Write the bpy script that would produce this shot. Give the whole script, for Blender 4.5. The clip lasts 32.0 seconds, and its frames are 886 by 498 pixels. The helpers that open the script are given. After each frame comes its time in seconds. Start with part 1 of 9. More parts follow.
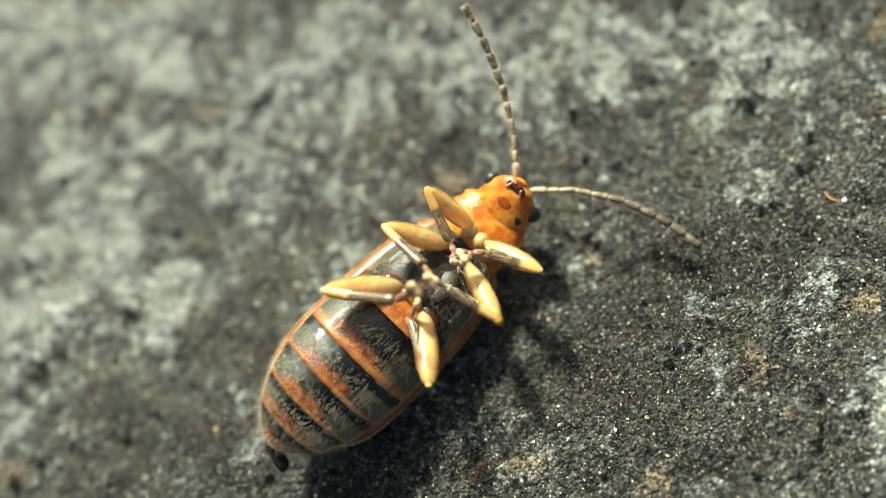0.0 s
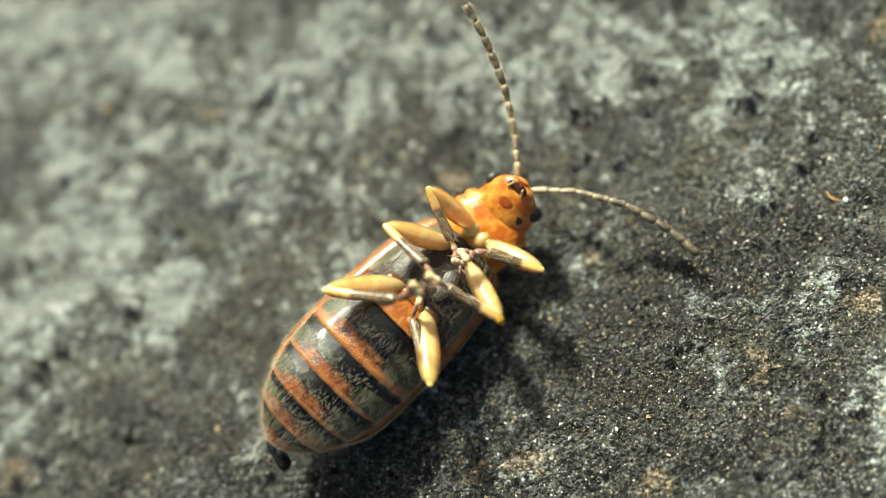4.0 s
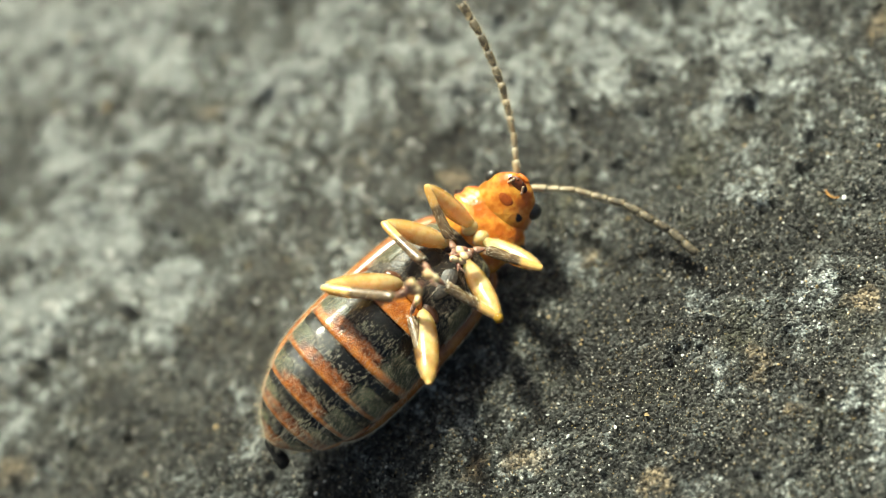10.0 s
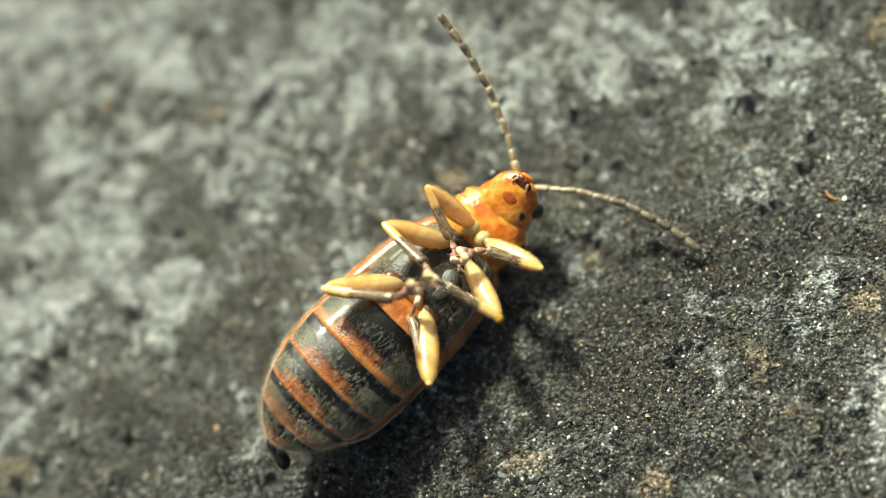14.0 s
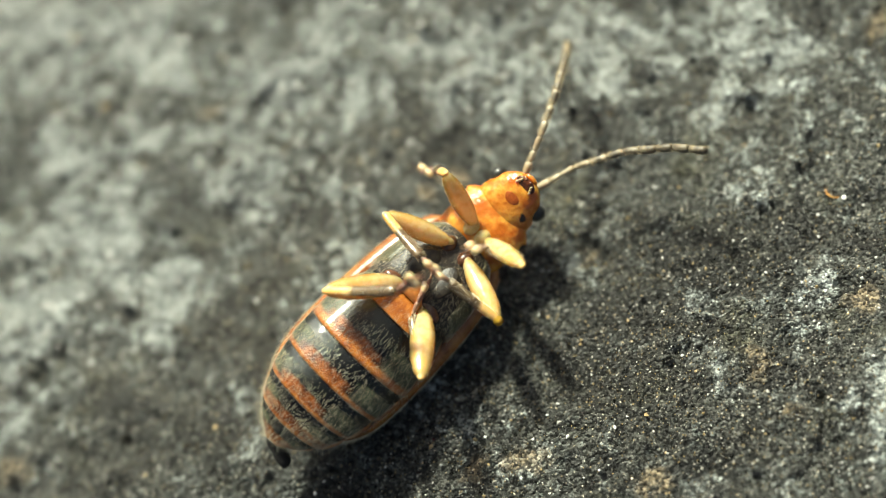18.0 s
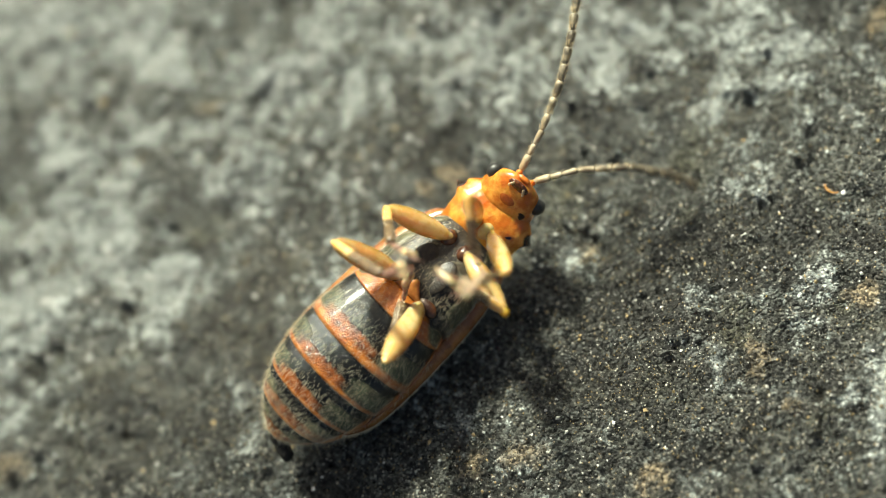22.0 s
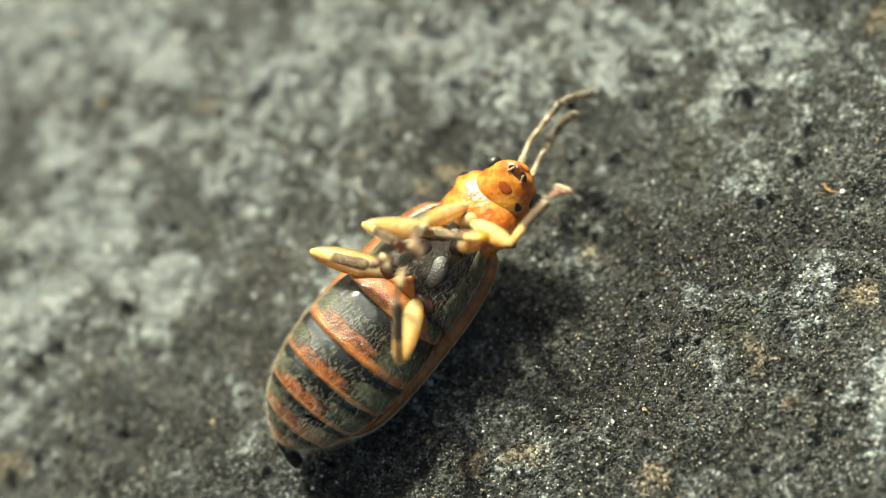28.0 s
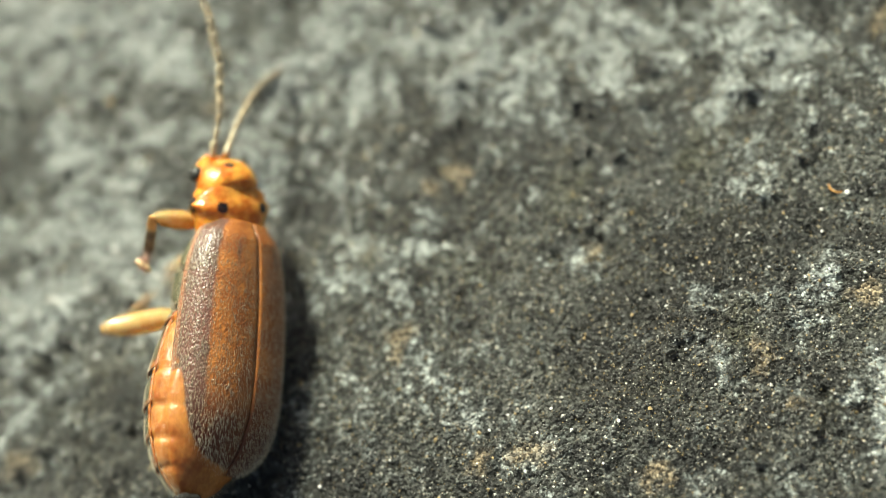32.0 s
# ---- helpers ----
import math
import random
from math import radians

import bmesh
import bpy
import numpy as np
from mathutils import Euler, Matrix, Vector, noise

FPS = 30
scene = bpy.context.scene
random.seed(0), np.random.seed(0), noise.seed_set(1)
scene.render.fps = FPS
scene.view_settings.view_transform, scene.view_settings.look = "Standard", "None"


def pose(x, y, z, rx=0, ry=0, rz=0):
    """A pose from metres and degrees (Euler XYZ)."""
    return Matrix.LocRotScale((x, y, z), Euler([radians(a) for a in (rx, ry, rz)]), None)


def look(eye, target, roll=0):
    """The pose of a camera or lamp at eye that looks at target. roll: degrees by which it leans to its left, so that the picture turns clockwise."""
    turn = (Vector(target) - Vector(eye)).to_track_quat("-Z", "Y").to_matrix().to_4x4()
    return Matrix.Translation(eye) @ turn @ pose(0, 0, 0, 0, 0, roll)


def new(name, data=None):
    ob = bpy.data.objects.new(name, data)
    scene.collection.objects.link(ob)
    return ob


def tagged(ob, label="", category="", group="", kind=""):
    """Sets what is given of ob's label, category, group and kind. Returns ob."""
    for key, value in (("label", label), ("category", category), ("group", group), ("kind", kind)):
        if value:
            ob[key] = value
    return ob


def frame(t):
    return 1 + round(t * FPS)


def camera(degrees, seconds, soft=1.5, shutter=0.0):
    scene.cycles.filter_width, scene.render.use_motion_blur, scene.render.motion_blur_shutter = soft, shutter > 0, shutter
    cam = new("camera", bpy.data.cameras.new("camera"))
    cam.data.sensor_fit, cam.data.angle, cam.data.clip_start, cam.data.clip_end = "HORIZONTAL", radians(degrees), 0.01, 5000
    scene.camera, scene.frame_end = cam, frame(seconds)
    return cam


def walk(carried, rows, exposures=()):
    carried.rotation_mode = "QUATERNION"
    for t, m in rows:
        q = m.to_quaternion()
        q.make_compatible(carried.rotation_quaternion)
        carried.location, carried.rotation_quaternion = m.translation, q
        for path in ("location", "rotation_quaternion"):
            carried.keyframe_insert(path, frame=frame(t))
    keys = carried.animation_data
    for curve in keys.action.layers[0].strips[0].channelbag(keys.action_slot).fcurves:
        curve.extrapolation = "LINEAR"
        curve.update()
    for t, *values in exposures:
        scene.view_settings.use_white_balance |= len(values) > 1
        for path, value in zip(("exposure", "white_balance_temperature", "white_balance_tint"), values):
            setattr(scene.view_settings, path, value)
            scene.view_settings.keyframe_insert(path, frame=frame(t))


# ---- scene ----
S = 0.001  # the shapes below are written in millimetres


# ---------------------------------------------------------------- camera
LENS = 32.0
cam = camera(LENS, 32.0, 0.9, 0.9)
cam.data.dof.use_dof = True
cam.data.dof.focus_distance = 0.0264
cam.data.dof.aperture_fstop = 41.0
cam.data.dof.aperture_blades = 0


def mm(x, y, z, rx=0, ry=0, rz=0):
    """A pose with its place in millimetres and its turn in degrees."""
    return pose(x * S, y * S, z * S, rx, ry, rz)


EXPOSURE, KELVIN, TINT = 0.90, 6880.0, -8.0
walk(cam, [
    (0, mm(0.034, -12.890, 25.392, 23.8163, 13.1171, -27.2376)), (0.5, mm(-0.012, -12.947, 25.361, 23.8016, 13.1131, -27.2276)),
    (1, mm(-0.010, -12.953, 25.392, 23.8076, 13.1114, -27.2109)), (1.5, mm(0.007, -12.941, 25.389, 23.8083, 13.1175, -27.2418)),
    (2, mm(-0.005, -12.937, 25.369, 23.8036, 13.1147, -27.2356)), (2.5, mm(-0.003, -12.940, 25.404, 23.8061, 13.1172, -27.2114)),
    (3, mm(-0.012, -12.932, 25.414, 23.8175, 13.1123, -27.2076)), (3.5, mm(0.015, -12.892, 25.425, 23.8226, 13.1219, -27.2206)),
    (5.5, mm(-0.007, -12.945, 25.387, 23.8046, 13.1193, -27.2240)), (6, mm(0.000, -12.939, 25.394, 23.8100, 13.1202, -27.2223)),
    (6.5, mm(0.003, -12.936, 25.406, 23.8120, 13.1155, -27.2227)), (7, mm(0.015, -12.922, 25.380, 23.8047, 13.1114, -27.2242)),
    (7.5, mm(-0.006, -12.939, 25.405, 23.8039, 13.1156, -27.2217)), (8, mm(0.004, -12.926, 25.401, 23.8103, 13.1143, -27.2210)),
    (8.5, mm(0.009, -12.917, 25.392, 23.8110, 13.1073, -27.2327)), (9, mm(0.011, -12.930, 25.369, 23.8064, 13.1115, -27.2414)),
    (9.5, mm(-0.004, -12.944, 25.385, 23.8018, 13.1112, -27.2409)), (10, mm(0.015, -12.928, 25.391, 23.8082, 13.1174, -27.2383)),
    (10.5, mm(0.002, -12.940, 25.401, 23.8053, 13.1133, -27.2473)), (11, mm(0.013, -12.929, 25.398, 23.8081, 13.1099, -27.2261)),
    (11.5, mm(-0.012, -12.951, 25.433, 23.8142, 13.1183, -27.2369)), (12, mm(0.029, -12.911, 25.402, 23.8125, 13.1158, -27.2311)),
    (12.5, mm(0.017, -12.932, 25.409, 23.8134, 13.1151, -27.2325)), (13, mm(0.003, -12.929, 25.409, 23.8100, 13.1190, -27.2299)),
    (13.5, mm(0.015, -12.914, 25.411, 23.8215, 13.1111, -27.2298)), (14, mm(0.014, -12.919, 25.410, 23.8157, 13.1215, -27.2310)),
    (14.5, mm(0.018, -12.921, 25.413, 23.8073, 13.1197, -27.2430)), (16.5, mm(0.025, -12.935, 25.375, 23.8060, 13.1166, -27.2394)),
    (17, mm(0.012, -12.944, 25.388, 23.8106, 13.1207, -27.2322)), (17.5, mm(0.027, -12.926, 25.403, 23.8082, 13.1133, -27.2410)),
    (18, mm(0.020, -12.924, 25.375, 23.8071, 13.1151, -27.2482)), (18.5, mm(0.014, -12.935, 25.377, 23.8099, 13.1168, -27.2543)),
    (19, mm(0.027, -12.930, 25.376, 23.8046, 13.1111, -27.2417)), (19.5, mm(0.011, -12.957, 25.383, 23.8023, 13.1136, -27.2432)),
    (20, mm(0.024, -12.938, 25.357, 23.8055, 13.1135, -27.2438)), (20.5, mm(0.035, -12.941, 25.303, 23.7945, 13.1101, -27.2564)),
    (21, mm(0.010, -12.972, 25.289, 23.7874, 13.1129, -27.2364)), (21.5, mm(0.001, -12.972, 25.293, 23.7863, 13.1070, -27.2425)),
    (22, mm(0.002, -12.968, 25.293, 23.7875, 13.1066, -27.2435)), (22.5, mm(0.013, -12.967, 25.281, 23.7857, 13.1019, -27.2414)),
    (23, mm(0.007, -12.976, 25.276, 23.7823, 13.0989, -27.2365)), (23.5, mm(-0.005, -12.975, 25.287, 23.7801, 13.1031, -27.2420)),
    (24, mm(0.010, -12.982, 25.282, 23.7860, 13.1188, -27.2708)), (24.5, mm(0.017, -12.968, 25.279, 23.7825, 13.1092, -27.2507)),
    (25, mm(0.005, -12.983, 25.290, 23.7852, 13.1077, -27.2638)), (25.5, mm(0.010, -12.978, 25.272, 23.7792, 13.1082, -27.2480)),
    (27.5, mm(-0.001, -12.992, 25.289, 23.7810, 13.1061, -27.2521)), (28, mm(0.006, -12.981, 25.280, 23.7772, 13.1046, -27.2523)),
    (28.5, mm(0.009, -12.981, 25.276, 23.7805, 13.1063, -27.2460)), (29, mm(0.004, -12.986, 25.258, 23.7788, 13.1093, -27.2455)),
    (29.5, mm(0.017, -12.985, 25.211, 23.7844, 13.1120, -27.2345)), (30, mm(-0.009, -13.018, 25.232, 23.7760, 13.1147, -27.2427)),
    (30.5, mm(-0.028, -13.029, 25.232, 23.7768, 13.1145, -27.2294)), (31, mm(-0.027, -13.024, 25.266, 23.7801, 13.1146, -27.2365)),
    (31.5, mm(-0.042, -13.024, 25.306, 23.7846, 13.1170, -27.2203)), (32, mm(-0.083, -13.011, 25.441, 23.7987, 13.1234, -27.1949)),
], [(0, EXPOSURE, KELVIN, TINT), (32, EXPOSURE, KELVIN, TINT)])


# ---------------------------------------------------------------- world and sun
SUN_TURN, SUN_HEIGHT = 82.0, 49.0  # degrees: bearing from +x, height over the ground
world = bpy.data.worlds.new("world")
scene.world = world
world.use_nodes = True
wn = world.node_tree
sky = wn.nodes.new("ShaderNodeTexSky")
sky.sky_type, sky.sun_disc = "NISHITA", False
sky.sun_elevation, sky.sun_rotation = radians(SUN_HEIGHT), radians(90 - SUN_TURN)
wn.links.new(sky.outputs["Color"], wn.nodes["Background"].inputs["Color"])
wn.nodes["Background"].inputs["Strength"].default_value = 0.070
sky.air_density, sky.dust_density, sky.ozone_density = 0.45, 6.0, 0.3
sun = new("sun", bpy.data.lights.new("sun", "SUN"))
sun.data.energy, sun.data.angle, sun.data.color = 5.0, radians(7.0), (1.0, 0.95, 0.87)
a, h = radians(SUN_TURN), radians(SUN_HEIGHT)
sun.matrix_world = look(Vector((math.cos(a) * math.cos(h), math.sin(a) * math.cos(h), math.sin(h))) * 2, (0, 0, 0))


# ---------------------------------------------------------------- materials
def shader(name, rough=0.5, metal=0.0, coat=0.0, sss=0.0, radius=(0.25, 0.1, 0.03)):
    m = bpy.data.materials.new(name)
    m.use_nodes = True
    b = m.node_tree.nodes["Principled BSDF"]
    b.inputs["Roughness"].default_value = rough
    b.inputs["Metallic"].default_value = metal
    b.inputs["Coat Weight"].default_value = coat
    b.inputs["Coat Roughness"].default_value = 0.12
    b.inputs["Subsurface Weight"].default_value = sss
    b.inputs["Subsurface Radius"].default_value = radius
    b.inputs["Subsurface Scale"].default_value = S
    return m, m.node_tree, b


def put(nt, socket, value):
    if hasattr(value, "links"):
        nt.links.new(value, socket)
    else:
        socket.default_value = value


def coords(nt):
    return nt.nodes.new("ShaderNodeTexCoord").outputs["Object"]


def grain(nt, per_mm, detail=4.0, rough=0.55, warp=0.0, at=None):
    n = nt.nodes.new("ShaderNodeTexNoise")
    n.inputs["Scale"].default_value = per_mm / S
    n.inputs["Detail"].default_value = detail
    n.inputs["Roughness"].default_value = rough
    n.inputs["Distortion"].default_value = warp
    nt.links.new(at or coords(nt), n.inputs["Vector"])
    return n.outputs["Fac"]


def cells(nt, per_mm, out="Distance", feature="F1"):
    n = nt.nodes.new("ShaderNodeTexVoronoi")
    n.feature = feature
    n.inputs["Scale"].default_value = per_mm / S
    nt.links.new(coords(nt), n.inputs["Vector"])
    return n.outputs[out]


def span(nt, value, lo, hi, to_lo=0.0, to_hi=1.0):
    n = nt.nodes.new("ShaderNodeMapRange")
    n.interpolation_type = "SMOOTHSTEP"
    put(nt, n.inputs["Value"], value)
    for key, v in (("From Min", lo), ("From Max", hi), ("To Min", to_lo), ("To Max", to_hi)):
        n.inputs[key].default_value = v
    return n.outputs["Result"]


def calc(nt, op, x, y=0.0):
    n = nt.nodes.new("ShaderNodeMath")
    n.operation = op
    put(nt, n.inputs[0], x)
    put(nt, n.inputs[1], y)
    return n.outputs[0]


def blend(nt, fac, x, y):
    n = nt.nodes.new("ShaderNodeMix")
    n.data_type = "RGBA"
    put(nt, n.inputs["Factor"], fac)
    put(nt, n.inputs["A"], x if hasattr(x, "links") else (*x, 1.0))
    put(nt, n.inputs["B"], y if hasattr(y, "links") else (*y, 1.0))
    return n.outputs["Result"]


def attribute(nt, name):
    n = nt.nodes.new("ShaderNodeAttribute")
    n.attribute_name = name
    return n.outputs["Fac"]


def relief(nt, b, height, depth_mm, strength=1.0):
    n = nt.nodes.new("ShaderNodeBump")
    n.inputs["Distance"].default_value = depth_mm * S
    n.inputs["Strength"].default_value = strength
    put(nt, n.inputs["Height"], height)
    nt.links.new(n.outputs["Normal"], b.inputs["Normal"])


def make_stone():
    m, nt, b = shader("dark_stone", 0.55)
    big = grain(nt, 0.25, 5, 0.6, 0.6)
    mid = grain(nt, 1.3, 6, 0.68, 0.5)
    fine = grain(nt, 7.0, 5, 0.72)
    tiny = grain(nt, 24.0, 3, 0.7)
    tone = calc(nt, "ADD", calc(nt, "MULTIPLY", big, 0.4), calc(nt, "MULTIPLY", mid, 0.6))
    dark = blend(nt, span(nt, tone, 0.39, 0.60), (0.008, 0.008, 0.0075), (0.084, 0.085, 0.076))
    # dark pores and light grains
    dark = blend(nt, span(nt, fine, 0.52, 0.68, 0.0, 0.75), dark, (0.20, 0.200, 0.182))
    dark = blend(nt, span(nt, grain(nt, 2.4, 6, 0.75, 0.6), 0.34, 0.50, 0.50, 0.0), dark, (0.010, 0.010, 0.010))
    dark = blend(nt, span(nt, grain(nt, 0.6, 3), 0.54, 0.70, 0.0, 0.5), dark, (0.085, 0.082, 0.048))
    # pale crust, and the haze painted into the pale attribute, frayed at four scales
    frayed = calc(nt, "MULTIPLY", attribute(nt, "pale"), 0.70)
    for per_mm, much in ((0.8, 0.8), (1.9, 2.1), (4.6, 2.0), (11.0, 1.4)):
        frayed = calc(nt, "ADD", frayed, calc(nt, "MULTIPLY", calc(nt, "SUBTRACT", grain(nt, per_mm, 4, 0.65, 0.4), 0.5), much))
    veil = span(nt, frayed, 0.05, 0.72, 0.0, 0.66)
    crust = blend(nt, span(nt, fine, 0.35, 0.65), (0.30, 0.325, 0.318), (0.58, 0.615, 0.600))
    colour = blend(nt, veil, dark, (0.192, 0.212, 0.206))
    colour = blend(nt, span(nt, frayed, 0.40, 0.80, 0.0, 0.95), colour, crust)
    # darker patches of the stone
    stain = calc(nt, "ADD", attribute(nt, "stain"), calc(nt, "MULTIPLY", calc(nt, "SUBTRACT", mid, 0.5), 0.8))
    colour = blend(nt, span(nt, stain, 0.12, 0.90, 0.0, 0.80), colour, (0.020, 0.019, 0.017))
    tan = span(nt, calc(nt, "ADD", attribute(nt, "tan"), calc(nt, "MULTIPLY", calc(nt, "SUBTRACT", fine, 0.5), 1.4)), 0.30, 0.95, 0.0, 0.7)
    colour = blend(nt, tan, colour, (0.32, 0.25, 0.16))
    # grains of sand-coloured and white mineral
    spot = nt.nodes.new("ShaderNodeTexVoronoi")
    spot.inputs["Scale"].default_value = 14.0 / S
    nt.links.new(coords(nt), spot.inputs["Vector"])
    near = span(nt, spot.outputs["Distance"], 0.20, 0.36, 1.0, 0.0)
    sep = nt.nodes.new("ShaderNodeSeparateColor")
    nt.links.new(spot.outputs["Color"], sep.inputs["Color"])
    chosen = calc(nt, "MULTIPLY", near, span(nt, sep.outputs["Red"], 0.78, 0.84))
    hue = blend(nt, sep.outputs["Green"], (0.36, 0.27, 0.14), (0.60, 0.58, 0.52))
    colour = blend(nt, calc(nt, "MULTIPLY", chosen, 0.85), colour, hue)
    # each crystal takes the light differently
    crystal = nt.nodes.new("ShaderNodeTexVoronoi")
    crystal.inputs["Scale"].default_value = 17.0 / S
    nt.links.new(coords(nt), crystal.inputs["Vector"])
    part_of = nt.nodes.new("ShaderNodeSeparateColor")
    nt.links.new(crystal.outputs["Color"], part_of.inputs["Color"])
    speck = nt.nodes.new("ShaderNodeMix")
    speck.data_type, speck.blend_type, speck.clamp_result = "RGBA", "MULTIPLY", False
    put(nt, speck.inputs["Factor"], span(nt, frayed, 0.45, 1.30, 1.0, 0.2))
    put(nt, speck.inputs["A"], colour)
    put(nt, speck.inputs["B"], span(nt, part_of.outputs["Red"], 0.15, 1.0, 0.28, 2.3))
    colour = speck.outputs["Result"]
    put(nt, b.inputs["Base Color"], colour)
    put(nt, b.inputs["Roughness"], span(nt, fine, 0.3, 0.7, 0.22, 0.60))
    b.inputs["Specular IOR Level"].default_value = 0.7
    knobs = calc(nt, "ADD", calc(nt, "MULTIPLY", cells(nt, 9), -0.35), calc(nt, "MULTIPLY", crystal.outputs["Distance"], -0.40))
    rough = calc(nt, "ADD", calc(nt, "MULTIPLY", mid, 1.3), knobs)
    rough = calc(nt, "ADD", rough, calc(nt, "ADD", calc(nt, "MULTIPLY", fine, 0.8), calc(nt, "MULTIPLY", tiny, 0.25)))
    relief(nt, b, rough, 0.38, 1.0)
    return m


def make_grit():
    m, nt, b = shader("mineral_grit", 0.07)
    r = nt.nodes.new("ShaderNodeNewGeometry").outputs["Random Per Island"]
    ramp = nt.nodes.new("ShaderNodeValToRGB")
    ramp.color_ramp.interpolation = "CONSTANT"
    steps = ((0.0, (0.03, 0.03, 0.029)), (0.30, (0.18, 0.18, 0.165)), (0.55, (0.42, 0.32, 0.17)), (0.72, (0.42, 0.41, 0.37)), (0.88, (0.70, 0.68, 0.62)))
    ramp.color_ramp.elements[0].color = (*steps[0][1], 1)
    ramp.color_ramp.elements[1].position, ramp.color_ramp.elements[1].color = steps[1][0], (*steps[1][1], 1)
    for p, c in steps[2:]:
        ramp.color_ramp.elements.new(p).color = (*c, 1)
    nt.links.new(r, ramp.inputs["Fac"])
    put(nt, b.inputs["Base Color"], blend(nt, span(nt, grain(nt, 20, 3), 0.4, 0.7, 0, 0.4), ramp.outputs["Color"], (0.2, 0.18, 0.15)))
    relief(nt, b, grain(nt, 30, 3), 0.02)
    return m


def make_plain(name, low, high, rough=0.4, per_mm=6.0, coat=0.0, sss=0.0, depth=0.012, fine=30.0):
    """A mottled surface between two colours, with fine relief."""
    m, nt, b = shader(name, rough, coat=coat, sss=sss)
    mix = span(nt, calc(nt, "ADD", calc(nt, "MULTIPLY", grain(nt, per_mm, 4), 0.7), calc(nt, "MULTIPLY", grain(nt, per_mm * 5, 3), 0.3)), 0.35, 0.66)
    put(nt, b.inputs["Base Color"], blend(nt, mix, low, high))
    relief(nt, b, grain(nt, fine, 3, 0.6), depth, 0.7)
    return m


def make_marked(name, ground_low, ground_high, mark_low, mark_high, rough=0.3, coat=0.25, sss=0.12, edge=0.5, depth=0.02, pits=16.0, lumps=0.0):
    """A cuticle of two pigments: the mark attribute says where the dark one lies, and grain frays its edge."""
    m, nt, b = shader(name, rough, coat=coat, sss=sss)
    base = blend(nt, span(nt, grain(nt, 3.2, 4), 0.36, 0.64), ground_low, ground_high)
    dark = blend(nt, span(nt, grain(nt, 8, 5, 0.65), 0.38, 0.66), mark_low, mark_high)
    where = calc(nt, "ADD", attribute(nt, "mark"), calc(nt, "MULTIPLY", calc(nt, "SUBTRACT", grain(nt, 7, 4, 0.6), 0.5), edge))
    where = span(nt, where, 0.36, 0.64)
    put(nt, b.inputs["Base Color"], blend(nt, where, base, dark))
    relief(nt, b, calc(nt, "ADD", cells(nt, pits), calc(nt, "ADD", calc(nt, "MULTIPLY", grain(nt, 40, 2), 0.5), calc(nt, "MULTIPLY", grain(nt, 4.5, 2), lumps))), depth, 0.6)
    return m


def make_amber():
    """Clear amber cuticle over pale milky flesh, deeper in colour towards the thin rim."""
    m, nt, b = shader("amber_cuticle", 0.16, coat=0.7, sss=0.55, radius=(0.5, 0.3, 0.11))
    mottle = span(nt, grain(nt, 5, 4, 0.6), 0.36, 0.64)
    flesh = blend(nt, mottle, (0.82, 0.49, 0.17), (0.92, 0.64, 0.31))
    clear = blend(nt, mottle, (0.66, 0.35, 0.085), (0.82, 0.52, 0.19))
    put(nt, b.inputs["Base Color"], blend(nt, attribute(nt, "rim"), flesh, clear))
    put(nt, b.inputs["Transmission Weight"], span(nt, attribute(nt, "rim"), 0.0, 1.0, 0.36, 0.70))
    b.inputs["Coat Roughness"].default_value = 0.08
    b.inputs["IOR"].default_value = 1.38
    relief(nt, b, calc(nt, "ADD", grain(nt, 30, 3), calc(nt, "MULTIPLY", grain(nt, 5, 3), 1.5)), 0.008, 0.7)
    return m


def make_belly():
    """Black at the front of each plate, olive at its sides, rust at its middle, orange where the mark fades."""
    m, nt, b = shader("banded_belly", 0.24, coat=0.3, sss=0.03)
    mottle = span(nt, grain(nt, 6, 5, 0.65), 0.36, 0.66)
    orange = blend(nt, mottle, (0.25, 0.062, 0.008), (0.46, 0.155, 0.024))
    rust = blend(nt, mottle, (0.060, 0.015, 0.004), (0.28, 0.080, 0.016))
    olive = blend(nt, mottle, (0.015, 0.020, 0.008), (0.066, 0.078, 0.037))
    soft = calc(nt, "MULTIPLY", calc(nt, "SUBTRACT", grain(nt, 10, 4, 0.6), 0.5), 0.7)
    dark = blend(nt, span(nt, calc(nt, "ADD", attribute(nt, "olive"), soft), 0.2, 0.9), (0.0035, 0.0035, 0.003), olive)
    dark = blend(nt, span(nt, calc(nt, "ADD", attribute(nt, "rust"), soft), 0.25, 0.80), dark, rust)
    put(nt, b.inputs["Base Color"], blend(nt, span(nt, calc(nt, "ADD", attribute(nt, "mark"), calc(nt, "MULTIPLY", soft, 0.6)), 0.20, 0.80), orange, dark))
    put(nt, b.inputs["Roughness"], span(nt, attribute(nt, "olive"), 0.1, 0.8, 0.15, 0.36))
    relief(nt, b, calc(nt, "ADD", cells(nt, 34), calc(nt, "MULTIPLY", grain(nt, 14, 4), 1.2)), 0.012, 0.8)
    return m


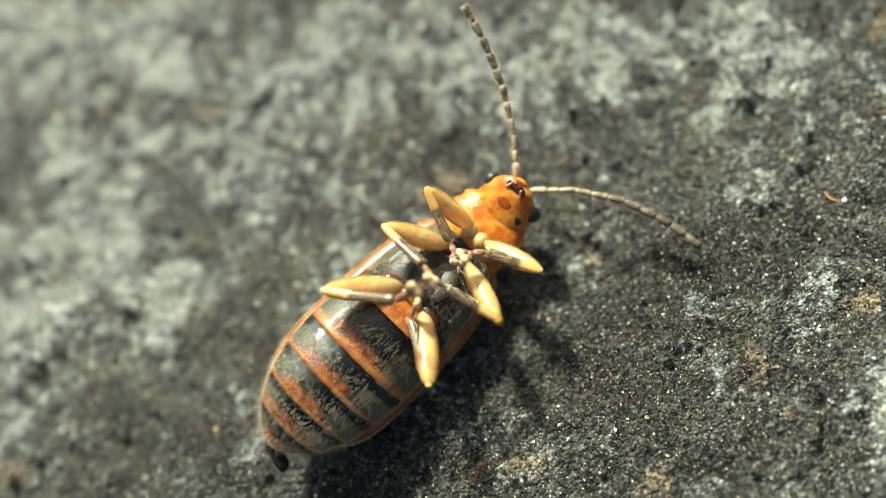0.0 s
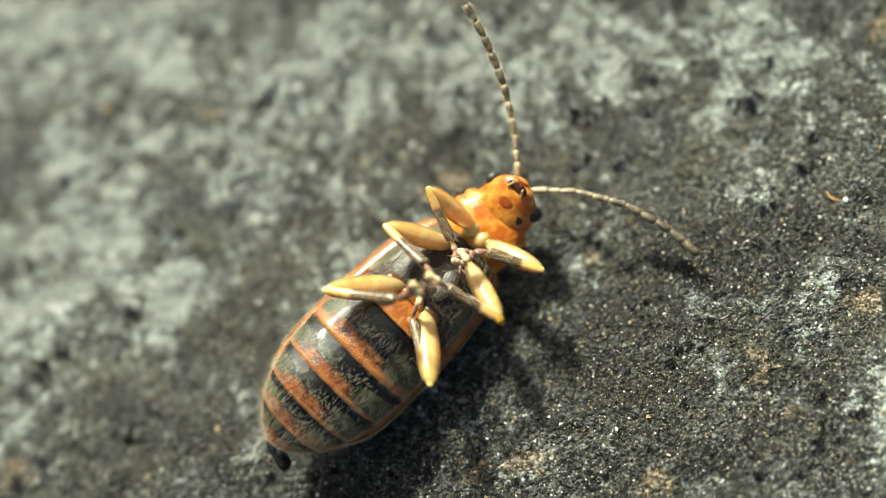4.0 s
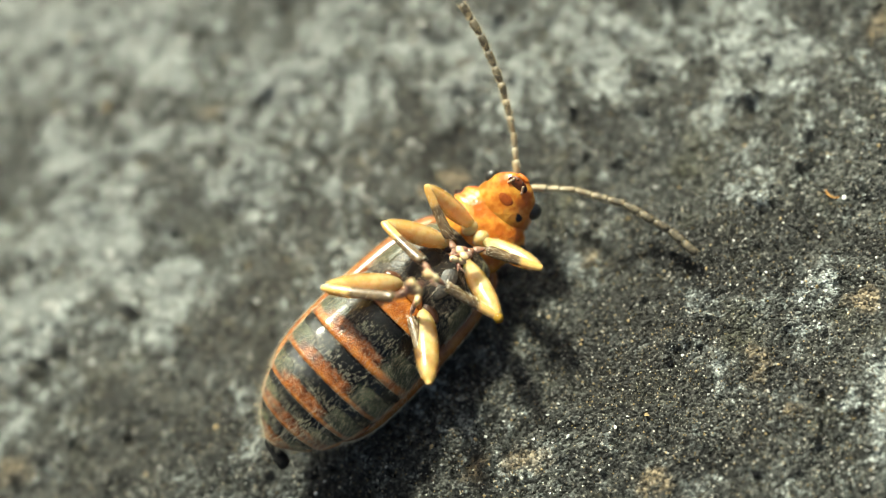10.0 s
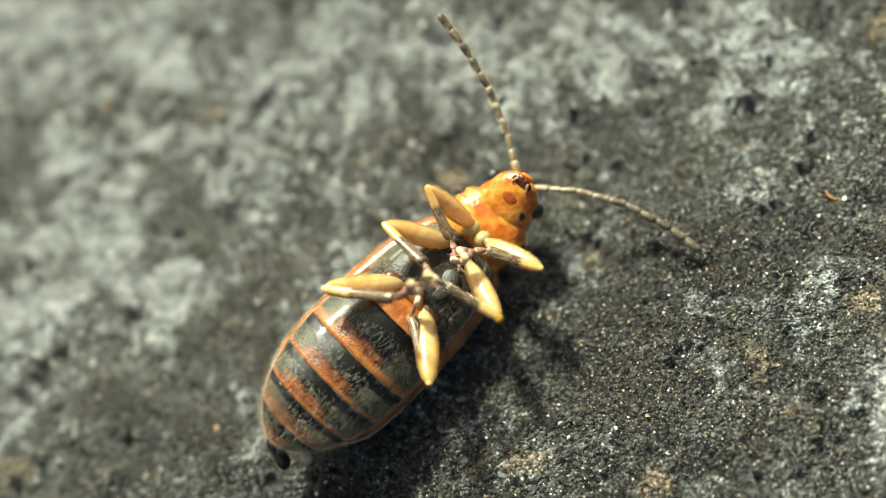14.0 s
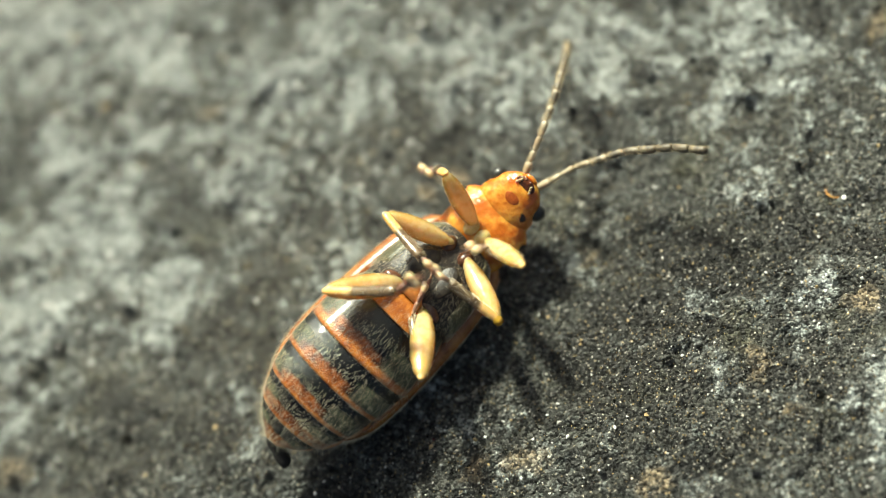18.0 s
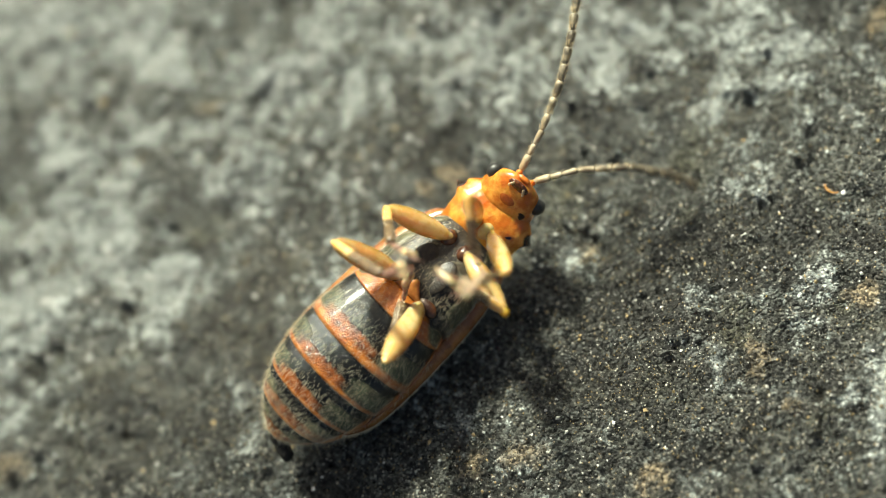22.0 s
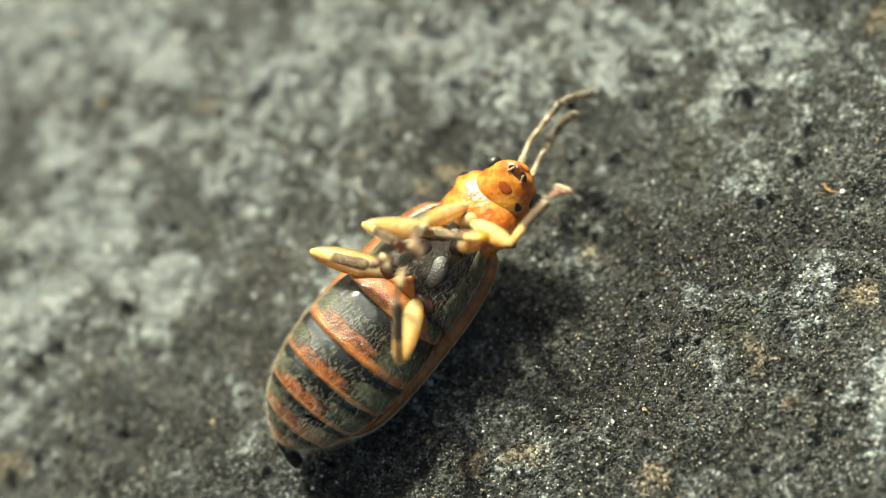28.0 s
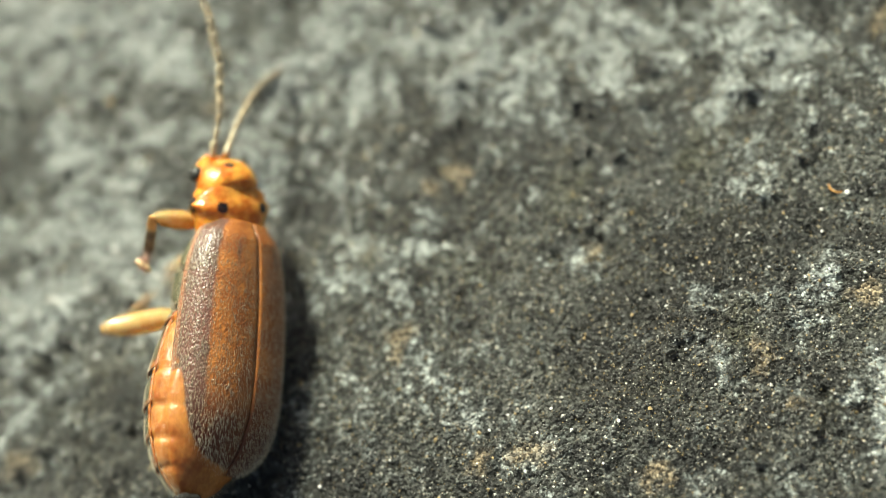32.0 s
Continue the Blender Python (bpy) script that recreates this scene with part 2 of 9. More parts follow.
def make_elytra():
    m, nt, b = shader("brown_wing_case", 0.34, coat=0.25, sss=0.0)
    base = blend(nt, span(nt, grain(nt, 3, 5, 0.6), 0.35, 0.7), (0.26, 0.080, 0.017), (0.43, 0.160, 0.036))
    base = blend(nt, span(nt, cells(nt, 14), 0.1, 0.5, 0.5, 0.0), base, (0.09, 0.030, 0.012))
    mark = span(nt, calc(nt, "ADD", attribute(nt, "mark"), calc(nt, "MULTIPLY", calc(nt, "SUBTRACT", grain(nt, 6, 5), 0.5), 0.8)), 0.30, 0.70, 0.0, 0.88)
    base = blend(nt, mark, base, blend(nt, span(nt, grain(nt, 1.2, 3), 0.40, 0.60), (0.060, 0.040, 0.031), (0.110, 0.046, 0.036)))
    base = blend(nt, attribute(nt, "rear"), base, (0.070, 0.014, 0.006))
    base = blend(nt, attribute(nt, "rim"), base, (0.42, 0.15, 0.065))
    put(nt, b.inputs["Base Color"], base)
    relief(nt, b, calc(nt, "ADD", cells(nt, 20), calc(nt, "MULTIPLY", grain(nt, 40, 2), 0.4)), 0.014, 0.8)
    return m


STONE = make_stone()
GRIT = make_grit()
PALE_GRAIN = make_plain("white_mineral", (0.70, 0.69, 0.65), (0.86, 0.85, 0.82), 0.10, 9, 0.8)
TAN_GRAIN = make_plain("tan_mineral", (0.42, 0.30, 0.15), (0.68, 0.54, 0.32), 0.15, 9, 0.6)
FIBRE = make_plain("orange_fibre", (0.30, 0.13, 0.02), (0.50, 0.26, 0.06), 0.45, 9)
BELLY = make_belly()
FLANK = make_plain("orange_flank", (0.28, 0.080, 0.014), (0.53, 0.220, 0.055), 0.40, 2.2, 0.15, 0.40, 0.03, 9)
CHEST = make_marked("dark_chest", (0.050, 0.049, 0.025), (0.115, 0.106, 0.056), (0.010, 0.008, 0.006), (0.036, 0.025, 0.016), 0.42, 0.0, 0.02, 0.6, 0.009, 28)
AMBER = make_amber()
ORANGE = make_marked("orange_spotted_cuticle", (0.46, 0.120, 0.010), (0.72, 0.330, 0.055), (0.012, 0.007, 0.005), (0.05, 0.014, 0.006), 0.26, 0.42, 0.6, 0.30, 0.017, 12, 1.3)
SHIN = make_marked("amber_brown_cuticle", (0.62, 0.34, 0.09), (0.78, 0.50, 0.19), (0.095, 0.062, 0.035), (0.18, 0.120, 0.066), 0.26, 0.3, 0.15, 0.08, 0.004, 30)
TARSUS = make_marked("lobed_foot_cuticle", (0.54, 0.38, 0.20), (0.70, 0.54, 0.32), (0.20, 0.105, 0.075), (0.34, 0.200, 0.145), 0.35, 0.2, 0.25, 0.25, 0.006, 30)
HIP = make_plain("dark_hip_cuticle", (0.035, 0.014, 0.008), (0.13, 0.050, 0.022), 0.22, 5, 0.4, 0.05)
FOLD = make_plain("folded_rim_cuticle", (0.20, 0.062, 0.014), (0.38, 0.150, 0.042), 0.25, 3, 0.4, 0.4, 0.01, 14)
EYE = make_plain("black_eye", (0.012, 0.012, 0.011), (0.034, 0.033, 0.030), 0.38, 10, 0.1, 0.0, 0.006, 60)
JAW = make_plain("dark_jaw", (0.035, 0.010, 0.005), (0.13, 0.035, 0.010), 0.2, 10, 0.4)
JAW_RED = make_plain("red_brown_cuticle", (0.22, 0.045, 0.008), (0.36, 0.08, 0.012), 0.2, 10, 0.4)
WING_CASE = make_elytra()
FEELER = make_marked("banded_feeler", (0.30, 0.230, 0.140), (0.47, 0.400, 0.280), (0.066, 0.053, 0.036), (0.18, 0.152, 0.106), 0.42, 0.1, 0.05, 0.3, 0.006, 30)
HAIR = make_plain("golden_hair", (0.46, 0.32, 0.15), (0.74, 0.60, 0.38), 0.30, 10, 0, 0.0, 0.0)
PALE_HAIR = make_plain("pale_hair", (0.62, 0.50, 0.32), (0.88, 0.80, 0.62), 0.22, 10, 0.3, 0.0, 0.0)
DUNG = make_plain("black_dung", (0.004, 0.004, 0.0035), (0.014, 0.012, 0.011), 0.85, 12, 0, 0, 0.04, 22)
m, nt, b = shader("amber_drop", 0.03)
b.inputs["Base Color"].default_value = (0.95, 0.62, 0.10, 1)
b.inputs["Transmission Weight"].default_value = 0.8
b.inputs["IOR"].default_value = 1.35
DROP = m


# ---------------------------------------------------------------- mesh helpers
def solid(name, verts, faces, material, parent=None, label="", smooth=True, marks=None):
    """One mesh object; verts in millimetres. marks: {attribute: value for each vertex}."""
    me = bpy.data.meshes.new(name)
    me.from_pydata([(x * S, y * S, z * S) for x, y, z in verts], [], faces)
    for key, values in (marks or {}).items():
        me.attributes.new(key, "FLOAT", "POINT").data.foreach_set("value", np.asarray(values, dtype=np.float32))
    bm = bmesh.new()
    bm.from_mesh(me)
    bmesh.ops.recalc_face_normals(bm, faces=bm.faces)
    bm.to_mesh(me)
    bm.free()
    me.polygons.foreach_set("use_smooth", [smooth] * len(me.polygons))
    me.materials.append(material)
    ob = new(name, me)
    ob.parent = parent
    if label:
        tagged(ob, label)
    return ob


def tube(rings):
    """Vertices and faces of a closed skin over rings of equal count, with a point at each end."""
    n = len(rings[0])
    verts = [v for ring in rings for v in ring]
    faces = []
    for i in range(len(rings) - 1):
        for j in range(n):
            k = (j + 1) % n
            faces.append((i * n + j, i * n + k, (i + 1) * n + k, (i + 1) * n + j))
    for ring, at, flip in ((rings[0], 0, True), (rings[-1], (len(rings) - 1) * n, False)):
        c = tuple(sum(v[q] for v in ring) / n for q in range(3))
        verts.append(c)
        for j in range(n):
            tri = (at + j, at + (j + 1) % n, len(verts) - 1)
            faces.append(tri[::-1] if flip else tri)
    return verts, faces


def smoothed(stations, x):
    """The value at x between (x, value) stations, eased with a monotone cubic."""
    xs = [s[0] for s in stations]
    ys = [s[1] for s in stations]
    if xs[0] > xs[-1]:
        xs, ys = xs[::-1], ys[::-1]
    if x <= xs[0]:
        return ys[0]
    if x >= xs[-1]:
        return ys[-1]
    i = max(j for j in range(len(xs) - 1) if xs[j] <= x)
    h = xs[i + 1] - xs[i]
    slope = lambda j: 0.0 if j in (0, len(xs) - 1) else (ys[j + 1] - ys[j - 1]) / (xs[j + 1] - xs[j - 1])
    s = (x - xs[i]) / h
    return (ys[i] * (1 + 2 * s) * (1 - s) ** 2 + ys[i + 1] * s * s * (3 - 2 * s)
            + h * (slope(i) * s * (1 - s) ** 2 - slope(i + 1) * s * s * (1 - s)))


def limb(length, radius, flat=1.0, bow=0.0, rings=22, around=14, round_ends=0.5, keel=1.0):
    """A limb from 0 to length along x. radius: stations (0..1, mm); keel over 1 draws its sides to an edge."""
    out = []
    for i in range(rings + 1):
        s = (1 - math.cos(math.pi * i / rings)) / 2
        r = smoothed(radius, s)
        e = min(s, 1 - s) * length
        r0 = max(r * round_ends, 1e-4)
        if e < r0:
            r *= max(0.06, math.sqrt(max(0.0, 1 - ((r0 - e) / r0) ** 2)))
        z0 = bow * math.sin(math.pi * s)
        out.append([(s * length, r * math.cos(2 * math.pi * j / around), z0 + flat * r * math.copysign(abs(math.sin(2 * math.pi * j / around)) ** keel, math.sin(2 * math.pi * j / around))) for j in range(around)])
    return out


def egg(rx, ry, rz, at=(0, 0, 0), rings=10, around=14, tilt=None, power=1.0):
    out = []
    for i in range(rings + 1):
        a = math.pi * (0.02 + 0.96 * i / rings)
        k = math.sin(a) ** power
        ring = []
        for j in range(around):
            v = Vector((-rx * math.cos(a), ry * k * math.cos(2 * math.pi * j / around), rz * k * math.sin(2 * math.pi * j / around)))
            if tilt:
                v = tilt @ v
            ring.append((v.x + at[0], v.y + at[1], v.z + at[2]))
        out.append(ring)
    return out


def joined(pieces):
    verts, faces = [], []
    for v, f in pieces:
        n = len(verts)
        verts += list(v)
        faces += [tuple(i + n for i in face) for face in f]
    return verts, faces


# ---------------------------------------------------------------- the stone
def lattice(seed):
    return np.random.RandomState(seed).rand(256, 256)


def value_noise(x, y, seed):
    g = lattice(seed)
    xi, yi = np.floor(x).astype(int), np.floor(y).astype(int)
    fx, fy = x - xi, y - yi
    fx, fy = fx ** 3 * (fx * (6 * fx - 15) + 10), fy ** 3 * (fy * (6 * fy - 15) + 10)
    p, q, r, s = g[xi % 256, yi % 256], g[(xi + 1) % 256, yi % 256], g[xi % 256, (yi + 1) % 256], g[(xi + 1) % 256, (yi + 1) % 256]
    return (p * (1 - fx) + q * fx) * (1 - fy) + (r * (1 - fx) + s * fx) * fy - 0.5


def layered(x, y, seed, octaves, gain=0.5):
    total, amp, c, s = 0.0, 1.0, math.cos(0.7), math.sin(0.7)
    for k in range(octaves):
        total = total + amp * value_noise(x + 17.3 * k, y - 9.1 * k, seed + k)
        x, y, amp = 2.03 * (c * x - s * y), 2.03 * (s * x + c * y), amp * gain
    return total


# pale crusts, fainter ones, sandy patches, hollows and darker patches: x, y, radius
PALE = (
    (5.36, 2.16, 0.286), (5.56, 1.76, 0.24), (4.58, 1.18, 0.387), (4.18, 0.87, 0.214), (-2.7, 6.62, 0.4), (-5.37, 3.64, 0.428),
    (-5.8, 3.06, 0.335), (-4.85, 2.32, 0.494), (-4.23, 1.58, 0.303), (-6.39, 3.16, 0.27), (-7.9, 3.01, 0.51), (-5.41, 1.58, 0.305),
    (6.21, -0.39, 0.361), (6.84, -0.82, 0.275), (6.27, -0.78, 0.211), (4.8, -6.77, 0.389), (5.44, -1.74, 0.269), (5.41, -2.25, 0.205),
    (1.63, 2.77, 0.284), (-1.29, 2.18, 0.26), (-6.14, 4.94, 0.232), (2.78, -4.9, 0.196), (2.68, -4.15, 0.128), (4.57, -4.94, 0.119),
    (5.03, -6.3, 0.337), (4.68, -5.92, 0.188),
)
PALE_SMALL = (
    (0.89, 3.69, 0.286), (0.21, 4.03, 0.268), (-0.24, 5.26, 0.315), (-1.29, 5.04, 0.292), (2.37, 2.63, 0.281), (2.01, 2.68, 0.259),
    (4.22, 2.18, 0.237), (5.89, 1.47, 0.236), (5.23, 1.37, 0.213), (-5.2, 5.64, 0.296), (-4.92, 4.88, 0.293), (-4.46, 6.69, 0.207),
    (7.23, 0.05, 0.294), (6.02, -0.03, 0.208), (5.8, -2.01, 0.202), (-7.6, 2.82, 0.391), (-6.86, 2.76, 0.304), (-8.28, 2.47, 0.304),
    (5.01, -1.83, 0.222), (3.12, 0.85, 0.19), (5.33, -2.26, 0.2), (6.48, -1.53, 0.183), (4.09, 1.5, 0.213), (2.62, 2.09, 0.215),
    (2.62, -4.24, 0.097), (2.71, -4.42, 0.077), (2.89, -4.73, 0.077), (2.72, -4.97, 0.077), (3.8, -4, 0.087), (3.75, -3.9, 0.068),
    (4.67, -4.94, 0.077), (5.22, -4.16, 0.107), (4.37, -5.9, 0.151),
)
FAINT_SMALL = (
    (-0.44, 4.5, 0.507), (1.39, 4.31, 0.506), (0.54, 3.37, 0.331), (2.53, 2.82, 0.329), (-0.28, 5.4, 0.344), (2.19, 4.86, 0.398),
    (-5.33, 5.68, 0.327), (-5.48, 7.18, 0.288), (3.09, 0.67, 0.254), (5.13, -4.32, 0.3), (4.46, 2, 0.327), (7.26, 0.33, 0.432),
    (2.95, -4.41, 0.394), (2.58, -3.7, 0.248), (-0.43, 3.73, 0.444), (-7.69, 1.41, 0.441), (3.81, -3.73, 0.299), (-1.37, 1.22, 0.532),
    (-1.22, -0.29, 0.518), (-2.05, 0.29, 0.419), (-0.36, 0.28, 0.471), (7.21, -1.68, 0.142), (5.2, -4.08, 0.156), (5.28, -4.48, 0.155),
    (5, -4.74, 0.174), (4.94, -4.49, 0.116), (4.43, -3.77, 0.236), (1.58, -3.95, 0.156), (1.95, -4.2, 0.135), (3.2, -6.87, 0.373),
    (1.91, -6.21, 0.244), (4.04, -7.24, 0.335), (4.3, -3.16, 0.099), (8.37, -1.52, 0.306),
)
# broad pale spots; those in the far corner are haze put into the colour
FAINT_BROAD = (
    (-2.47, 2.89, 0.549), (-1.88, 5.03, 1.03), (-5.22, 9.29, 1.62), (-3.03, 8.24, 1.34), (-5.51, 6.41, 0.948), (0.66, 5.46, 0.918),
    (6.73, 0.85, 0.868), (-6.86, 4.6, 0.925), (-0.62, -4.59, 0.489), (-8.73, 1.26, 0.556), (2.55, 3.81, 0.893), (3.32, 2.2, 0.87),
    (4.82, 2.2, 0.767), (2.26, 1.6, 0.537), (-5.68, 3.98, 1.02), (-7.14, 3.5, 0.91), (-5.14, 2.22, 0.659), (4.29, 3.04, 0.665),
    (5.56, -0.08, 0.53), (-1.74, -1.56, 0.558), (-1.16, -2.35, 0.602), (-1.03, -3.09, 0.446), (-2.5, -2.02, 0.454), (-2.75, -1.14, 0.359),
    (-1.84, -2.68, 0.399), (1.98, -1.37, 0.357), (-3.45, -1.21, 0.306), (-2.56, 3.63, 0.824), (-3.1, 4.74, 0.671), (-1.66, 4.16, 0.502),
    (-4.13, 5.5, 0.567), (-4.64, -1.45, 0.458), (-3.67, -1.82, 0.457), (-4.83, -0.5, 0.414), (-4.29, -2.45, 0.451), (-3.26, -2.56, 0.399),
    (8.38, -0.96, 0.309),
)
FAINT = FAINT_SMALL + FAINT_BROAD
CRUST = PALE + PALE_SMALL
TAN = (
    (-8.94, 0.37, 0.439), (0.84, 1.26, 0.362), (0.07, 1.07, 0.297), (-2.94, 5.29, 0.299), (5.65, -4.89, 0.339), (1.07, -5.71, 0.251),
    (8.93, -0.26, 0.326), (-0.6, -4.55, 0.254), (3.97, -5.96, 0.195), (-1.4, -4.23, 0.389), (-0.46, -4.58, 0.338),
    (1.23, -5.8, 0.329), (-1.53, -1.13, 0.286), (3.65, -5.13, 0.381), (2.23, -1.52, 0.307),
)
HOLLOWS = (
    (1.23, 2.00, 0.593), (0.32, 2.18, 0.486), (-1.44, 1.36, 0.534), (-5.28, 0.44, 0.64), (-6.66, 0.01, 0.535),
    (3.22, -0.19, 0.418), (2.72, -1.48, 0.614), (2.45, 3.87, 0.447), (-1.66, 3.81, 0.446),
)
STAINS = (
    (-4.15, 0.26, 0.952), (-4.2, -2.21, 0.816), (-5.24, -0.86, 0.732), (0.51, 2.06, 0.431), (1.75, -3.17, 0.997), (2.8, -3.33, 0.699),
    (-3.39, -2.94, 0.704), (3.65, -2.87, 0.806), (2.32, -4.14, 0.789), (3.24, -4.11, 0.693), (1.4, -4.18, 0.787), (1.37, -3.43, 0.596),
    (6.05, -4.29, 0.402), (3.04, -2.34, 0.607), (-3.78, 1.36, 0.537), (-3.06, 1.58, 0.43), (1.08, 2.19, 0.49), (5.65, -3.1, 0.546),
    (4.54, -2.98, 0.593), (-6.5, 0.84, 0.476), (-5.07, 1.08, 0.427), (-4.33, 0.19, 0.42), (3.72, -1.88, 0.351), (0.77, -0.36, 0.414),
)
SOLID = (
    (4.8, -6.72, 0.331), (5.36, 2.16, 0.198), (4.58, 1.18, 0.237), (-2.7, 6.62, 0.306), (-5.37, 3.64, 0.293), (-4.85, 2.32, 0.329),
    (-4.23, 1.58, 0.173), (6.36, -0.63, 0.19), (1.63, 2.77, 0.153), (-1.29, 2.18, 0.151), (6.83, -0.84, 0.127), (5.15, -6.37, 0.28),
    (4.44, -5.96, 0.15), (4.8, -5.9, 0.17),
)
# single grains: x, y, radius
WHITE_GRAINS = (
    (-1.29, 6.12, 0.105), (-3.77, 4.51, 0.0795), (-5.45, 7.08, 0.12), (-1.83, 5.90, 0.0695), (1.20, 4.32, 0.0674), (-3.29, 7.93, 0.0967),
    (6.06, -3.04, 0.0613), (6.58, -3.04, 0.082), (1.04, -4.63, 0.0587), (0.15, -3.80, 0.0494), (-3.51, 1.12, 0.0749), (-4.07, -2.91, 0.0606),
    (5.84, -3.39, 0.0406), (5.89, -5.14, 0.0398), (2.66, -4.14, 0.0494), (6.82, -3.28, 0.041), (2.78, -4.90, 0.049), (-2.96, -0.93, 0.0517),
    (0.44, -5.18, 0.0389), (1.31, -4.57, 0.0294), (3.27, -5.61, 0.039), (4.51, -2.78, 0.0406), (5.26, -3.59, 0.0403), (-0.38, 4.92, 0.0795),
    (1.17, 5.42, 0.0918), (4.02, 2.77, 0.0661), (3.91, -1.06, 0.0518),
)
TAN_GRAINS = (
    (-4.48, 6.66, 0.13), (-1.88, 6.21, 0.0699), (3.77, 1.88, 0.0542), (1.68, 1.34, 0.0534), (-0.51, 2.52, 0.0652), (-4.36, 5.03, 0.0689),
    (4.28, -1.30, 0.0517), (5.70, -1.19, 0.0522), (2.21, -3.04, 0.05), (5.45, -4.91, 0.0497), (-1.16, -4.06, 0.0492), (-5.21, -0.75, 0.0733),
    (0.35, 2.60, 0.0544), (1.33, -2.91, 0.04), (-6.77, -0.83, 0.0529), (6.80, -2.17, 0.0416), (-0.44, -3.53, 0.0396), (3.94, -5.14, 0.0393),
    (1.28, -2.95, 0.05), (1.04, -2.21, 0.0504), (4.09, -4.16, 0.0398), (3.84, -6.21, 0.0388), (3.70, -2.77, 0.0404), (1.56, -5.44, 0.0388),
    (-1.22, -4.46, 0.0392), (-0.41, -4.61, 0.0391), (6.05, -4.29, 0.0402), (1.56, 4.27, 0.0674), (-4.43, 8.49, 0.0981),
)
FIBRE_AT, FIBRE_TURN = (6.39, -2.85), -75.0


def bumps(x, y, spots, warp=0.0):
    """Sum of soft round spots (x, y, radius), their edges frayed."""
    wx = x + warp * layered(x * 0.9, y * 0.9, 40, 3)
    wy = y + warp * layered(x * 0.9 + 50, y * 0.9, 44, 3)
    out = np.zeros_like(x)
    for cx, cy, r in spots:
        out = np.maximum(out, np.exp(-((wx - cx) ** 2 + (wy - cy) ** 2) / (r * r)))
    return out


def stone_height(x, y):
    near = np.exp(-(np.maximum(np.hypot(x, y) - 14, 0) / 30.0) ** 2)
    ridged = 0.5 - np.abs(layered(x * 0.55, y * 0.55, 7, 4, 0.55))
    # layers of the rock crop out in long steps along x
    wave = layered(x * 0.3, y * 0.3, 60, 3)
    steps = 0.5 - np.abs(layered(x * 0.12 + 0.5 * wave, y * 0.55 + 0.9 * wave, 64, 3, 0.5))
    z = 0.36 * layered(x * 0.16, y * 0.16, 1, 3) + 0.14 * (ridged - 0.4) + 0.42 * (steps - 0.4)
    # lumps stand out, pits are filled with dirt
    lumps = layered(x * 1.1, y * 1.1, 12, 4, 0.6)
    lumps = np.where(lumps < -0.22, -0.22 + 0.25 * (lumps + 0.22), lumps)
    z = z + 0.26 * lumps + 0.11 * layered(x * 4.5, y * 4.5, 21, 3, 0.65)
    z = z + 0.10 * bumps(x, y, CRUST, 1.2) + 0.08 * bumps(x, y, SOLID, 0.5) - 0.22 * bumps(x, y, HOLLOWS, 0.8) + 0.12 * bumps(x, y, TAN, 0.5)
    # the stone is worn flatter where the beetle lies
    return near * z * (1 - 0.65 * np.exp(-((x + 1.3) ** 2 + (y + 0.6) ** 2) / 7.0))


def axis(lo, hi, step, far):
    mid = np.arange(lo, hi + step / 2, step)
    out, d = [], step
    total = 0.0
    while total < far:
        d *= 1.55
        total += d
        out.append(total)
    out = np.array(out)
    return np.concatenate((lo - out[::-1], mid, hi + out))


def build_ground():
    xs, ys = axis(-10.8, 10.6, 0.034, 40000), axis(-9.2, 12.6, 0.034, 40000)
    gx, gy = np.meshgrid(xs, ys, indexing="ij")
    z = stone_height(gx, gy)
    n, k = gx.shape
    me = bpy.data.meshes.new("ground")
    me.vertices.add(n * k)
    me.vertices.foreach_set("co", (np.stack((gx, gy, z), -1) * S).astype(np.float32).ravel())
    i, j = np.meshgrid(np.arange(n - 1), np.arange(k - 1), indexing="ij")
    a = (i * k + j).ravel()
    quads = np.stack((a, a + k, a + k + 1, a + 1), 1)
    me.loops.add(quads.size)
    me.loops.foreach_set("vertex_index", quads.ravel().astype(np.int32))
    me.polygons.add(len(quads))
    me.polygons.foreach_set("loop_start", np.arange(0, quads.size, 4, dtype=np.int32))
    me.polygons.foreach_set("use_smooth", np.ones(len(quads), dtype=bool))
    # haze painted in: the stone grows paler away from the camera
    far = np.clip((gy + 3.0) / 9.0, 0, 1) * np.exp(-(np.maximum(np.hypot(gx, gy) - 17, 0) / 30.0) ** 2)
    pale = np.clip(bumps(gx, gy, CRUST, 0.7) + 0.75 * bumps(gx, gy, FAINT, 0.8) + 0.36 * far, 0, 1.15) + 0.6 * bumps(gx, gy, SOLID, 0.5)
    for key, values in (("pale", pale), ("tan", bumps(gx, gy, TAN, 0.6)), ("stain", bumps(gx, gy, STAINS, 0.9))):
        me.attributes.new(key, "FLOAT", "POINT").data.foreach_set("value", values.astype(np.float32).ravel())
    me.update()
    me.materials.append(STONE)
    return tagged(new("ground", me), "rough dark grey stone with pale crusty patches and gritty grains", "stone ground", kind="structure")


ground = build_ground()


def height_at(x, y):
    return float(stone_height(np.array([float(x)]), np.array([float(y)]))[0])


def crumb(r, seed, flat=0.7):
    """A small angular grain."""
    rnd = random.Random(seed)
    verts, faces = [], []
    bm = bmesh.new()
    bmesh.ops.create_icosphere(bm, subdivisions=1, radius=1.0)
    for v in bm.verts:
        k = r * rnd.uniform(0.7, 1.2)
        verts.append((v.co.x * k, v.co.y * k * rnd.uniform(0.8, 1.0), v.co.z * k * flat))
    faces = [tuple(v.index for v in f.verts) for f in bm.faces]
    bm.free()
    return verts, faces


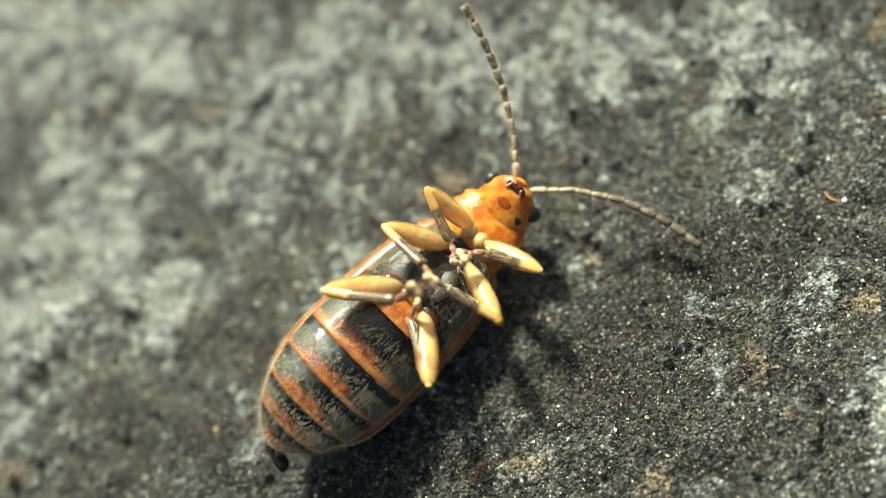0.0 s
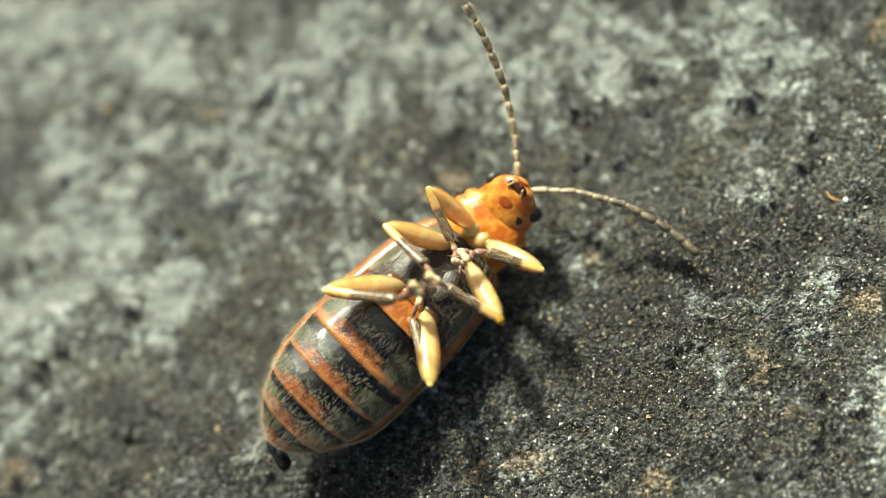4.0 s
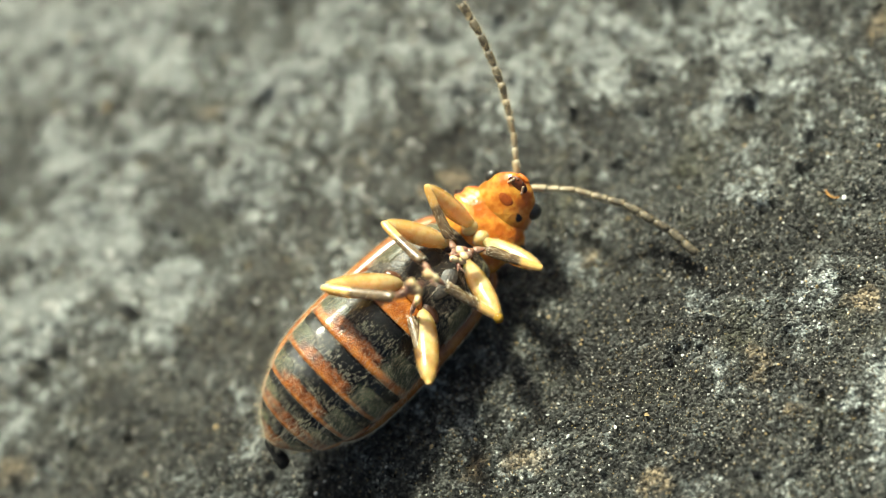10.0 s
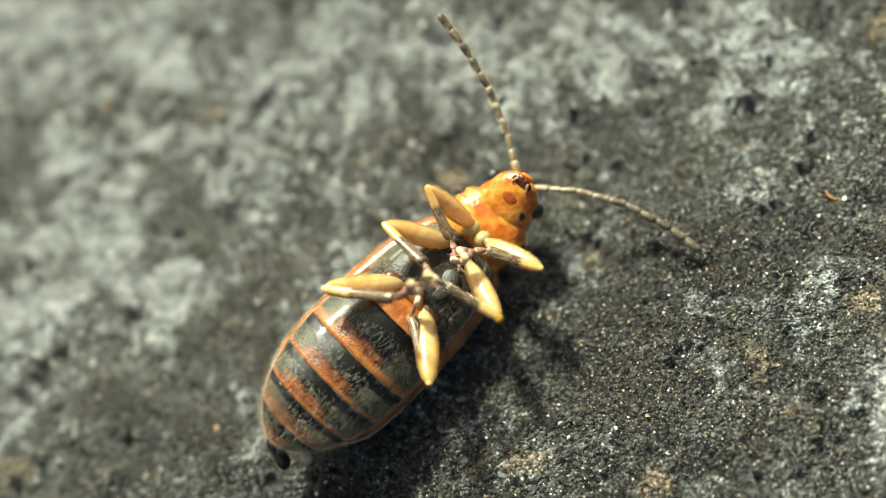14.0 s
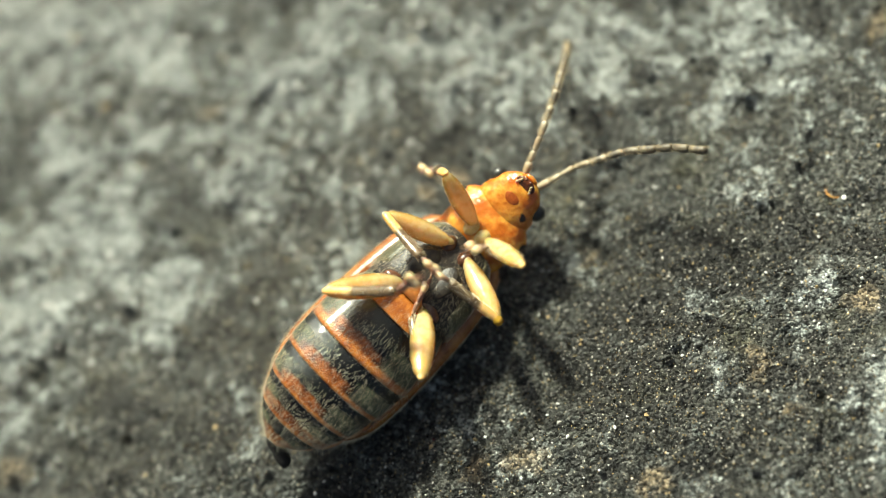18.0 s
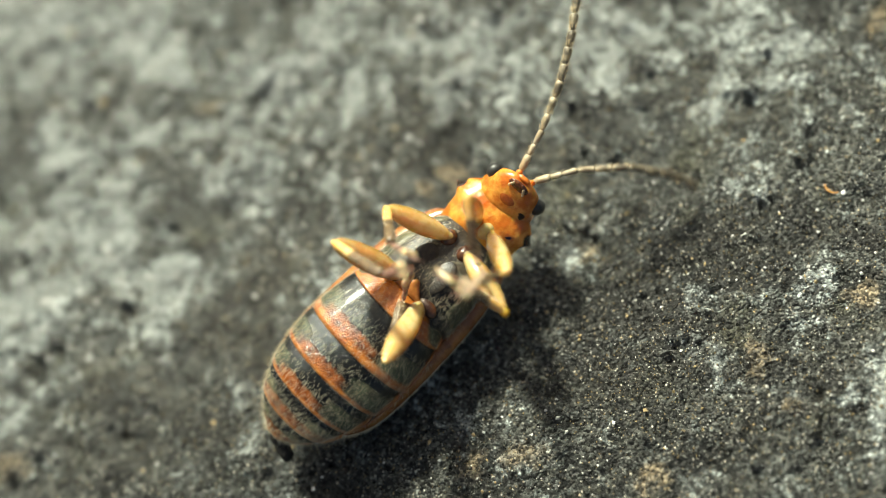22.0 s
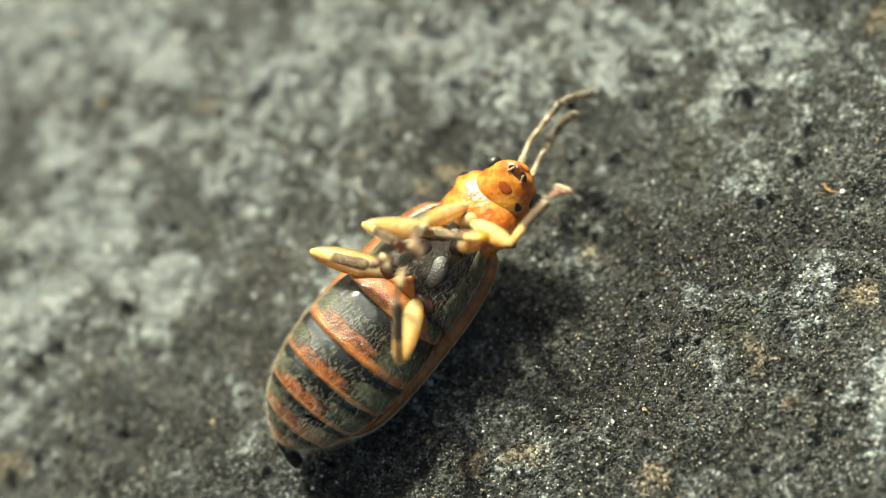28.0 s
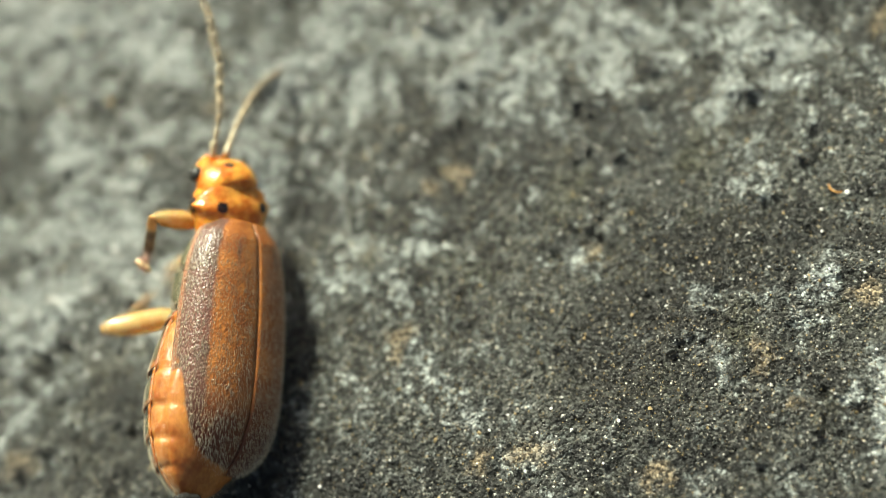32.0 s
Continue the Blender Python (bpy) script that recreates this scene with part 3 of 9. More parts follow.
def build_grit():
    """Loose grains over the stone, too many to count: many tiny ones and a few coarse."""
    rng = np.random.RandomState(5)
    base = np.array(((1, 0, 0), (-1, 0, 0), (0, 1, 0), (0, -1, 0), (0, 0, 1), (0, 0, -1)), dtype=float)
    tris = np.array(((0, 2, 4), (2, 1, 4), (1, 3, 4), (3, 0, 4), (2, 0, 5), (1, 2, 5), (3, 1, 5), (0, 3, 5)))
    count = 190000
    x, y = rng.uniform(-10.5, 10.3, count), rng.uniform(-9.0, 12.2, count)
    r = 0.008 + 0.013 * rng.rand(count) ** 2 + 0.036 * (rng.rand(count) > 0.982) * rng.rand(count)
    keep = value_noise(x * 0.7, y * 0.7, 71) + 0.35 * rng.randn(count) > -0.1
    x, y, r = x[keep], y[keep], r[keep]
    z = stone_height(x, y) + 0.25 * r
    count = len(x)
    v = base[None] * r[:, None, None] * rng.uniform(0.6, 1.3, (count, len(base), 1)) * rng.uniform(0.7, 1.2, (count, 1, 3))
    turn, lean = rng.uniform(0, 6.28, count), rng.uniform(-0.7, 0.7, count)
    c, s, cl, sl = np.cos(turn)[:, None], np.sin(turn)[:, None], np.cos(lean)[:, None], np.sin(lean)[:, None]
    vx, vz = v[..., 0] * cl + v[..., 2] * sl, v[..., 2] * cl - v[..., 0] * sl
    v = np.stack((vx * c - v[..., 1] * s, vx * s + v[..., 1] * c, vz), -1) + np.stack((x, y, z), 1)[:, None]
    f = tris[None] + (np.arange(count) * len(base))[:, None, None]
    me = bpy.data.meshes.new("grit")
    me.from_pydata((v.reshape(-1, 3) * S).tolist(), [], f.reshape(-1, 3).tolist())
    me.materials.append(GRIT)
    return tagged(new("grit", me), "fine loose sand grains scattered over the dark stone", "grit", kind="stuff")


grit = build_grit()


def build_crumbs():
    """Pale crumbs of the crust, thick on its patches and thin elsewhere."""
    rng = np.random.RandomState(9)
    base = np.array(((1, 0, 0), (-1, 0, 0), (0, 1, 0), (0, -1, 0), (0, 0, 1), (0, 0, -1)), dtype=float)
    tris = np.array(((0, 2, 4), (2, 1, 4), (1, 3, 4), (3, 0, 4), (2, 0, 5), (1, 2, 5), (3, 1, 5), (0, 3, 5)))
    count = 30000
    x, y = rng.uniform(-10.5, 10.3, count), rng.uniform(-9.0, 12.2, count)
    chance = 0.018 + 0.30 * bumps(x, y, CRUST, 0.7) + 0.16 * bumps(x, y, FAINT, 0.8)
    chance = chance * (1 - 0.9 * bumps(x, y, SOLID, 0.5))
    keep = rng.rand(count) < chance * np.clip(1.0 + 1.6 * layered(x * 0.9, y * 0.9, 81, 3), 0, 2)
    x, y = x[keep], y[keep]
    r = 0.013 + 0.028 * rng.rand(len(x)) ** 2
    # single larger crumbs on the paler side of the stone
    many = 700
    fx, fy = rng.uniform(-10.0, 3.0, many), rng.uniform(1.5, 11.5, many)
    x, y, r = np.append(x, fx), np.append(y, fy), np.append(r, 0.03 + 0.05 * rng.rand(many) ** 3)
    count = len(x)
    z = stone_height(x, y) + 0.3 * r
    v = base[None] * r[:, None, None] * rng.uniform(0.6, 1.3, (count, 6, 1)) * rng.uniform(0.7, 1.2, (count, 1, 3))
    turn, lean = rng.uniform(0, 6.28, count), rng.uniform(-0.7, 0.7, count)
    c, s, cl, sl = np.cos(turn)[:, None], np.sin(turn)[:, None], np.cos(lean)[:, None], np.sin(lean)[:, None]
    vx, vz = v[..., 0] * cl + v[..., 2] * sl, v[..., 2] * cl - v[..., 0] * sl
    v = np.stack((vx * c - v[..., 1] * s, vx * s + v[..., 1] * c, vz), -1) + np.stack((x, y, z), 1)[:, None]
    f = tris[None] + (np.arange(count) * 6)[:, None, None]
    me = bpy.data.meshes.new("crust_crumbs")
    me.from_pydata((v.reshape(-1, 3) * S).tolist(), [], f.reshape(-1, 3).tolist())
    me.materials.append(PALE_GRAIN)
    return tagged(new("crust_crumbs", me), "pale glinting crumbs clustered on the crusty patches", "crumbs", kind="stuff")


build_crumbs()


def build_specks():
    """The larger grains that stand out one by one."""
    for k, (x, y, r, pale) in enumerate([(*g, True) for g in WHITE_GRAINS] + [(*g, False) for g in TAN_GRAINS]):
        v, f = crumb(0.68 * r, 100 + k)
        if pale:
            ob = solid("mineral_grain", v, f, PALE_GRAIN, smooth=False)
            tagged(ob, "small white glinting mineral grain on the dark stone", "grain", "loose grains")
        else:
            ob = solid("mineral_grain", v, f, TAN_GRAIN, smooth=False)
            tagged(ob, "small tan sand grain on the dark stone", "grain", "loose grains")
        ob.matrix_basis = mm(x, y, height_at(x, y) + 0.25 * r, 0, 0, 37 * k)


def build_fibre():
    x, y = FIBRE_AT
    rings = []
    for i in range(9):
        s = i / 8
        a = 2.2 * (s - 0.5)
        c = (0.16 * math.sin(a) + 0.03 * s, 0.16 * (1 - math.cos(a)), 0.03 + 0.03 * s)
        r = 0.022 * (1 - 0.6 * abs(s - 0.45))
        rings.append([(c[0] + r * math.cos(t) * math.cos(a + 1.57), c[1] + r * math.cos(t) * math.sin(a + 1.57), c[2] + r * math.sin(t)) for t in [2 * math.pi * q / 8 for q in range(8)]])
    ob = solid("plant_fibre", *tube(rings), FIBRE)
    tagged(ob, "tiny curved orange plant fibre lying on stone", "fibre")
    ob.matrix_basis = mm(x, y, height_at(x, y), 0, 0, FIBRE_TURN)


build_specks()
build_fibre()


# ---------------------------------------------------------------- the beetle
# Its own space: x to the head, y to its left, z to its back; it stands or lies by the pose of the root.
beetle = tagged(new("beetle"), "orange-brown leaf beetle with dark banded belly, on its back on stone", "beetle")
beetle.empty_display_size = 0.001

HALF = ((0.55, 0.80), (0.25, 0.92), (-0.1, 1.03), (-0.6, 1.09), (-1.2, 1.10), (-1.9, 0.98), (-2.45, 0.75), (-2.80, 0.43), (-3.0, 0.14))
DEEP = ((0.55, 0.60), (0.25, 0.70), (-0.1, 0.77), (-0.6, 0.82), (-1.2, 0.86), (-1.9, 0.76), (-2.45, 0.54), (-2.80, 0.30), (-3.0, 0.08))
BACK = ((0.55, 0.45), (-0.6, 0.55), (-1.6, 0.55), (-2.3, 0.40), (-2.8, 0.15), (-3.0, 0.02))


HINGE = 0.2


def belly_point(x, a, out=0.0):
    """The abdomen's skin at x; a: 0 at the middle of the belly, +90 degrees at its left flank."""
    w, d, u = smoothed(HALF, x) + out, smoothed(DEEP, x) + out, smoothed(BACK, x)
    c, s = math.cos(a), math.sin(a)
    z = -d * abs(c) ** 0.85 if c > 0 else u * abs(c) ** 0.85
    return (x - HINGE, w * (abs(s) ** 0.9) * (1 if s > 0 else -1), z)


REAR = (0.0, -0.92, -1.55, -2.10, -2.55, -2.98)


def plate_point(k, s, q, out=0.0):
    """A spot on belly plate k; s: 0 to 1 from its front to its hind edge, q: -1 to 1 across it."""
    x0, x1 = (REAR[k] + 0.10, REAR[k + 1]) if k >= 0 else (0.52, 0.0)
    bulge = (-0.015 + 0.075 * min(1.0, s / 0.9) ** 0.7) * (1 - abs(q) ** 6)
    x = x0 + (x1 - x0) * s + 0.10 * (1 - q * q) * (-1 if k < 4 else -0.2) * s + 0.05 * q * q
    return belly_point(max(x, -2.99), q * radians(77 - 2 * max(k, 0)), bulge + 0.008 + out)


def build_abdomen():
    rings = []
    for i in range(96):
        x = 0.55 - 3.55 * (1 - math.cos(math.pi * i / 95)) / 2
        ring = []
        for j in range(64):
            a = 2 * math.pi * j / 64
            side = max(0.0, abs(math.sin(a)) - 0.35) / 0.65
            crease = max(math.exp(-((x - e) / 0.045) ** 2) for e in (0.0, -0.92, -1.55, -2.10, -2.55))
            b = math.degrees(math.acos(math.cos(a)))
            fold = math.exp(-((b - 96 - 4 * math.sin(5 * x)) / 6.0) ** 2)
            bulge = 0.026 * math.exp(-((b - 84) / 9.0) ** 2) * (1 - crease)
            taper = min(1.0, (x + 3.0) / 0.5)
            ring.append(belly_point(x, a, -0.02 + taper * (bulge - 0.045 * crease * side - 0.06 * fold)))
        rings.append(ring)
    core = solid("abdomen", *tube(rings), FLANK, beetle, "glossy orange abdomen with soft flanks")
    for k in range(-1, 5):
        nx, na = 16, 41
        verts, marks, olive, rust = [], [], [], []
        for layer in (0, 1):
            for i in range(nx):
                s = i / (nx - 1)
                for j in range(na):
                    q = 2 * j / (na - 1) - 1
                    side = abs(q)
                    verts.append(plate_point(k, s, q, -0.03 * layer))
                    # orange edge painted wider on the right flank, as if better lit
                    band = 0.89 - 0.05 * max(0.0, -q) ** 2 - (0.05 if k == 0 else 0.0)
                    dark = 1.0 - min(1.0, max(0.0, (s - band + 0.04) / 0.14))
                    flank = 1.0 - min(1.0, max(0.0, (side - 0.92) / 0.06))
                    marks.append(max(0.0, min(dark, flank) - (1.0 - min(1.0, max(0.0, (side - 0.20 - 0.40 * s) / 0.22)) if k < 0 else 0.0)))
                    middle = math.exp(-((q + 0.16) / 0.46) ** 4)
                    rust.append(0.0 if k < 0 else max(0.85 * middle, 0.75 if k > 2 else 0.0) * min(1.0, max(0.0, (s - 0.58) / 0.18)))
                    olive.append(min(1.0, max(0.0, (s - 0.36) / 0.20)) * (0.22 + 0.75 * min(1.0, max(0.0, (abs(q + 0.05) - 0.25) / 0.25))))
        faces = []
        n = nx * na
        for i in range(nx - 1):
            for j in range(na - 1):
                p = i * na + j
                faces.append((p, p + 1, p + na + 1, p + na))
                faces.append((n + p, n + p + na, n + p + na + 1, n + p + 1))
        for i in range(nx - 1):
            for j in (0, na - 1):
                p = i * na + j
                faces.append((p, p + na, n + p + na, n + p))
        for j in range(na - 1):
            for i in (0, nx - 1):
                p = i * na + j
                faces.append((p, p + 1, n + p + 1, n + p))
        solid("belly_plate", verts, faces, BELLY, core, "black and olive plate with orange hind edge", marks={"mark": marks, "olive": olive, "rust": rust})
    return core


def hairs(name, roots, parent, label, thick=0.0045, material=None):
    """Short lying hairs; roots: (point, direction, length)."""
    verts, faces = [], []
    for p, d, length in roots:
        p, d = Vector(p), Vector(d).normalized()
        side = d.cross(Vector((0.3, 0.2, 0.9))).normalized()
        up = side.cross(d)
        n = len(verts)
        for k in range(3):
            a = 2 * math.pi * k / 3
            verts.append(p + thick * (math.cos(a) * side + math.sin(a) * up))
        verts.append(p + d * length)
        faces += [(n, n + 1, n + 3), (n + 1, n + 2, n + 3), (n + 2, n, n + 3)]
    ob = solid(name, verts, faces, material or HAIR, parent, label)
    return tagged(ob, kind="stuff")


def belly_hairs(core):
    rnd = random.Random(11)
    roots = []
    for _ in range(11000):
        k = rnd.choice((-1, 0, 0, 0, 1, 1, 2, 2, 3, 3, 4))
        s, q = rnd.random(), rnd.uniform(-1, 1)
        if s < 0.42 + rnd.uniform(-0.12, 0.12) and rnd.random() < 0.97:
            continue
        p = Vector(plate_point(k, s, q, 0.002))
        a = q * radians(72)
        out = Vector((0, math.sin(a), -math.cos(a)))
        if p.x < -2.6:
            out += Vector((-0.8, 0, 0))
        d = Vector((-1.0, rnd.uniform(-0.35, 0.35), 0)) + out * rnd.uniform(0.12, 0.38)
        roots.append((p, d, rnd.uniform(0.06, 0.12)))
    # a longer fringe along the flanks and round the tip
    for _ in range(900):
        x = -3.0 + 3.0 * rnd.random() ** 1.5
        a = radians(rnd.choice((-1, 1)) * rnd.uniform(66, 104))
        out = Vector((0, math.sin(a), -math.cos(a)))
        d = out + Vector((rnd.uniform(-1.3, -0.3), rnd.uniform(-0.4, 0.4), rnd.uniform(-0.4, 0.4)))
        roots.append((belly_point(x, a, -0.01), d, rnd.uniform(0.09, 0.19)))
    hairs("belly_hair", roots, core, "short pale golden hair", 0.0013, PALE_HAIR)


CHEST_HALF = ((-0.1, 0.90), (0.3, 0.93), (0.9, 0.90), (1.4, 0.80), (1.75, 0.64), (2.0, 0.44))
CHEST_DEEP = ((-0.1, 0.50), (0.3, 0.64), (0.6, 0.74), (1.0, 0.74), (1.4, 0.62), (1.75, 0.48), (2.0, 0.34))


def chest_point(x, a, out=0.0):
    w, d = smoothed(CHEST_HALF, x) + out, smoothed(CHEST_DEEP, x) + out
    c, s = math.cos(a), math.sin(a)
    z = -d * abs(c) ** 0.8 if c > 0 else 0.45 * abs(c) ** 0.8
    return (x, w * (abs(s) ** 0.85) * (1 if s > 0 else -1), z - (0.03 * math.exp(-(s / 0.12) ** 2) * -1 if c > 0 else 0))


def build_chest():
    rings, marks = [], []
    for i in range(40):
        x = 0.20 + 1.82 * i / 39
        ring = []
        for j in range(48):
            a = 2 * math.pi * j / 48
            ring.append(chest_point(x, a))
            side = abs(math.sin(a))
            marks.append(1.0 if math.cos(a) > -0.1 else 0.3)
        rings.append(ring)
    v, f = tube(rings)
    chest = solid("thorax", v, f, CHEST, beetle, "dark olive-black underside of the thorax", marks={"mark": marks + [0.5, 0.5]})
    # side plates with a seam between them
    for sy in (1, -1):
        for x0, x1, name in ((0.60, 1.26, "side_plate"), (1.31, 1.86, "side_plate")):
            verts, faces = [], []
            nx, na = 18, 14
            for layer in (0, 1):
                for i in range(nx):
                    for j in range(na):
                        s, q = i / (nx - 1), j / (na - 1)
                        lift = 0.042 * min(1, 7 * s, 7 * (1 - s), 6 * q, 6 * (1 - q)) ** 0.6 - 0.05 * layer
                        verts.append(chest_point(x0 + (x1 - x0) * s - 0.22 * q, sy * radians(44 + 42 * q), lift - 0.01))
            n = nx * na
            for i in range(nx - 1):
                for j in range(na - 1):
                    p = i * na + j
                    faces += [(p, p + 1, p + na + 1, p + na), (n + p, n + p + na, n + p + na + 1, n + p + 1)]
            solid(name, verts, faces, CHEST, chest, marks={"mark": [0.34] * len(verts)})
    # the hind hips' plates: orange wedge between them
    verts, faces = tube([[(x, w * math.cos(t), -smoothed(CHEST_DEEP, x) - 0.012 + 0.05 * math.sin(t)) for t in [2 * math.pi * q / 14 for q in range(14)]]
                         for x, w in ((0.36, 0.30), (0.44, 0.24), (0.52, 0.16), (0.60, 0.08), (0.66, 0.03))])
    solid("belly_wedge", verts, faces, FLANK, chest, "glossy orange wedge between the hind hips")
    rnd = random.Random(12)
    roots = []
    for _ in range(3400):
        x, a = rnd.uniform(0.35, 1.9), radians(rnd.uniform(-88, 88))
        d = Vector((-1.0, rnd.uniform(-0.4, 0.4), 0)) + Vector((0, math.sin(a), -math.cos(a))) * rnd.uniform(0.15, 0.5)
        roots.append((chest_point(x, a, 0.024 if abs(a) > radians(44) else 0.0), d, rnd.uniform(0.05, 0.10)))
    hairs("chest_hair", roots, chest, "short pale golden hair", 0.0022, PALE_HAIR)
    # hips: round ones for the middle legs, long ones lying across for the hind legs
    for sy in (1, -1):
        v, f = tube(egg(0.19, 0.15, 0.19, (1.53, sy * 0.20, -0.48), 12, 18))
        solid("middle_hip", v, f, HIP, chest, "glossy dark red-brown hip")
        v, f = tube(egg(0.14, 0.30, 0.15, (0.46, sy * 0.36, -0.58), 12, 20, Matrix.Rotation(radians(12 * sy), 3, "Z") @ Matrix.Rotation(radians(-16 * sy), 3, "X")))
        solid("hind_hip", v, f, HIP, chest, "glossy dark red-brown hip")
        # keel beside the middle groove of the breast
        v, f = tube(egg(0.36, 0.22, 0.06, (0.94, sy * 0.22, -0.69), 14, 20, Matrix.Rotation(radians(-14 * sy), 3, "X")))
        solid("breast_swelling", v, f, CHEST, chest, marks={"mark": [1.0] * len(v)})
    return chest


WING_HALF = ((0.0, 0.62), (0.05, 0.84), (0.14, 1.00), (0.26, 1.10), (0.45, 1.16), (0.68, 1.17), (0.80, 1.12), (0.88, 1.00), (0.94, 0.80), (0.98, 0.54), (1.0, 0.30))


def wing_point(u, v, inner):
    x = 2.02 - 4.48 * u
    w = smoothed(WING_HALF, u)
    top = smoothed(((0.0, 0.62), (0.08, 0.78), (0.4, 0.92), (0.75, 0.90), (0.92, 0.66), (1.0, 0.40)), u)
    low = 0.22
    y = w * v
    z = low + (top - low) * max(0.0, 1 - v ** 2.7) ** 0.62
    if v > 0.9:
        z -= 0.10 * (v - 0.9) / 0.1
    if inner:
        y, z = y * 0.955, z - 0.05
    return (x, y, z)


def build_wing_case(sy):
    nu, nv = 64, 36
    verts, faces, marks, rim, rear = [], [], [], [], []
    for layer in (0, 1):
        for i in range(nu):
            u = i / (nu - 1)
            for j in range(nv):
                v = 1 - (1 - j / (nv - 1)) ** 2.2
                x, y, z = wing_point(u, v, layer)
                verts.append((x, sy * (y + 0.012), z))
                stripe = 0.85 * min(1.0, max(0.0, (v - 0.68) / 0.12)) * (0.5 + 0.5 * min(1.0, max(0.0, (0.98 - u) / 0.25)))
                short = 0.8 * math.exp(-((v - 0.42) / 0.05) ** 2 - ((u - 0.12) / 0.08) ** 2)
                marks.append(min(1.0, stripe + short))
                rear.append(0.8 * min(1.0, max(0.0, (u - 0.60) / 0.25)) * (1 - max(0.0, min(1.0, (v - 0.85) / 0.1))))
                rim.append(max(0.0, min(1.0, (v - 0.985) / 0.008)) * 0.85)
    n = nu * nv
    for i in range(nu - 1):
        for j in range(nv - 1):
            p = i * nv + j
            faces += [(p, p + 1, p + nv + 1, p + nv), (n + p, n + p + nv, n + p + nv + 1, n + p + 1)]
        for j in (0, nv - 1):
            p = i * nv + j
            faces.append((p, p + nv, n + p + nv, n + p))
    for j in range(nv - 1):
        for i in (0, nu - 1):
            p = i * nv + j
            faces.append((p, p + 1, n + p + 1, n + p))
    case = solid("wing_case", verts, faces, WING_CASE, beetle, "brown hairy wing case with darker stripe and pale rim", marks={"mark": marks, "rim": rim, "rear": rear})
    rnd = random.Random(20 + sy)
    roots = []
    for _ in range(6500):
        u, v = rnd.uniform(0.01, 0.99), 1 - (1 - rnd.uniform(0.02, 0.97)) ** 2.2
        x, y, z = wing_point(u, v, 0)
        out = Vector((0, sy * v ** 2, 1 - v ** 3))
        d = Vector((-1, rnd.uniform(-0.3, 0.3), 0)) + out * rnd.uniform(0.2, 0.5)
        roots.append(((x, sy * (y + 0.012), z - 0.004), d, rnd.uniform(0.06, 0.11)))
    hairs("wing_hair", roots, case, "short pale golden hair", 0.0029, PALE_HAIR)
    # the rim folded in under the flank
    nu, nv = 40, 8
    verts, faces = [], []
    for layer in (0, 1):
        for i in range(nu):
            u = 0.015 + 0.90 * i / (nu - 1)
            w = smoothed(WING_HALF, u)
            wide = smoothed(((0.0, 0.12), (0.08, 0.25), (0.4, 0.24), (0.7, 0.14), (0.95, 0.05)), u)
            for j in range(nv):
                q = j / (nv - 1)
                z = 0.115 - 0.13 * q + 0.05 * math.sin(math.pi * q) * -1 + 0.035 * layer
                verts.append((2.02 - 4.48 * u, sy * (w + 0.010 - wide * q), z))
    n = nu * nv
    for i in range(nu - 1):
        for j in range(nv - 1):
            p = i * nv + j
            faces += [(p, p + 1, p + nv + 1, p + nv), (n + p, n + p + nv, n + p + nv + 1, n + p + 1)]
        for j in (0, nv - 1):
            p = i * nv + j
            faces.append((p, p + nv, n + p + nv, n + p))
    solid("folded_rim", verts, faces, FOLD, case, "smooth orange-brown folded rim of the wing case")
    return case


def spots_on(verts, spots):
    """1 inside the round spots (x, y, z, radius), fading over their edge."""
    out = []
    for v in verts:
        m = 0.0
        for x, y, z, r in spots:
            d = math.dist(v, (x, y, z)) / r
            m = max(m, min(1.0, max(0.0, 1.5 - d)))
        out.append(m)
    return out


def build_collar():
    """The pronotum with its underside; its joint with the thorax at 0, 0, 0."""
    rings = []
    for i in range(26):
        s = i / 25
        x = -0.10 + 1.02 * s
        w = smoothed(((0, 0.58), (0.1, 0.68), (0.40, 0.74), (0.56, 0.86), (0.70, 0.80), (0.88, 0.74), (1, 0.60)), s)
        d = smoothed(((0, 0.36), (0.2, 0.46), (0.6, 0.47), (1, 0.38)), s)
        u = smoothed(((0, 0.34), (0.2, 0.44), (0.6, 0.42), (1, 0.28)), s)
        if s in (0.0, 1.0):
            w, d, u = w * 0.8, d * 0.8, u * 0.8
        ring = []
        for j in range(44):
            a = 2 * math.pi * j / 44
            c, q = math.cos(a), math.sin(a)
            # sides drawn out into a flat edge
            y = w * math.copysign(abs(q) ** 0.8, q)
            k = abs(c) ** (1.15 if abs(q) > 0.7 else 1.0)
            corner = 0.10 * max(0.0, abs(q) - 0.85) / 0.15 * math.sin(math.pi * s * 2.0 - math.pi * 0.4)
            ring.append((x + corner, y, -d * k if c > 0 else u * k))
        rings.append(ring)
    v, f = tube(rings)
    marks = spots_on(v, ((0.55, -0.74, -0.10, 0.15), (0.55, 0.74, -0.10, 0.15), (0.50, 0.46, 0.36, 0.11), (0.50, -0.46, 0.36, 0.11),
                         (0.70, 0.45, -0.40, 0.035), (0.4, 0.5, -0.40, 0.045)))
    collar = solid("pronotum", v, f, ORANGE, beetle, "glossy orange pronotum with small black spots", marks={"mark": marks})
    for sy in (1, -1):
        v, f = tube(egg(0.18, 0.15, 0.18, (0.24, sy * 0.13, -0.38), 12, 18))
        solid("fore_hip", v, f, AMBER, collar, marks={"rim": [0.0] * len(v)})
    return collar


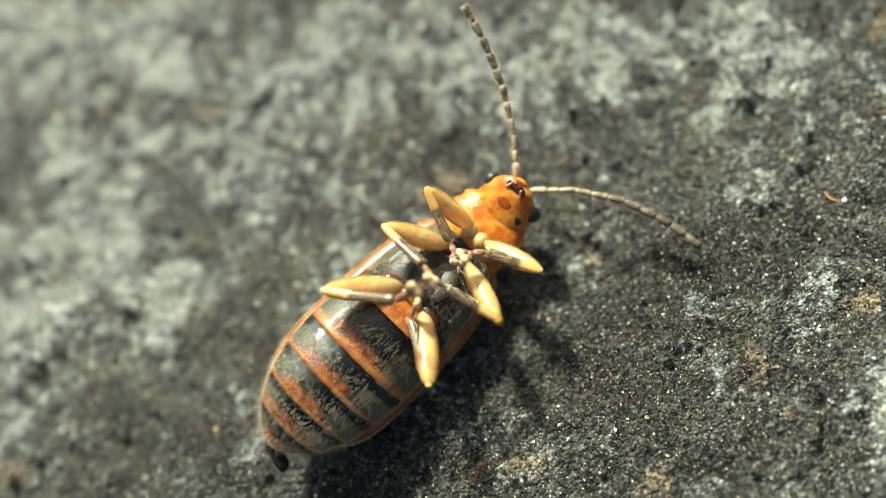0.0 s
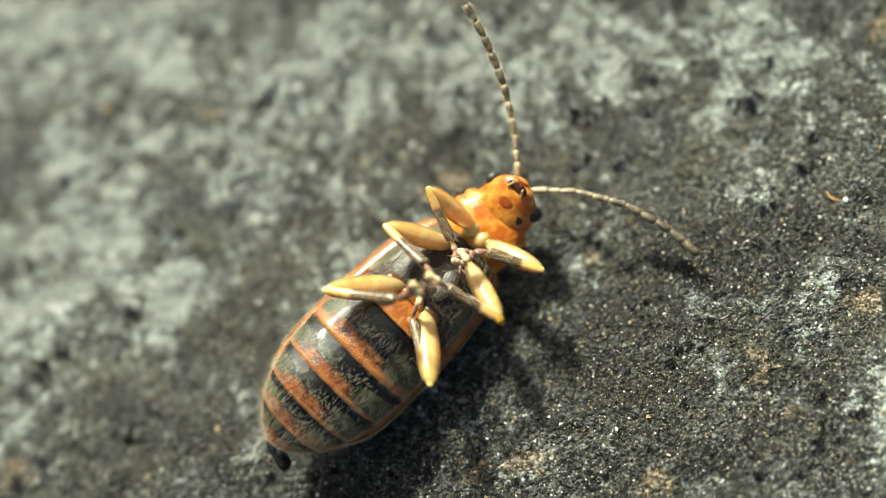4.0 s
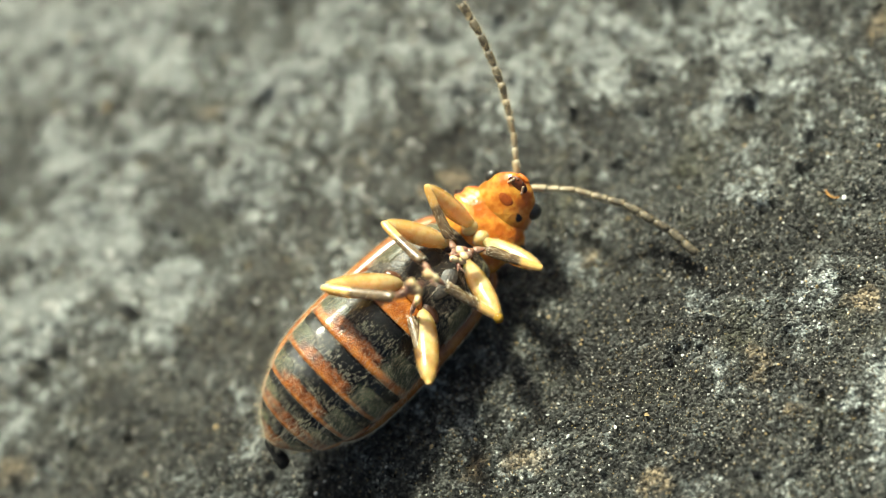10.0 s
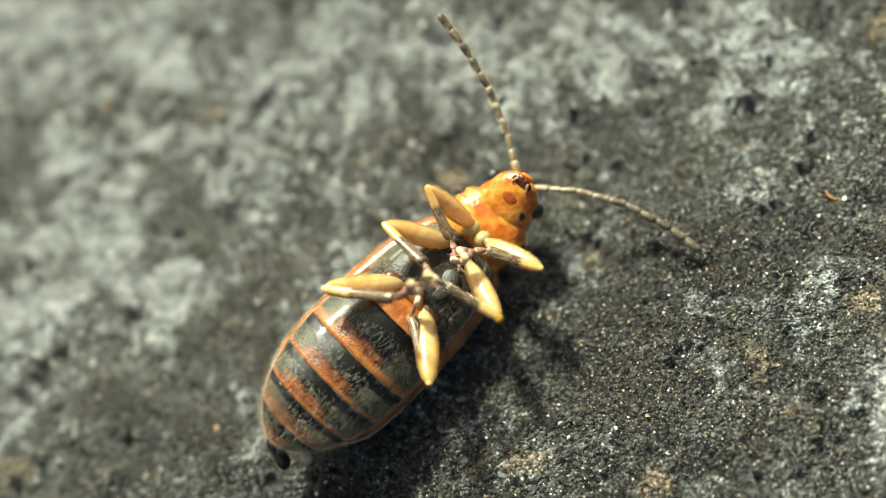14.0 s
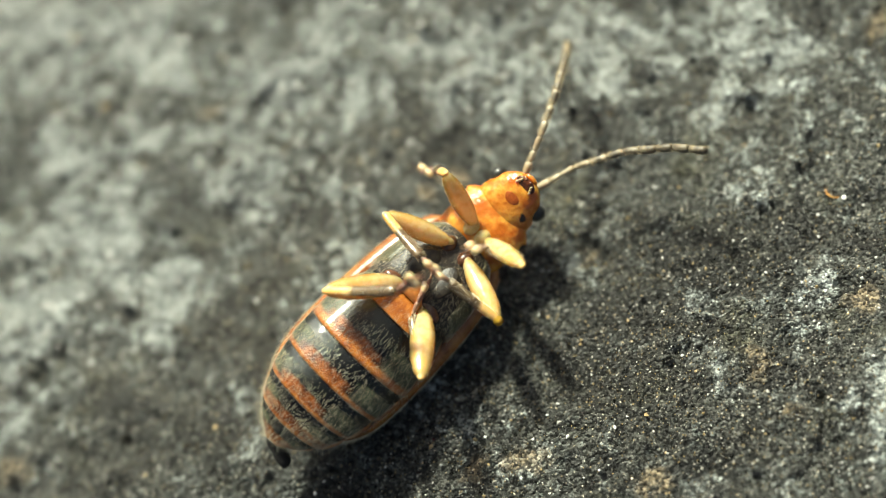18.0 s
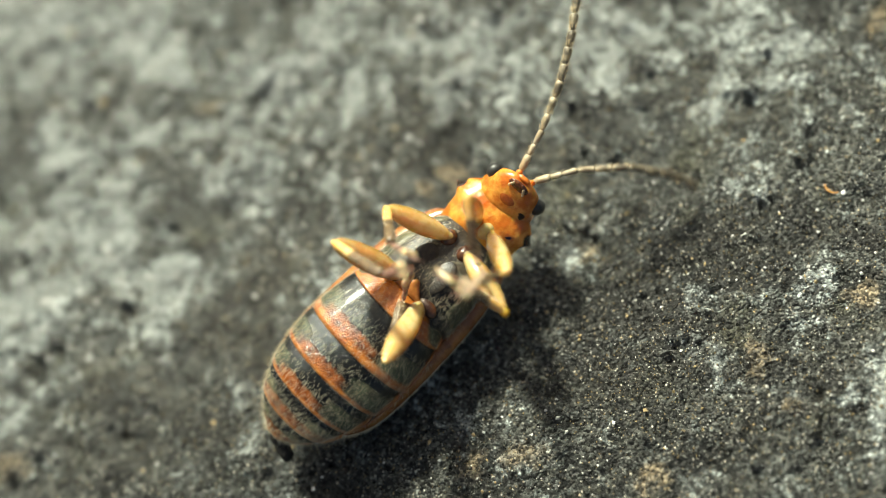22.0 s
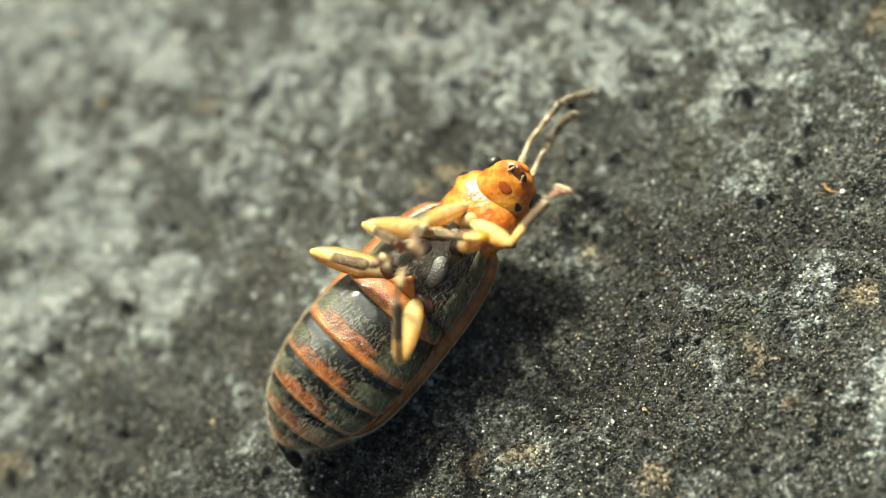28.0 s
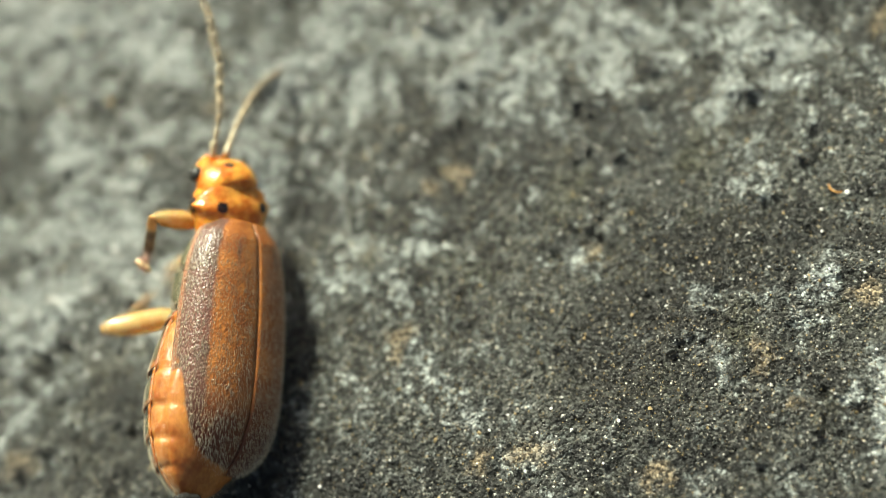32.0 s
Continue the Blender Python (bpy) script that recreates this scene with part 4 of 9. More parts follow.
def build_head():
    """The head; its joint with the pronotum at 0, 0, 0, the face to x and -z."""
    rings = []
    for i in range(27):
        s = i / 26
        w = smoothed(((0, 0.54), (0.18, 0.57), (0.40, 0.54), (0.64, 0.47), (0.84, 0.34), (0.95, 0.22), (1, 0.11)), s)
        low = smoothed(((0, -0.40), (0.15, -0.45), (0.45, -0.485), (0.75, -0.50), (0.92, -0.47), (1, -0.40)), s)
        top = smoothed(((0, 0.30), (0.2, 0.37), (0.45, 0.33), (0.70, 0.12), (0.90, -0.18), (1, -0.32)), s)
        x = -0.10 + 0.90 * s
        ring = []
        for j in range(36):
            a = 2 * math.pi * j / 36
            c, q = math.cos(a), math.sin(a)
            y = w * math.copysign(abs(q) ** 0.85, q)
            z = (top + low) / 2 + (top - low) / 2 * math.copysign(abs(c) ** 0.9, c)
            ring.append((x, y, z))
        rings.append(ring)
    v, f = tube(rings)
    marks = spots_on(v, ((0.20, 0.40, -0.40, 0.075), (0.26, 0.32, -0.45, 0.03), (0.52, -0.20, -0.49, 0.022), (0.45, 0.0, 0.30, 0.13), (0.56, 0.14, -0.49, 0.03)))
    head = solid("head", v, f, ORANGE, beetle, "glossy orange head with small dark mouth", marks={"mark": marks})
    for sy in (1, -1):
        v, f = tube(egg(0.150, 0.140, 0.150, (0.43, sy * 0.480, -0.15), 14, 20))
        solid("eye", v, f, EYE, head, "round black bulging eye")
        v, f = tube(egg(0.06, 0.035, 0.035, (0.72, sy * 0.06, -0.51), 8, 12, Matrix.Rotation(radians(35), 3, "Y") @ Matrix.Rotation(radians(-25 * sy), 3, "Z")))
        solid("mandible", v, f, JAW, head, "glossy dark red-brown jaw")
        v, f = joined([tube(egg(0.032, 0.022, 0.022, (0.60 + 0.045 * k, sy * (0.15 - 0.02 * k), -0.51 - 0.012 * k), 6, 8)) for k in range(3)])
        solid("palp", v, f, TARSUS, head, "tiny jointed brown palp", marks={"mark": [0.5] * len(v)})
        v, f = tube(egg(0.06, 0.06, 0.06, (0.66, sy * 0.14, -0.04), 8, 12))
        solid("feeler_socket", v, f, ORANGE, head, marks={"mark": [0.0] * len(v)})
    v, f = tube(egg(0.125, 0.20, 0.048, (0.66, 0, -0.478), 10, 20, Matrix.Rotation(radians(22), 3, "Y")))
    solid("mouth", v, f, JAW, head, "dark glossy mouth opening")
    v, f = tube(egg(0.05, 0.13, 0.06, (0.80, 0, -0.40), 8, 16))
    solid("upper_lip", v, f, ORANGE, head, "orange-brown upper lip", marks={"mark": [0.4] * len(v)})
    v, f = tube(egg(0.125, 0.16, 0.035, (0.35, 0, -0.465), 10, 20))
    solid("chin", v, f, JAW_RED, head, "dark orange chin plate")
    return head


LEG = {"fore": (1.20, 1.02, 0.62), "mid": (1.32, 1.10, 0.66), "hind": (1.52, 1.35, 0.74)}


def build_leg(which):
    lf, lt, ls = LEG[which]
    fat = {"fore": 0.178, "mid": 0.190, "hind": 0.218}[which]
    girth = ((0, 0.085), (0.10, fat * 0.62), (0.30, fat * 0.92), (0.52, fat), (0.76, fat * 0.86), (0.92, fat * 0.60), (1, fat * 0.44))
    v, f = tube(limb(lf, girth, 0.66, 0.0, 34, 32, 0.8, 1.25))
    # the thin rim is clearer than the full middle
    rim = [min(1.0, max(0.0, (abs(p[1]) / max(0.02, smoothed(girth, p[0] / lf)) - 0.45) / 0.60)) for p in v]
    femur = solid("femur", v, f, AMBER, beetle, "glossy translucent amber thigh", marks={"rim": rim})
    v, f = tube(egg(0.12, 0.085, 0.07, (0.03, 0.0, 0.0), 10, 16))
    solid("trochanter", v, f, AMBER, femur, marks={"rim": [0.4] * len(v)})
    rnd = random.Random(4)
    roots = []
    for _ in range(260):
        x, a = rnd.uniform(0.06, 0.97) * lf, rnd.uniform(0, 6.28)
        r = 0.96 * smoothed(girth, x / lf)
        roots.append(((x, r * math.cos(a), 0.62 * r * math.sin(a)), (1, 0.7 * math.cos(a), 0.7 * math.sin(a)), rnd.uniform(0.04, 0.07)))
    hairs("thigh_hair", roots, femur, "fine pale fuzz", 0.0022)
    v, f = tube(limb(lt, ((0, 0.055), (0.12, 0.078), (0.5, 0.086), (0.88, 0.102), (1, 0.088)), 0.72, 0.03, 20, 14))
    marks = [min(1.0, max(0.0, (p[0] / lt - 0.20) * 2.6)) for p in v]
    tibia = solid("tibia", v, f, SHIN, femur, "slender amber shin darkening to brown", marks={"mark": marks})
    rnd = random.Random(3)
    roots = []
    for _ in range(170):
        x, a = (1 - rnd.random() ** 1.6 * 0.85) * lt, rnd.uniform(0, 6.28)
        r = 0.075
        roots.append(((x, r * math.cos(a), r * math.sin(a)), (1, 0.5 * math.cos(a), 0.5 * math.sin(a)), rnd.uniform(0.05, 0.08)))
    shin_hair = hairs("shin_hair", roots, femur, "short pale bristles", 0.0034, PALE_HAIR)
    # three lobed joints, the slim claw joint and two claws
    pieces, marks = [], []
    x = 0.0
    for k, (part_len, r) in enumerate(((0.28, 0.075), (0.20, 0.080), (0.27, 0.100))):
        for sy in ((0,) if k < 2 else (1, -1)):
            p = tube([[(x + ls * q[0] / 0.74 * 1.0, q[1] + sy * 0.066, q[2]) for q in ring] for ring in limb(part_len, ((0, r * 0.5), (0.5, r * 0.9), (0.85, r), (1, r * 0.7)), 0.6, 0, 8, 10)])
            pieces.append(p)
            marks += [1.0] * len(p[0]) if k < 2 else [1.1 - 1.3 * min(1.0, max(0.0, (q[0] - x) / part_len)) for q in p[0]]
        x += ls * (part_len - 0.055) / 0.74
    v, f = joined(pieces)
    tarsus = solid("tarsus", v, f, TARSUS, femur, "purple-brown foot with cream lobed pads", marks={"mark": marks})
    pieces = [tube([[(x - 0.06 + q[0], q[1], q[2] + 0.03) for q in ring] for ring in limb(0.20, ((0, 0.022), (1, 0.036)), 1, 0, 6, 8)])]
    for sy in (1, -1):
        pieces.append(tube([[(x + 0.13 + q[0], sy * (0.02 + 0.5 * q[0]) + q[1], q[2] + 0.03 - 1.5 * q[0] ** 2) for q in ring] for ring in limb(0.13, ((0, 0.020), (1, 0.006)), 1, 0, 6, 6)]))
    v, f = joined(pieces)
    claw = solid("claw", v, f, TARSUS, femur, "dark paired claw", marks={"mark": [1.0] * len(v)})
    return {"femur": femur, "tibia": tibia, "hair": shin_hair, "tarsus": tarsus, "claw": claw}


def build_feeler():
    """Eleven joints in four sections, each of which swings on the one before it."""
    sizes = (0.31, 0.21, 0.27, 0.30, 0.30, 0.30, 0.30, 0.30, 0.30, 0.30, 0.34)
    sections, rnd = [], random.Random(8)
    for first, last in ((0, 3), (3, 6), (6, 9), (9, 11)):
        x, root = 0.0, None
        for k in range(first, last):
            length = sizes[k]
            r = 0.064 if k == 0 else 0.044 + 0.004 * min(7, k)
            rings = []
            for ring in limb(length + 0.012, ((0, r * 0.62), (0.25, r * 0.90), (0.75, r * 1.06), (0.92, r * 0.98), (1, r * 0.75)), 1, 0, 9, 12):
                rings.append([(x + px, py, pz) for px, py, pz in ring])
            v, f = tube(rings)
            marks = [0.24 + 0.06 * k + 0.22 * math.sin(math.pi * min(1.0, max(0.0, (q[0] - x) / length))) - 0.12 for q in v]
            name = ("antenna" if first == 0 else "antenna_section") if root is None else "antenna_joint"
            label = "" if root is not None else "banded brown antenna, yellowish at its base" if first == 0 else "dark brown outer part of the antenna"
            ob = solid(name, v, f, FEELER, root or beetle, label, marks={"mark": marks})
            root = root or ob
            x += length
        roots = []
        for _ in range(190 if first else 60):
            at, a = rnd.uniform(0.02, x), rnd.uniform(0, 6.28)
            roots.append(((at, 0.06 * math.cos(a), 0.06 * math.sin(a)), (1, 0.6 * math.cos(a), 0.6 * math.sin(a)), rnd.uniform(0.05, 0.08)))
        hairs("antenna_hair", roots, root, "fine pale fuzz", 0.0030)
        sections.append(root)
    return sections


abdomen = build_abdomen()
belly_hairs(abdomen)
thorax = build_chest()
for sy in (1, -1):
    build_wing_case(sy)
collar = build_collar()
head = build_head()
LEGS = {(which, side): build_leg(which) for which in ("fore", "mid", "hind") for side in ("R", "L")}
FEELERS = {side: build_feeler() for side in ("R", "L")}
v, f = tube([[(-2.98 - HINGE - 0.25 * y + 0.9 * w * math.cos(t), y, 0.10 + 0.2 * y + w * math.sin(t)) for t in [2 * math.pi * q / 12 for q in range(12)]]
             for y, w in ((-0.12, 0.05), (-0.08, 0.11), (0.02, 0.14), (0.14, 0.125), (0.26, 0.15), (0.38, 0.135), (0.46, 0.11), (0.49, 0.04))])
solid("dung_pellet", v, f, DUNG, abdomen, "black dung pellet stuck to the tail")
v, f = tube(egg(0.095, 0.09, 0.09, (LEG["mid"][0] + 0.03, 0, 0), 12, 16))
solid("droplet", v, f, DROP, LEGS["mid", "L"]["femur"], "clear amber droplet on the knee")


# ---------------------------------------------------------------- what moves
def motions():
    """The beetle's turns and the swing of its limbs."""
    walk(beetle, [
        (0, mm(-1.362, -1.201, 0.986, -157.8, 2.1, 17.8)), (6, mm(-1.362, -1.201, 0.986, -157.8, 2.1, 17.8)), (18.5, mm(-1.321, -1.198, 0.982, -159.4, 0.3, 17)),
        (20, mm(-1.256, -1.251, 1.008, -164.8, -2.9, 14.6)), (23, mm(-1.257, -1.248, 1.046, -163.3, -4.4, 14.4)),
        (25.5, mm(-1.253, -1.252, 1.05, -163.4, -4.6, 14.4)), (27.5, mm(-1.219, -1.227, 1.037, -164.1, -4.1, 17.5)),
        (28, mm(-1.269, -1.238, 1.1, -163.8, -6.9, 18.2)), (28.1, mm(-1.268, -1.239, 1.1, -163.8, -6.9, 18.2)),
        (28.3, mm(-1.252, -1.086, 1.055, -148.6, 6.3, 55.2)), (28.5, mm(-0.688, -1.558, 1.089, -123.5, 1.1, 72.2)),
        (28.6, mm(-0.634, -1.593, 1.096, -117, 1, 74.1)), (29, mm(-0.21, -1.715, 1.087, -97.3, 0.5, 81.3)), (29.4, mm(-0.113, -1.705, 1.087, -97.3, 0.5, 81.3)),
        (29.6, mm(-3.406, -0.846, 1.193, 115.9, 9.6, 93.8)), (29.8, mm(-3.264, -1.009, 1.193, 127.9, 9.6, 93.8)),
        (29.9, mm(-3.157, -1.031, 1.146, 143.9, 9.6, 93.8)), (30, mm(-3.095, -1.092, 1.101, 155.9, 9.6, 93.8)),
        (30.2, mm(-3.046, -1.037, 1.078, 160.9, 9.6, 93.8)), (30.5, mm(-2.642, -0.796, 1.034, 162.7, 7.9, 91.5)),
        (30.8, mm(-2.987, -0.951, 1.068, 154.7, 7.9, 91.5)), (31, mm(-3.079, -0.933, 1.068, 154.7, 7.9, 91.5)),
        (31.2, mm(-3.067, -0.788, 1.089, 149.7, 7.9, 91.5)), (31.3, mm(-3.16, -0.843, 1.156, 129.7, 7.9, 91.5)),
        (31.4, mm(-3.162, -0.885, 1.145, 134.7, 7.9, 91.5)), (31.6, mm(-3.492, -0.79, 1.138, 136.7, 7.9, 91.5)),
        (31.7, mm(-3.737, -0.547, 1.157, 109.7, 7.9, 91.5)), (31.8, mm(-4.238, -0.053, 1.186, 96.7, -8.4, 58.2)),
        (31.9, mm(-4.256, -0.044, 1.191, 80.7, -8.4, 58.2)), (31.96, mm(-4.318, -0.013, 1.207, 65.7, -8.4, 58.2)),
        (32, mm(-4.307, 0.011, 1.209, 64.7, -8.4, 58.2)),
    ])
    walk(abdomen, [
        (0, mm(0.2, 0, 0, 0, 0, 0)), (28.3, mm(0.2, 0, 0, 0, 0, 0)),
        (28.5, mm(0.2, 0, 0, 0, -7, 0)), (29, mm(0.2, 0, 0, 0, -12, 0)),
        (29.45, mm(0.2, 0, 0, 0, -12, 0)), (29.6, mm(0.2, 0, 0, 0, -4, 0)),
        (30, mm(0.2, 0, 0, 0, 0, 0)), (31.4, mm(0.2, 0, 0, 0, 0, 0)),
        (31.8, mm(0.2, 0, 0, 0, 0, -4)), (32, mm(0.2, 0, 0, 0, 2, -9)),
    ])
    walk(collar, [
        (0, mm(1.880, 0.000, 0.020, -2.4, 9.5, 0.3)), (6, mm(1.880, 0.000, 0.020, -2.4, 9.5, 0.3)),
        (17, mm(1.880, 0.000, 0.020, -0.7, 7.8, -0.3)), (18, mm(1.880, 0.000, 0.020, 0.6, 8.6, 1.3)),
        (19, mm(1.880, 0.000, 0.020, 5.5, 7.6, -1.1)), (20, mm(1.880, 0.000, 0.020, 6.7, 6.2, -4.6)),
        (21, mm(1.880, 0.000, 0.020, 3.6, 6.2, -5.2)), (22, mm(1.880, 0.000, 0.020, 5.0, 5.0, -2.5)),
        (23, mm(1.880, 0.000, 0.020, 8.3, 5.3, -4.7)), (24, mm(1.880, 0.000, 0.020, 7.8, 6.6, -6.3)),
        (25, mm(1.880, 0.000, 0.020, 6.0, 5.2, -1.2)), (28, mm(1.880, 0.000, 0.020, -13.9, 10.5, 13.2)),
        (28.5, mm(1.880, 0.000, 0.020, 38.8, 15.4, 22.7)), (29, mm(1.950, 0.000, 0.150, 26.7, 13.7, 10.6)), (29.4, mm(1.950, 0.000, 0.150, 24.0, 13.7, 8.0)),
        (29.6, mm(1.930, -0.040, -0.020, -10.0, 24.0, -26.0)),
        (30, mm(1.930, -0.040, -0.020, -14.2, 28.9, -31.6)), (31, mm(1.930, -0.040, -0.020, -17.6, 35.1, -19.0)),
        (32, mm(1.880, 0.000, 0.020, -4.8, -7.7, 13.7)),
    ])
    walk(head, [
        (0, mm(2.689, 0.005, -0.116, -5.5, 26.4, -4.6)), (6, mm(2.689, 0.005, -0.116, -5.5, 26.4, -4.6)),
        (17, mm(2.692, -0.004, -0.091, -0.9, 14.0, -4.5)), (18, mm(2.691, 0.018, -0.103, 1.4, 16.2, 2.1)),
        (19, mm(2.693, -0.016, -0.088, 12.9, 23.1, 6.2)), (20, mm(2.693, -0.066, -0.068, 16.4, 30.9, 2.0)),
        (21, mm(2.692, -0.073, -0.068, 8.7, 33.3, -1.1)), (22, mm(2.696, -0.036, -0.052, 12.1, 33.5, 2.3)),
        (23, mm(2.694, -0.067, -0.055, 19.5, 33.6, 5.1)), (24, mm(2.690, -0.090, -0.074, 18.0, 41.0, 7.3)),
        (25, mm(2.696, -0.017, -0.054, 12.8, 35.0, 10.4)), (28, mm(2.665, 0.184, -0.129, -0.3, 18.3, 3.7)),
        (28.5, mm(2.610, 0.305, -0.197, 26.9, 15.8, 31.8)), (29, mm(2.813, 0.146, -0.024, 26.6, 30.2, 32.8)), (29.4, mm(2.813, 0.100, -0.030, 20.0, 32.0, 28.0)),
        (29.6, mm(2.680, -0.460, -0.460, -24.0, 58.0, 5.0)),
        (30, mm(2.661, -0.496, -0.497, -29.4, 65.5, 1.8)), (31, mm(2.684, -0.339, -0.572, -21.7, 82.3, 25.7)),
        (32, mm(2.669, 0.192, 0.130, -14.7, 12.8, 16.9)),
    ])
    leg = LEGS["fore", "R"]
    walk(leg["femur"], [
        (0, mm(2.097, -0.113, -0.467, -0, 148.6, 79.6)), (17, mm(2.097, -0.113, -0.467, -0, 148.6, 79.6)), (17.9, mm(2.103, -0.09, -0.476, -0, 131.8, 108.1)),
        (17.93, mm(2.102, -0.089, -0.476, -0.2, 136.8, 103.9)), (18, mm(2.102, -0.089, -0.477, -0, 141.8, 100)),
        (18.1, mm(2.102, -0.085, -0.478, -0, 148.2, 97.7)), (18.5, mm(2.102, -0.07, -0.484, 0, 145.2, 75.5)), (18.9, mm(2.102, -0.055, -0.489, -0, 136.5, 41.3)),
        (19, mm(2.102, -0.051, -0.49, -0, 122, 51.9)), (19.1, mm(2.102, -0.051, -0.491, -0, 112.1, 73.8)), (19.9, mm(2.104, -0.047, -0.491, -0, 100, 22.9)),
        (20, mm(2.105, -0.046, -0.492, -0, 111.2, 18)), (20.1, mm(2.104, -0.049, -0.491, 0, 123.6, 16.9)), (20.5, mm(2.103, -0.059, -0.487, -1.3, 121.1, 46.9)),
        (20.9, mm(2.102, -0.07, -0.484, -0, 118.6, 79.1)), (21, mm(2.102, -0.073, -0.483, 0, 107, 84.8)), (21.1, mm(2.104, -0.072, -0.483, -0, 97.8, 108.9)),
        (21.9, mm(2.118, -0.06, -0.485, -0, 110.8, 87.2)), (22, mm(2.12, -0.059, -0.485, -0, 99.3, 109.3)),
        (22.07, mm(2.119, -0.057, -0.485, -1.9, 98.6, 151.6)), (22.1, mm(2.119, -0.056, -0.486, -0, 97.9, -162.3)),
        (22.5, mm(2.116, -0.046, -0.489, -30.1, 127.5, 104)), (22.9, mm(2.113, -0.037, -0.493, -0, 149.2, 59.8)),
        (23, mm(2.113, -0.034, -0.494, -0, 127.7, 50.1)), (23.1, mm(2.111, -0.035, -0.494, 0, 114.5, 34.2)), (23.5, mm(2.105, -0.037, -0.494, 5.9, 134.1, 62.2)),
        (23.9, mm(2.099, -0.039, -0.495, 0, 153.5, 81.7)), (24, mm(2.097, -0.039, -0.495, -0, 162.6, 68.6)), (24.1, mm(2.1, -0.04, -0.494, -0, 171.7, 57.7)),
        (25, mm(2.122, -0.048, -0.488, 0, 135.3, 65.1)), (25.5, mm(2.122, -0.071, -0.48, -0, 110.7, 42.1)), (27.5, mm(2.149, -0.158, -0.432, 0, 134.4, 29.4)),
        (27.9, mm(2.159, -0.173, -0.419, -0, 134.5, 22)), (28, mm(2.162, -0.177, -0.416, -0, 127.7, 13.8)), (28.1, mm(2.135, -0.101, -0.465, -0, 122.3, 30)),
        (28.3, mm(2.065, 0.064, -0.517, 0, 141.8, 41.1)), (28.5, mm(1.984, 0.23, -0.503, -0, 143.1, 55.7)), (28.6, mm(1.998, 0.213, -0.508, -0, 143.4, 58.8)),
        (29, mm(2.041, 0.136, -0.519, -0, 145.9, 70.9)), (29.4, mm(1.983, -0.005, -0.506, -0, 146.4, 70.9)), (29.5, mm(1.957, -0.031, -0.495, 0, 147.6, 74.4)),
        (29.6, mm(1.932, -0.058, -0.484, -0, 148.7, 78)), (29.8, mm(1.872, -0.097, -0.453, -0, 151.2, 80.1)), (29.9, mm(1.841, -0.11, -0.434, -0, 158.2, 86.5)),
        (30, mm(1.809, -0.12, -0.414, -0, 143.2, 92.5)), (30.1, mm(1.81, -0.125, -0.412, -0, 135.4, 70.9)), (30.2, mm(1.811, -0.13, -0.409, -0, 132.8, 73)),
        (30.5, mm(1.814, -0.146, -0.402, 0, 124.2, 79.7)), (30.8, mm(1.82, -0.162, -0.394, -0, 111, 78)), (30.9, mm(1.822, -0.168, -0.391, 0, 107.8, 79.2)),
        (31, mm(1.824, -0.173, -0.389, -0, 132.5, 113)), (31.1, mm(1.867, -0.183, -0.401, -0, 117.7, 71)), (31.2, mm(1.913, -0.189, -0.412, -0, 118.6, 64.3)),
        (31.3, mm(1.959, -0.191, -0.421, -0, 118.1, 15.1)), (31.4, mm(2.006, -0.189, -0.428, -0, 120, 26.3)), (31.6, mm(2.101, -0.17, -0.435, -0, 126.4, 24.6)),
        (31.7, mm(2.148, -0.154, -0.435, -0, 151, -15.3)), (31.73, mm(2.17, -0.143, -0.433, 3.7, 157.9, 39.1)),
        (31.8, mm(2.193, -0.133, -0.432, 0, 164.7, 90.8)), (31.9, mm(2.237, -0.108, -0.426, -0, 167.8, 89.8)),
        (31.967, mm(2.262, -0.091, -0.422, -0, 168.7, 89.4)), (32, mm(2.278, -0.079, -0.418, 0, 170.6, 88.9)),
    ])
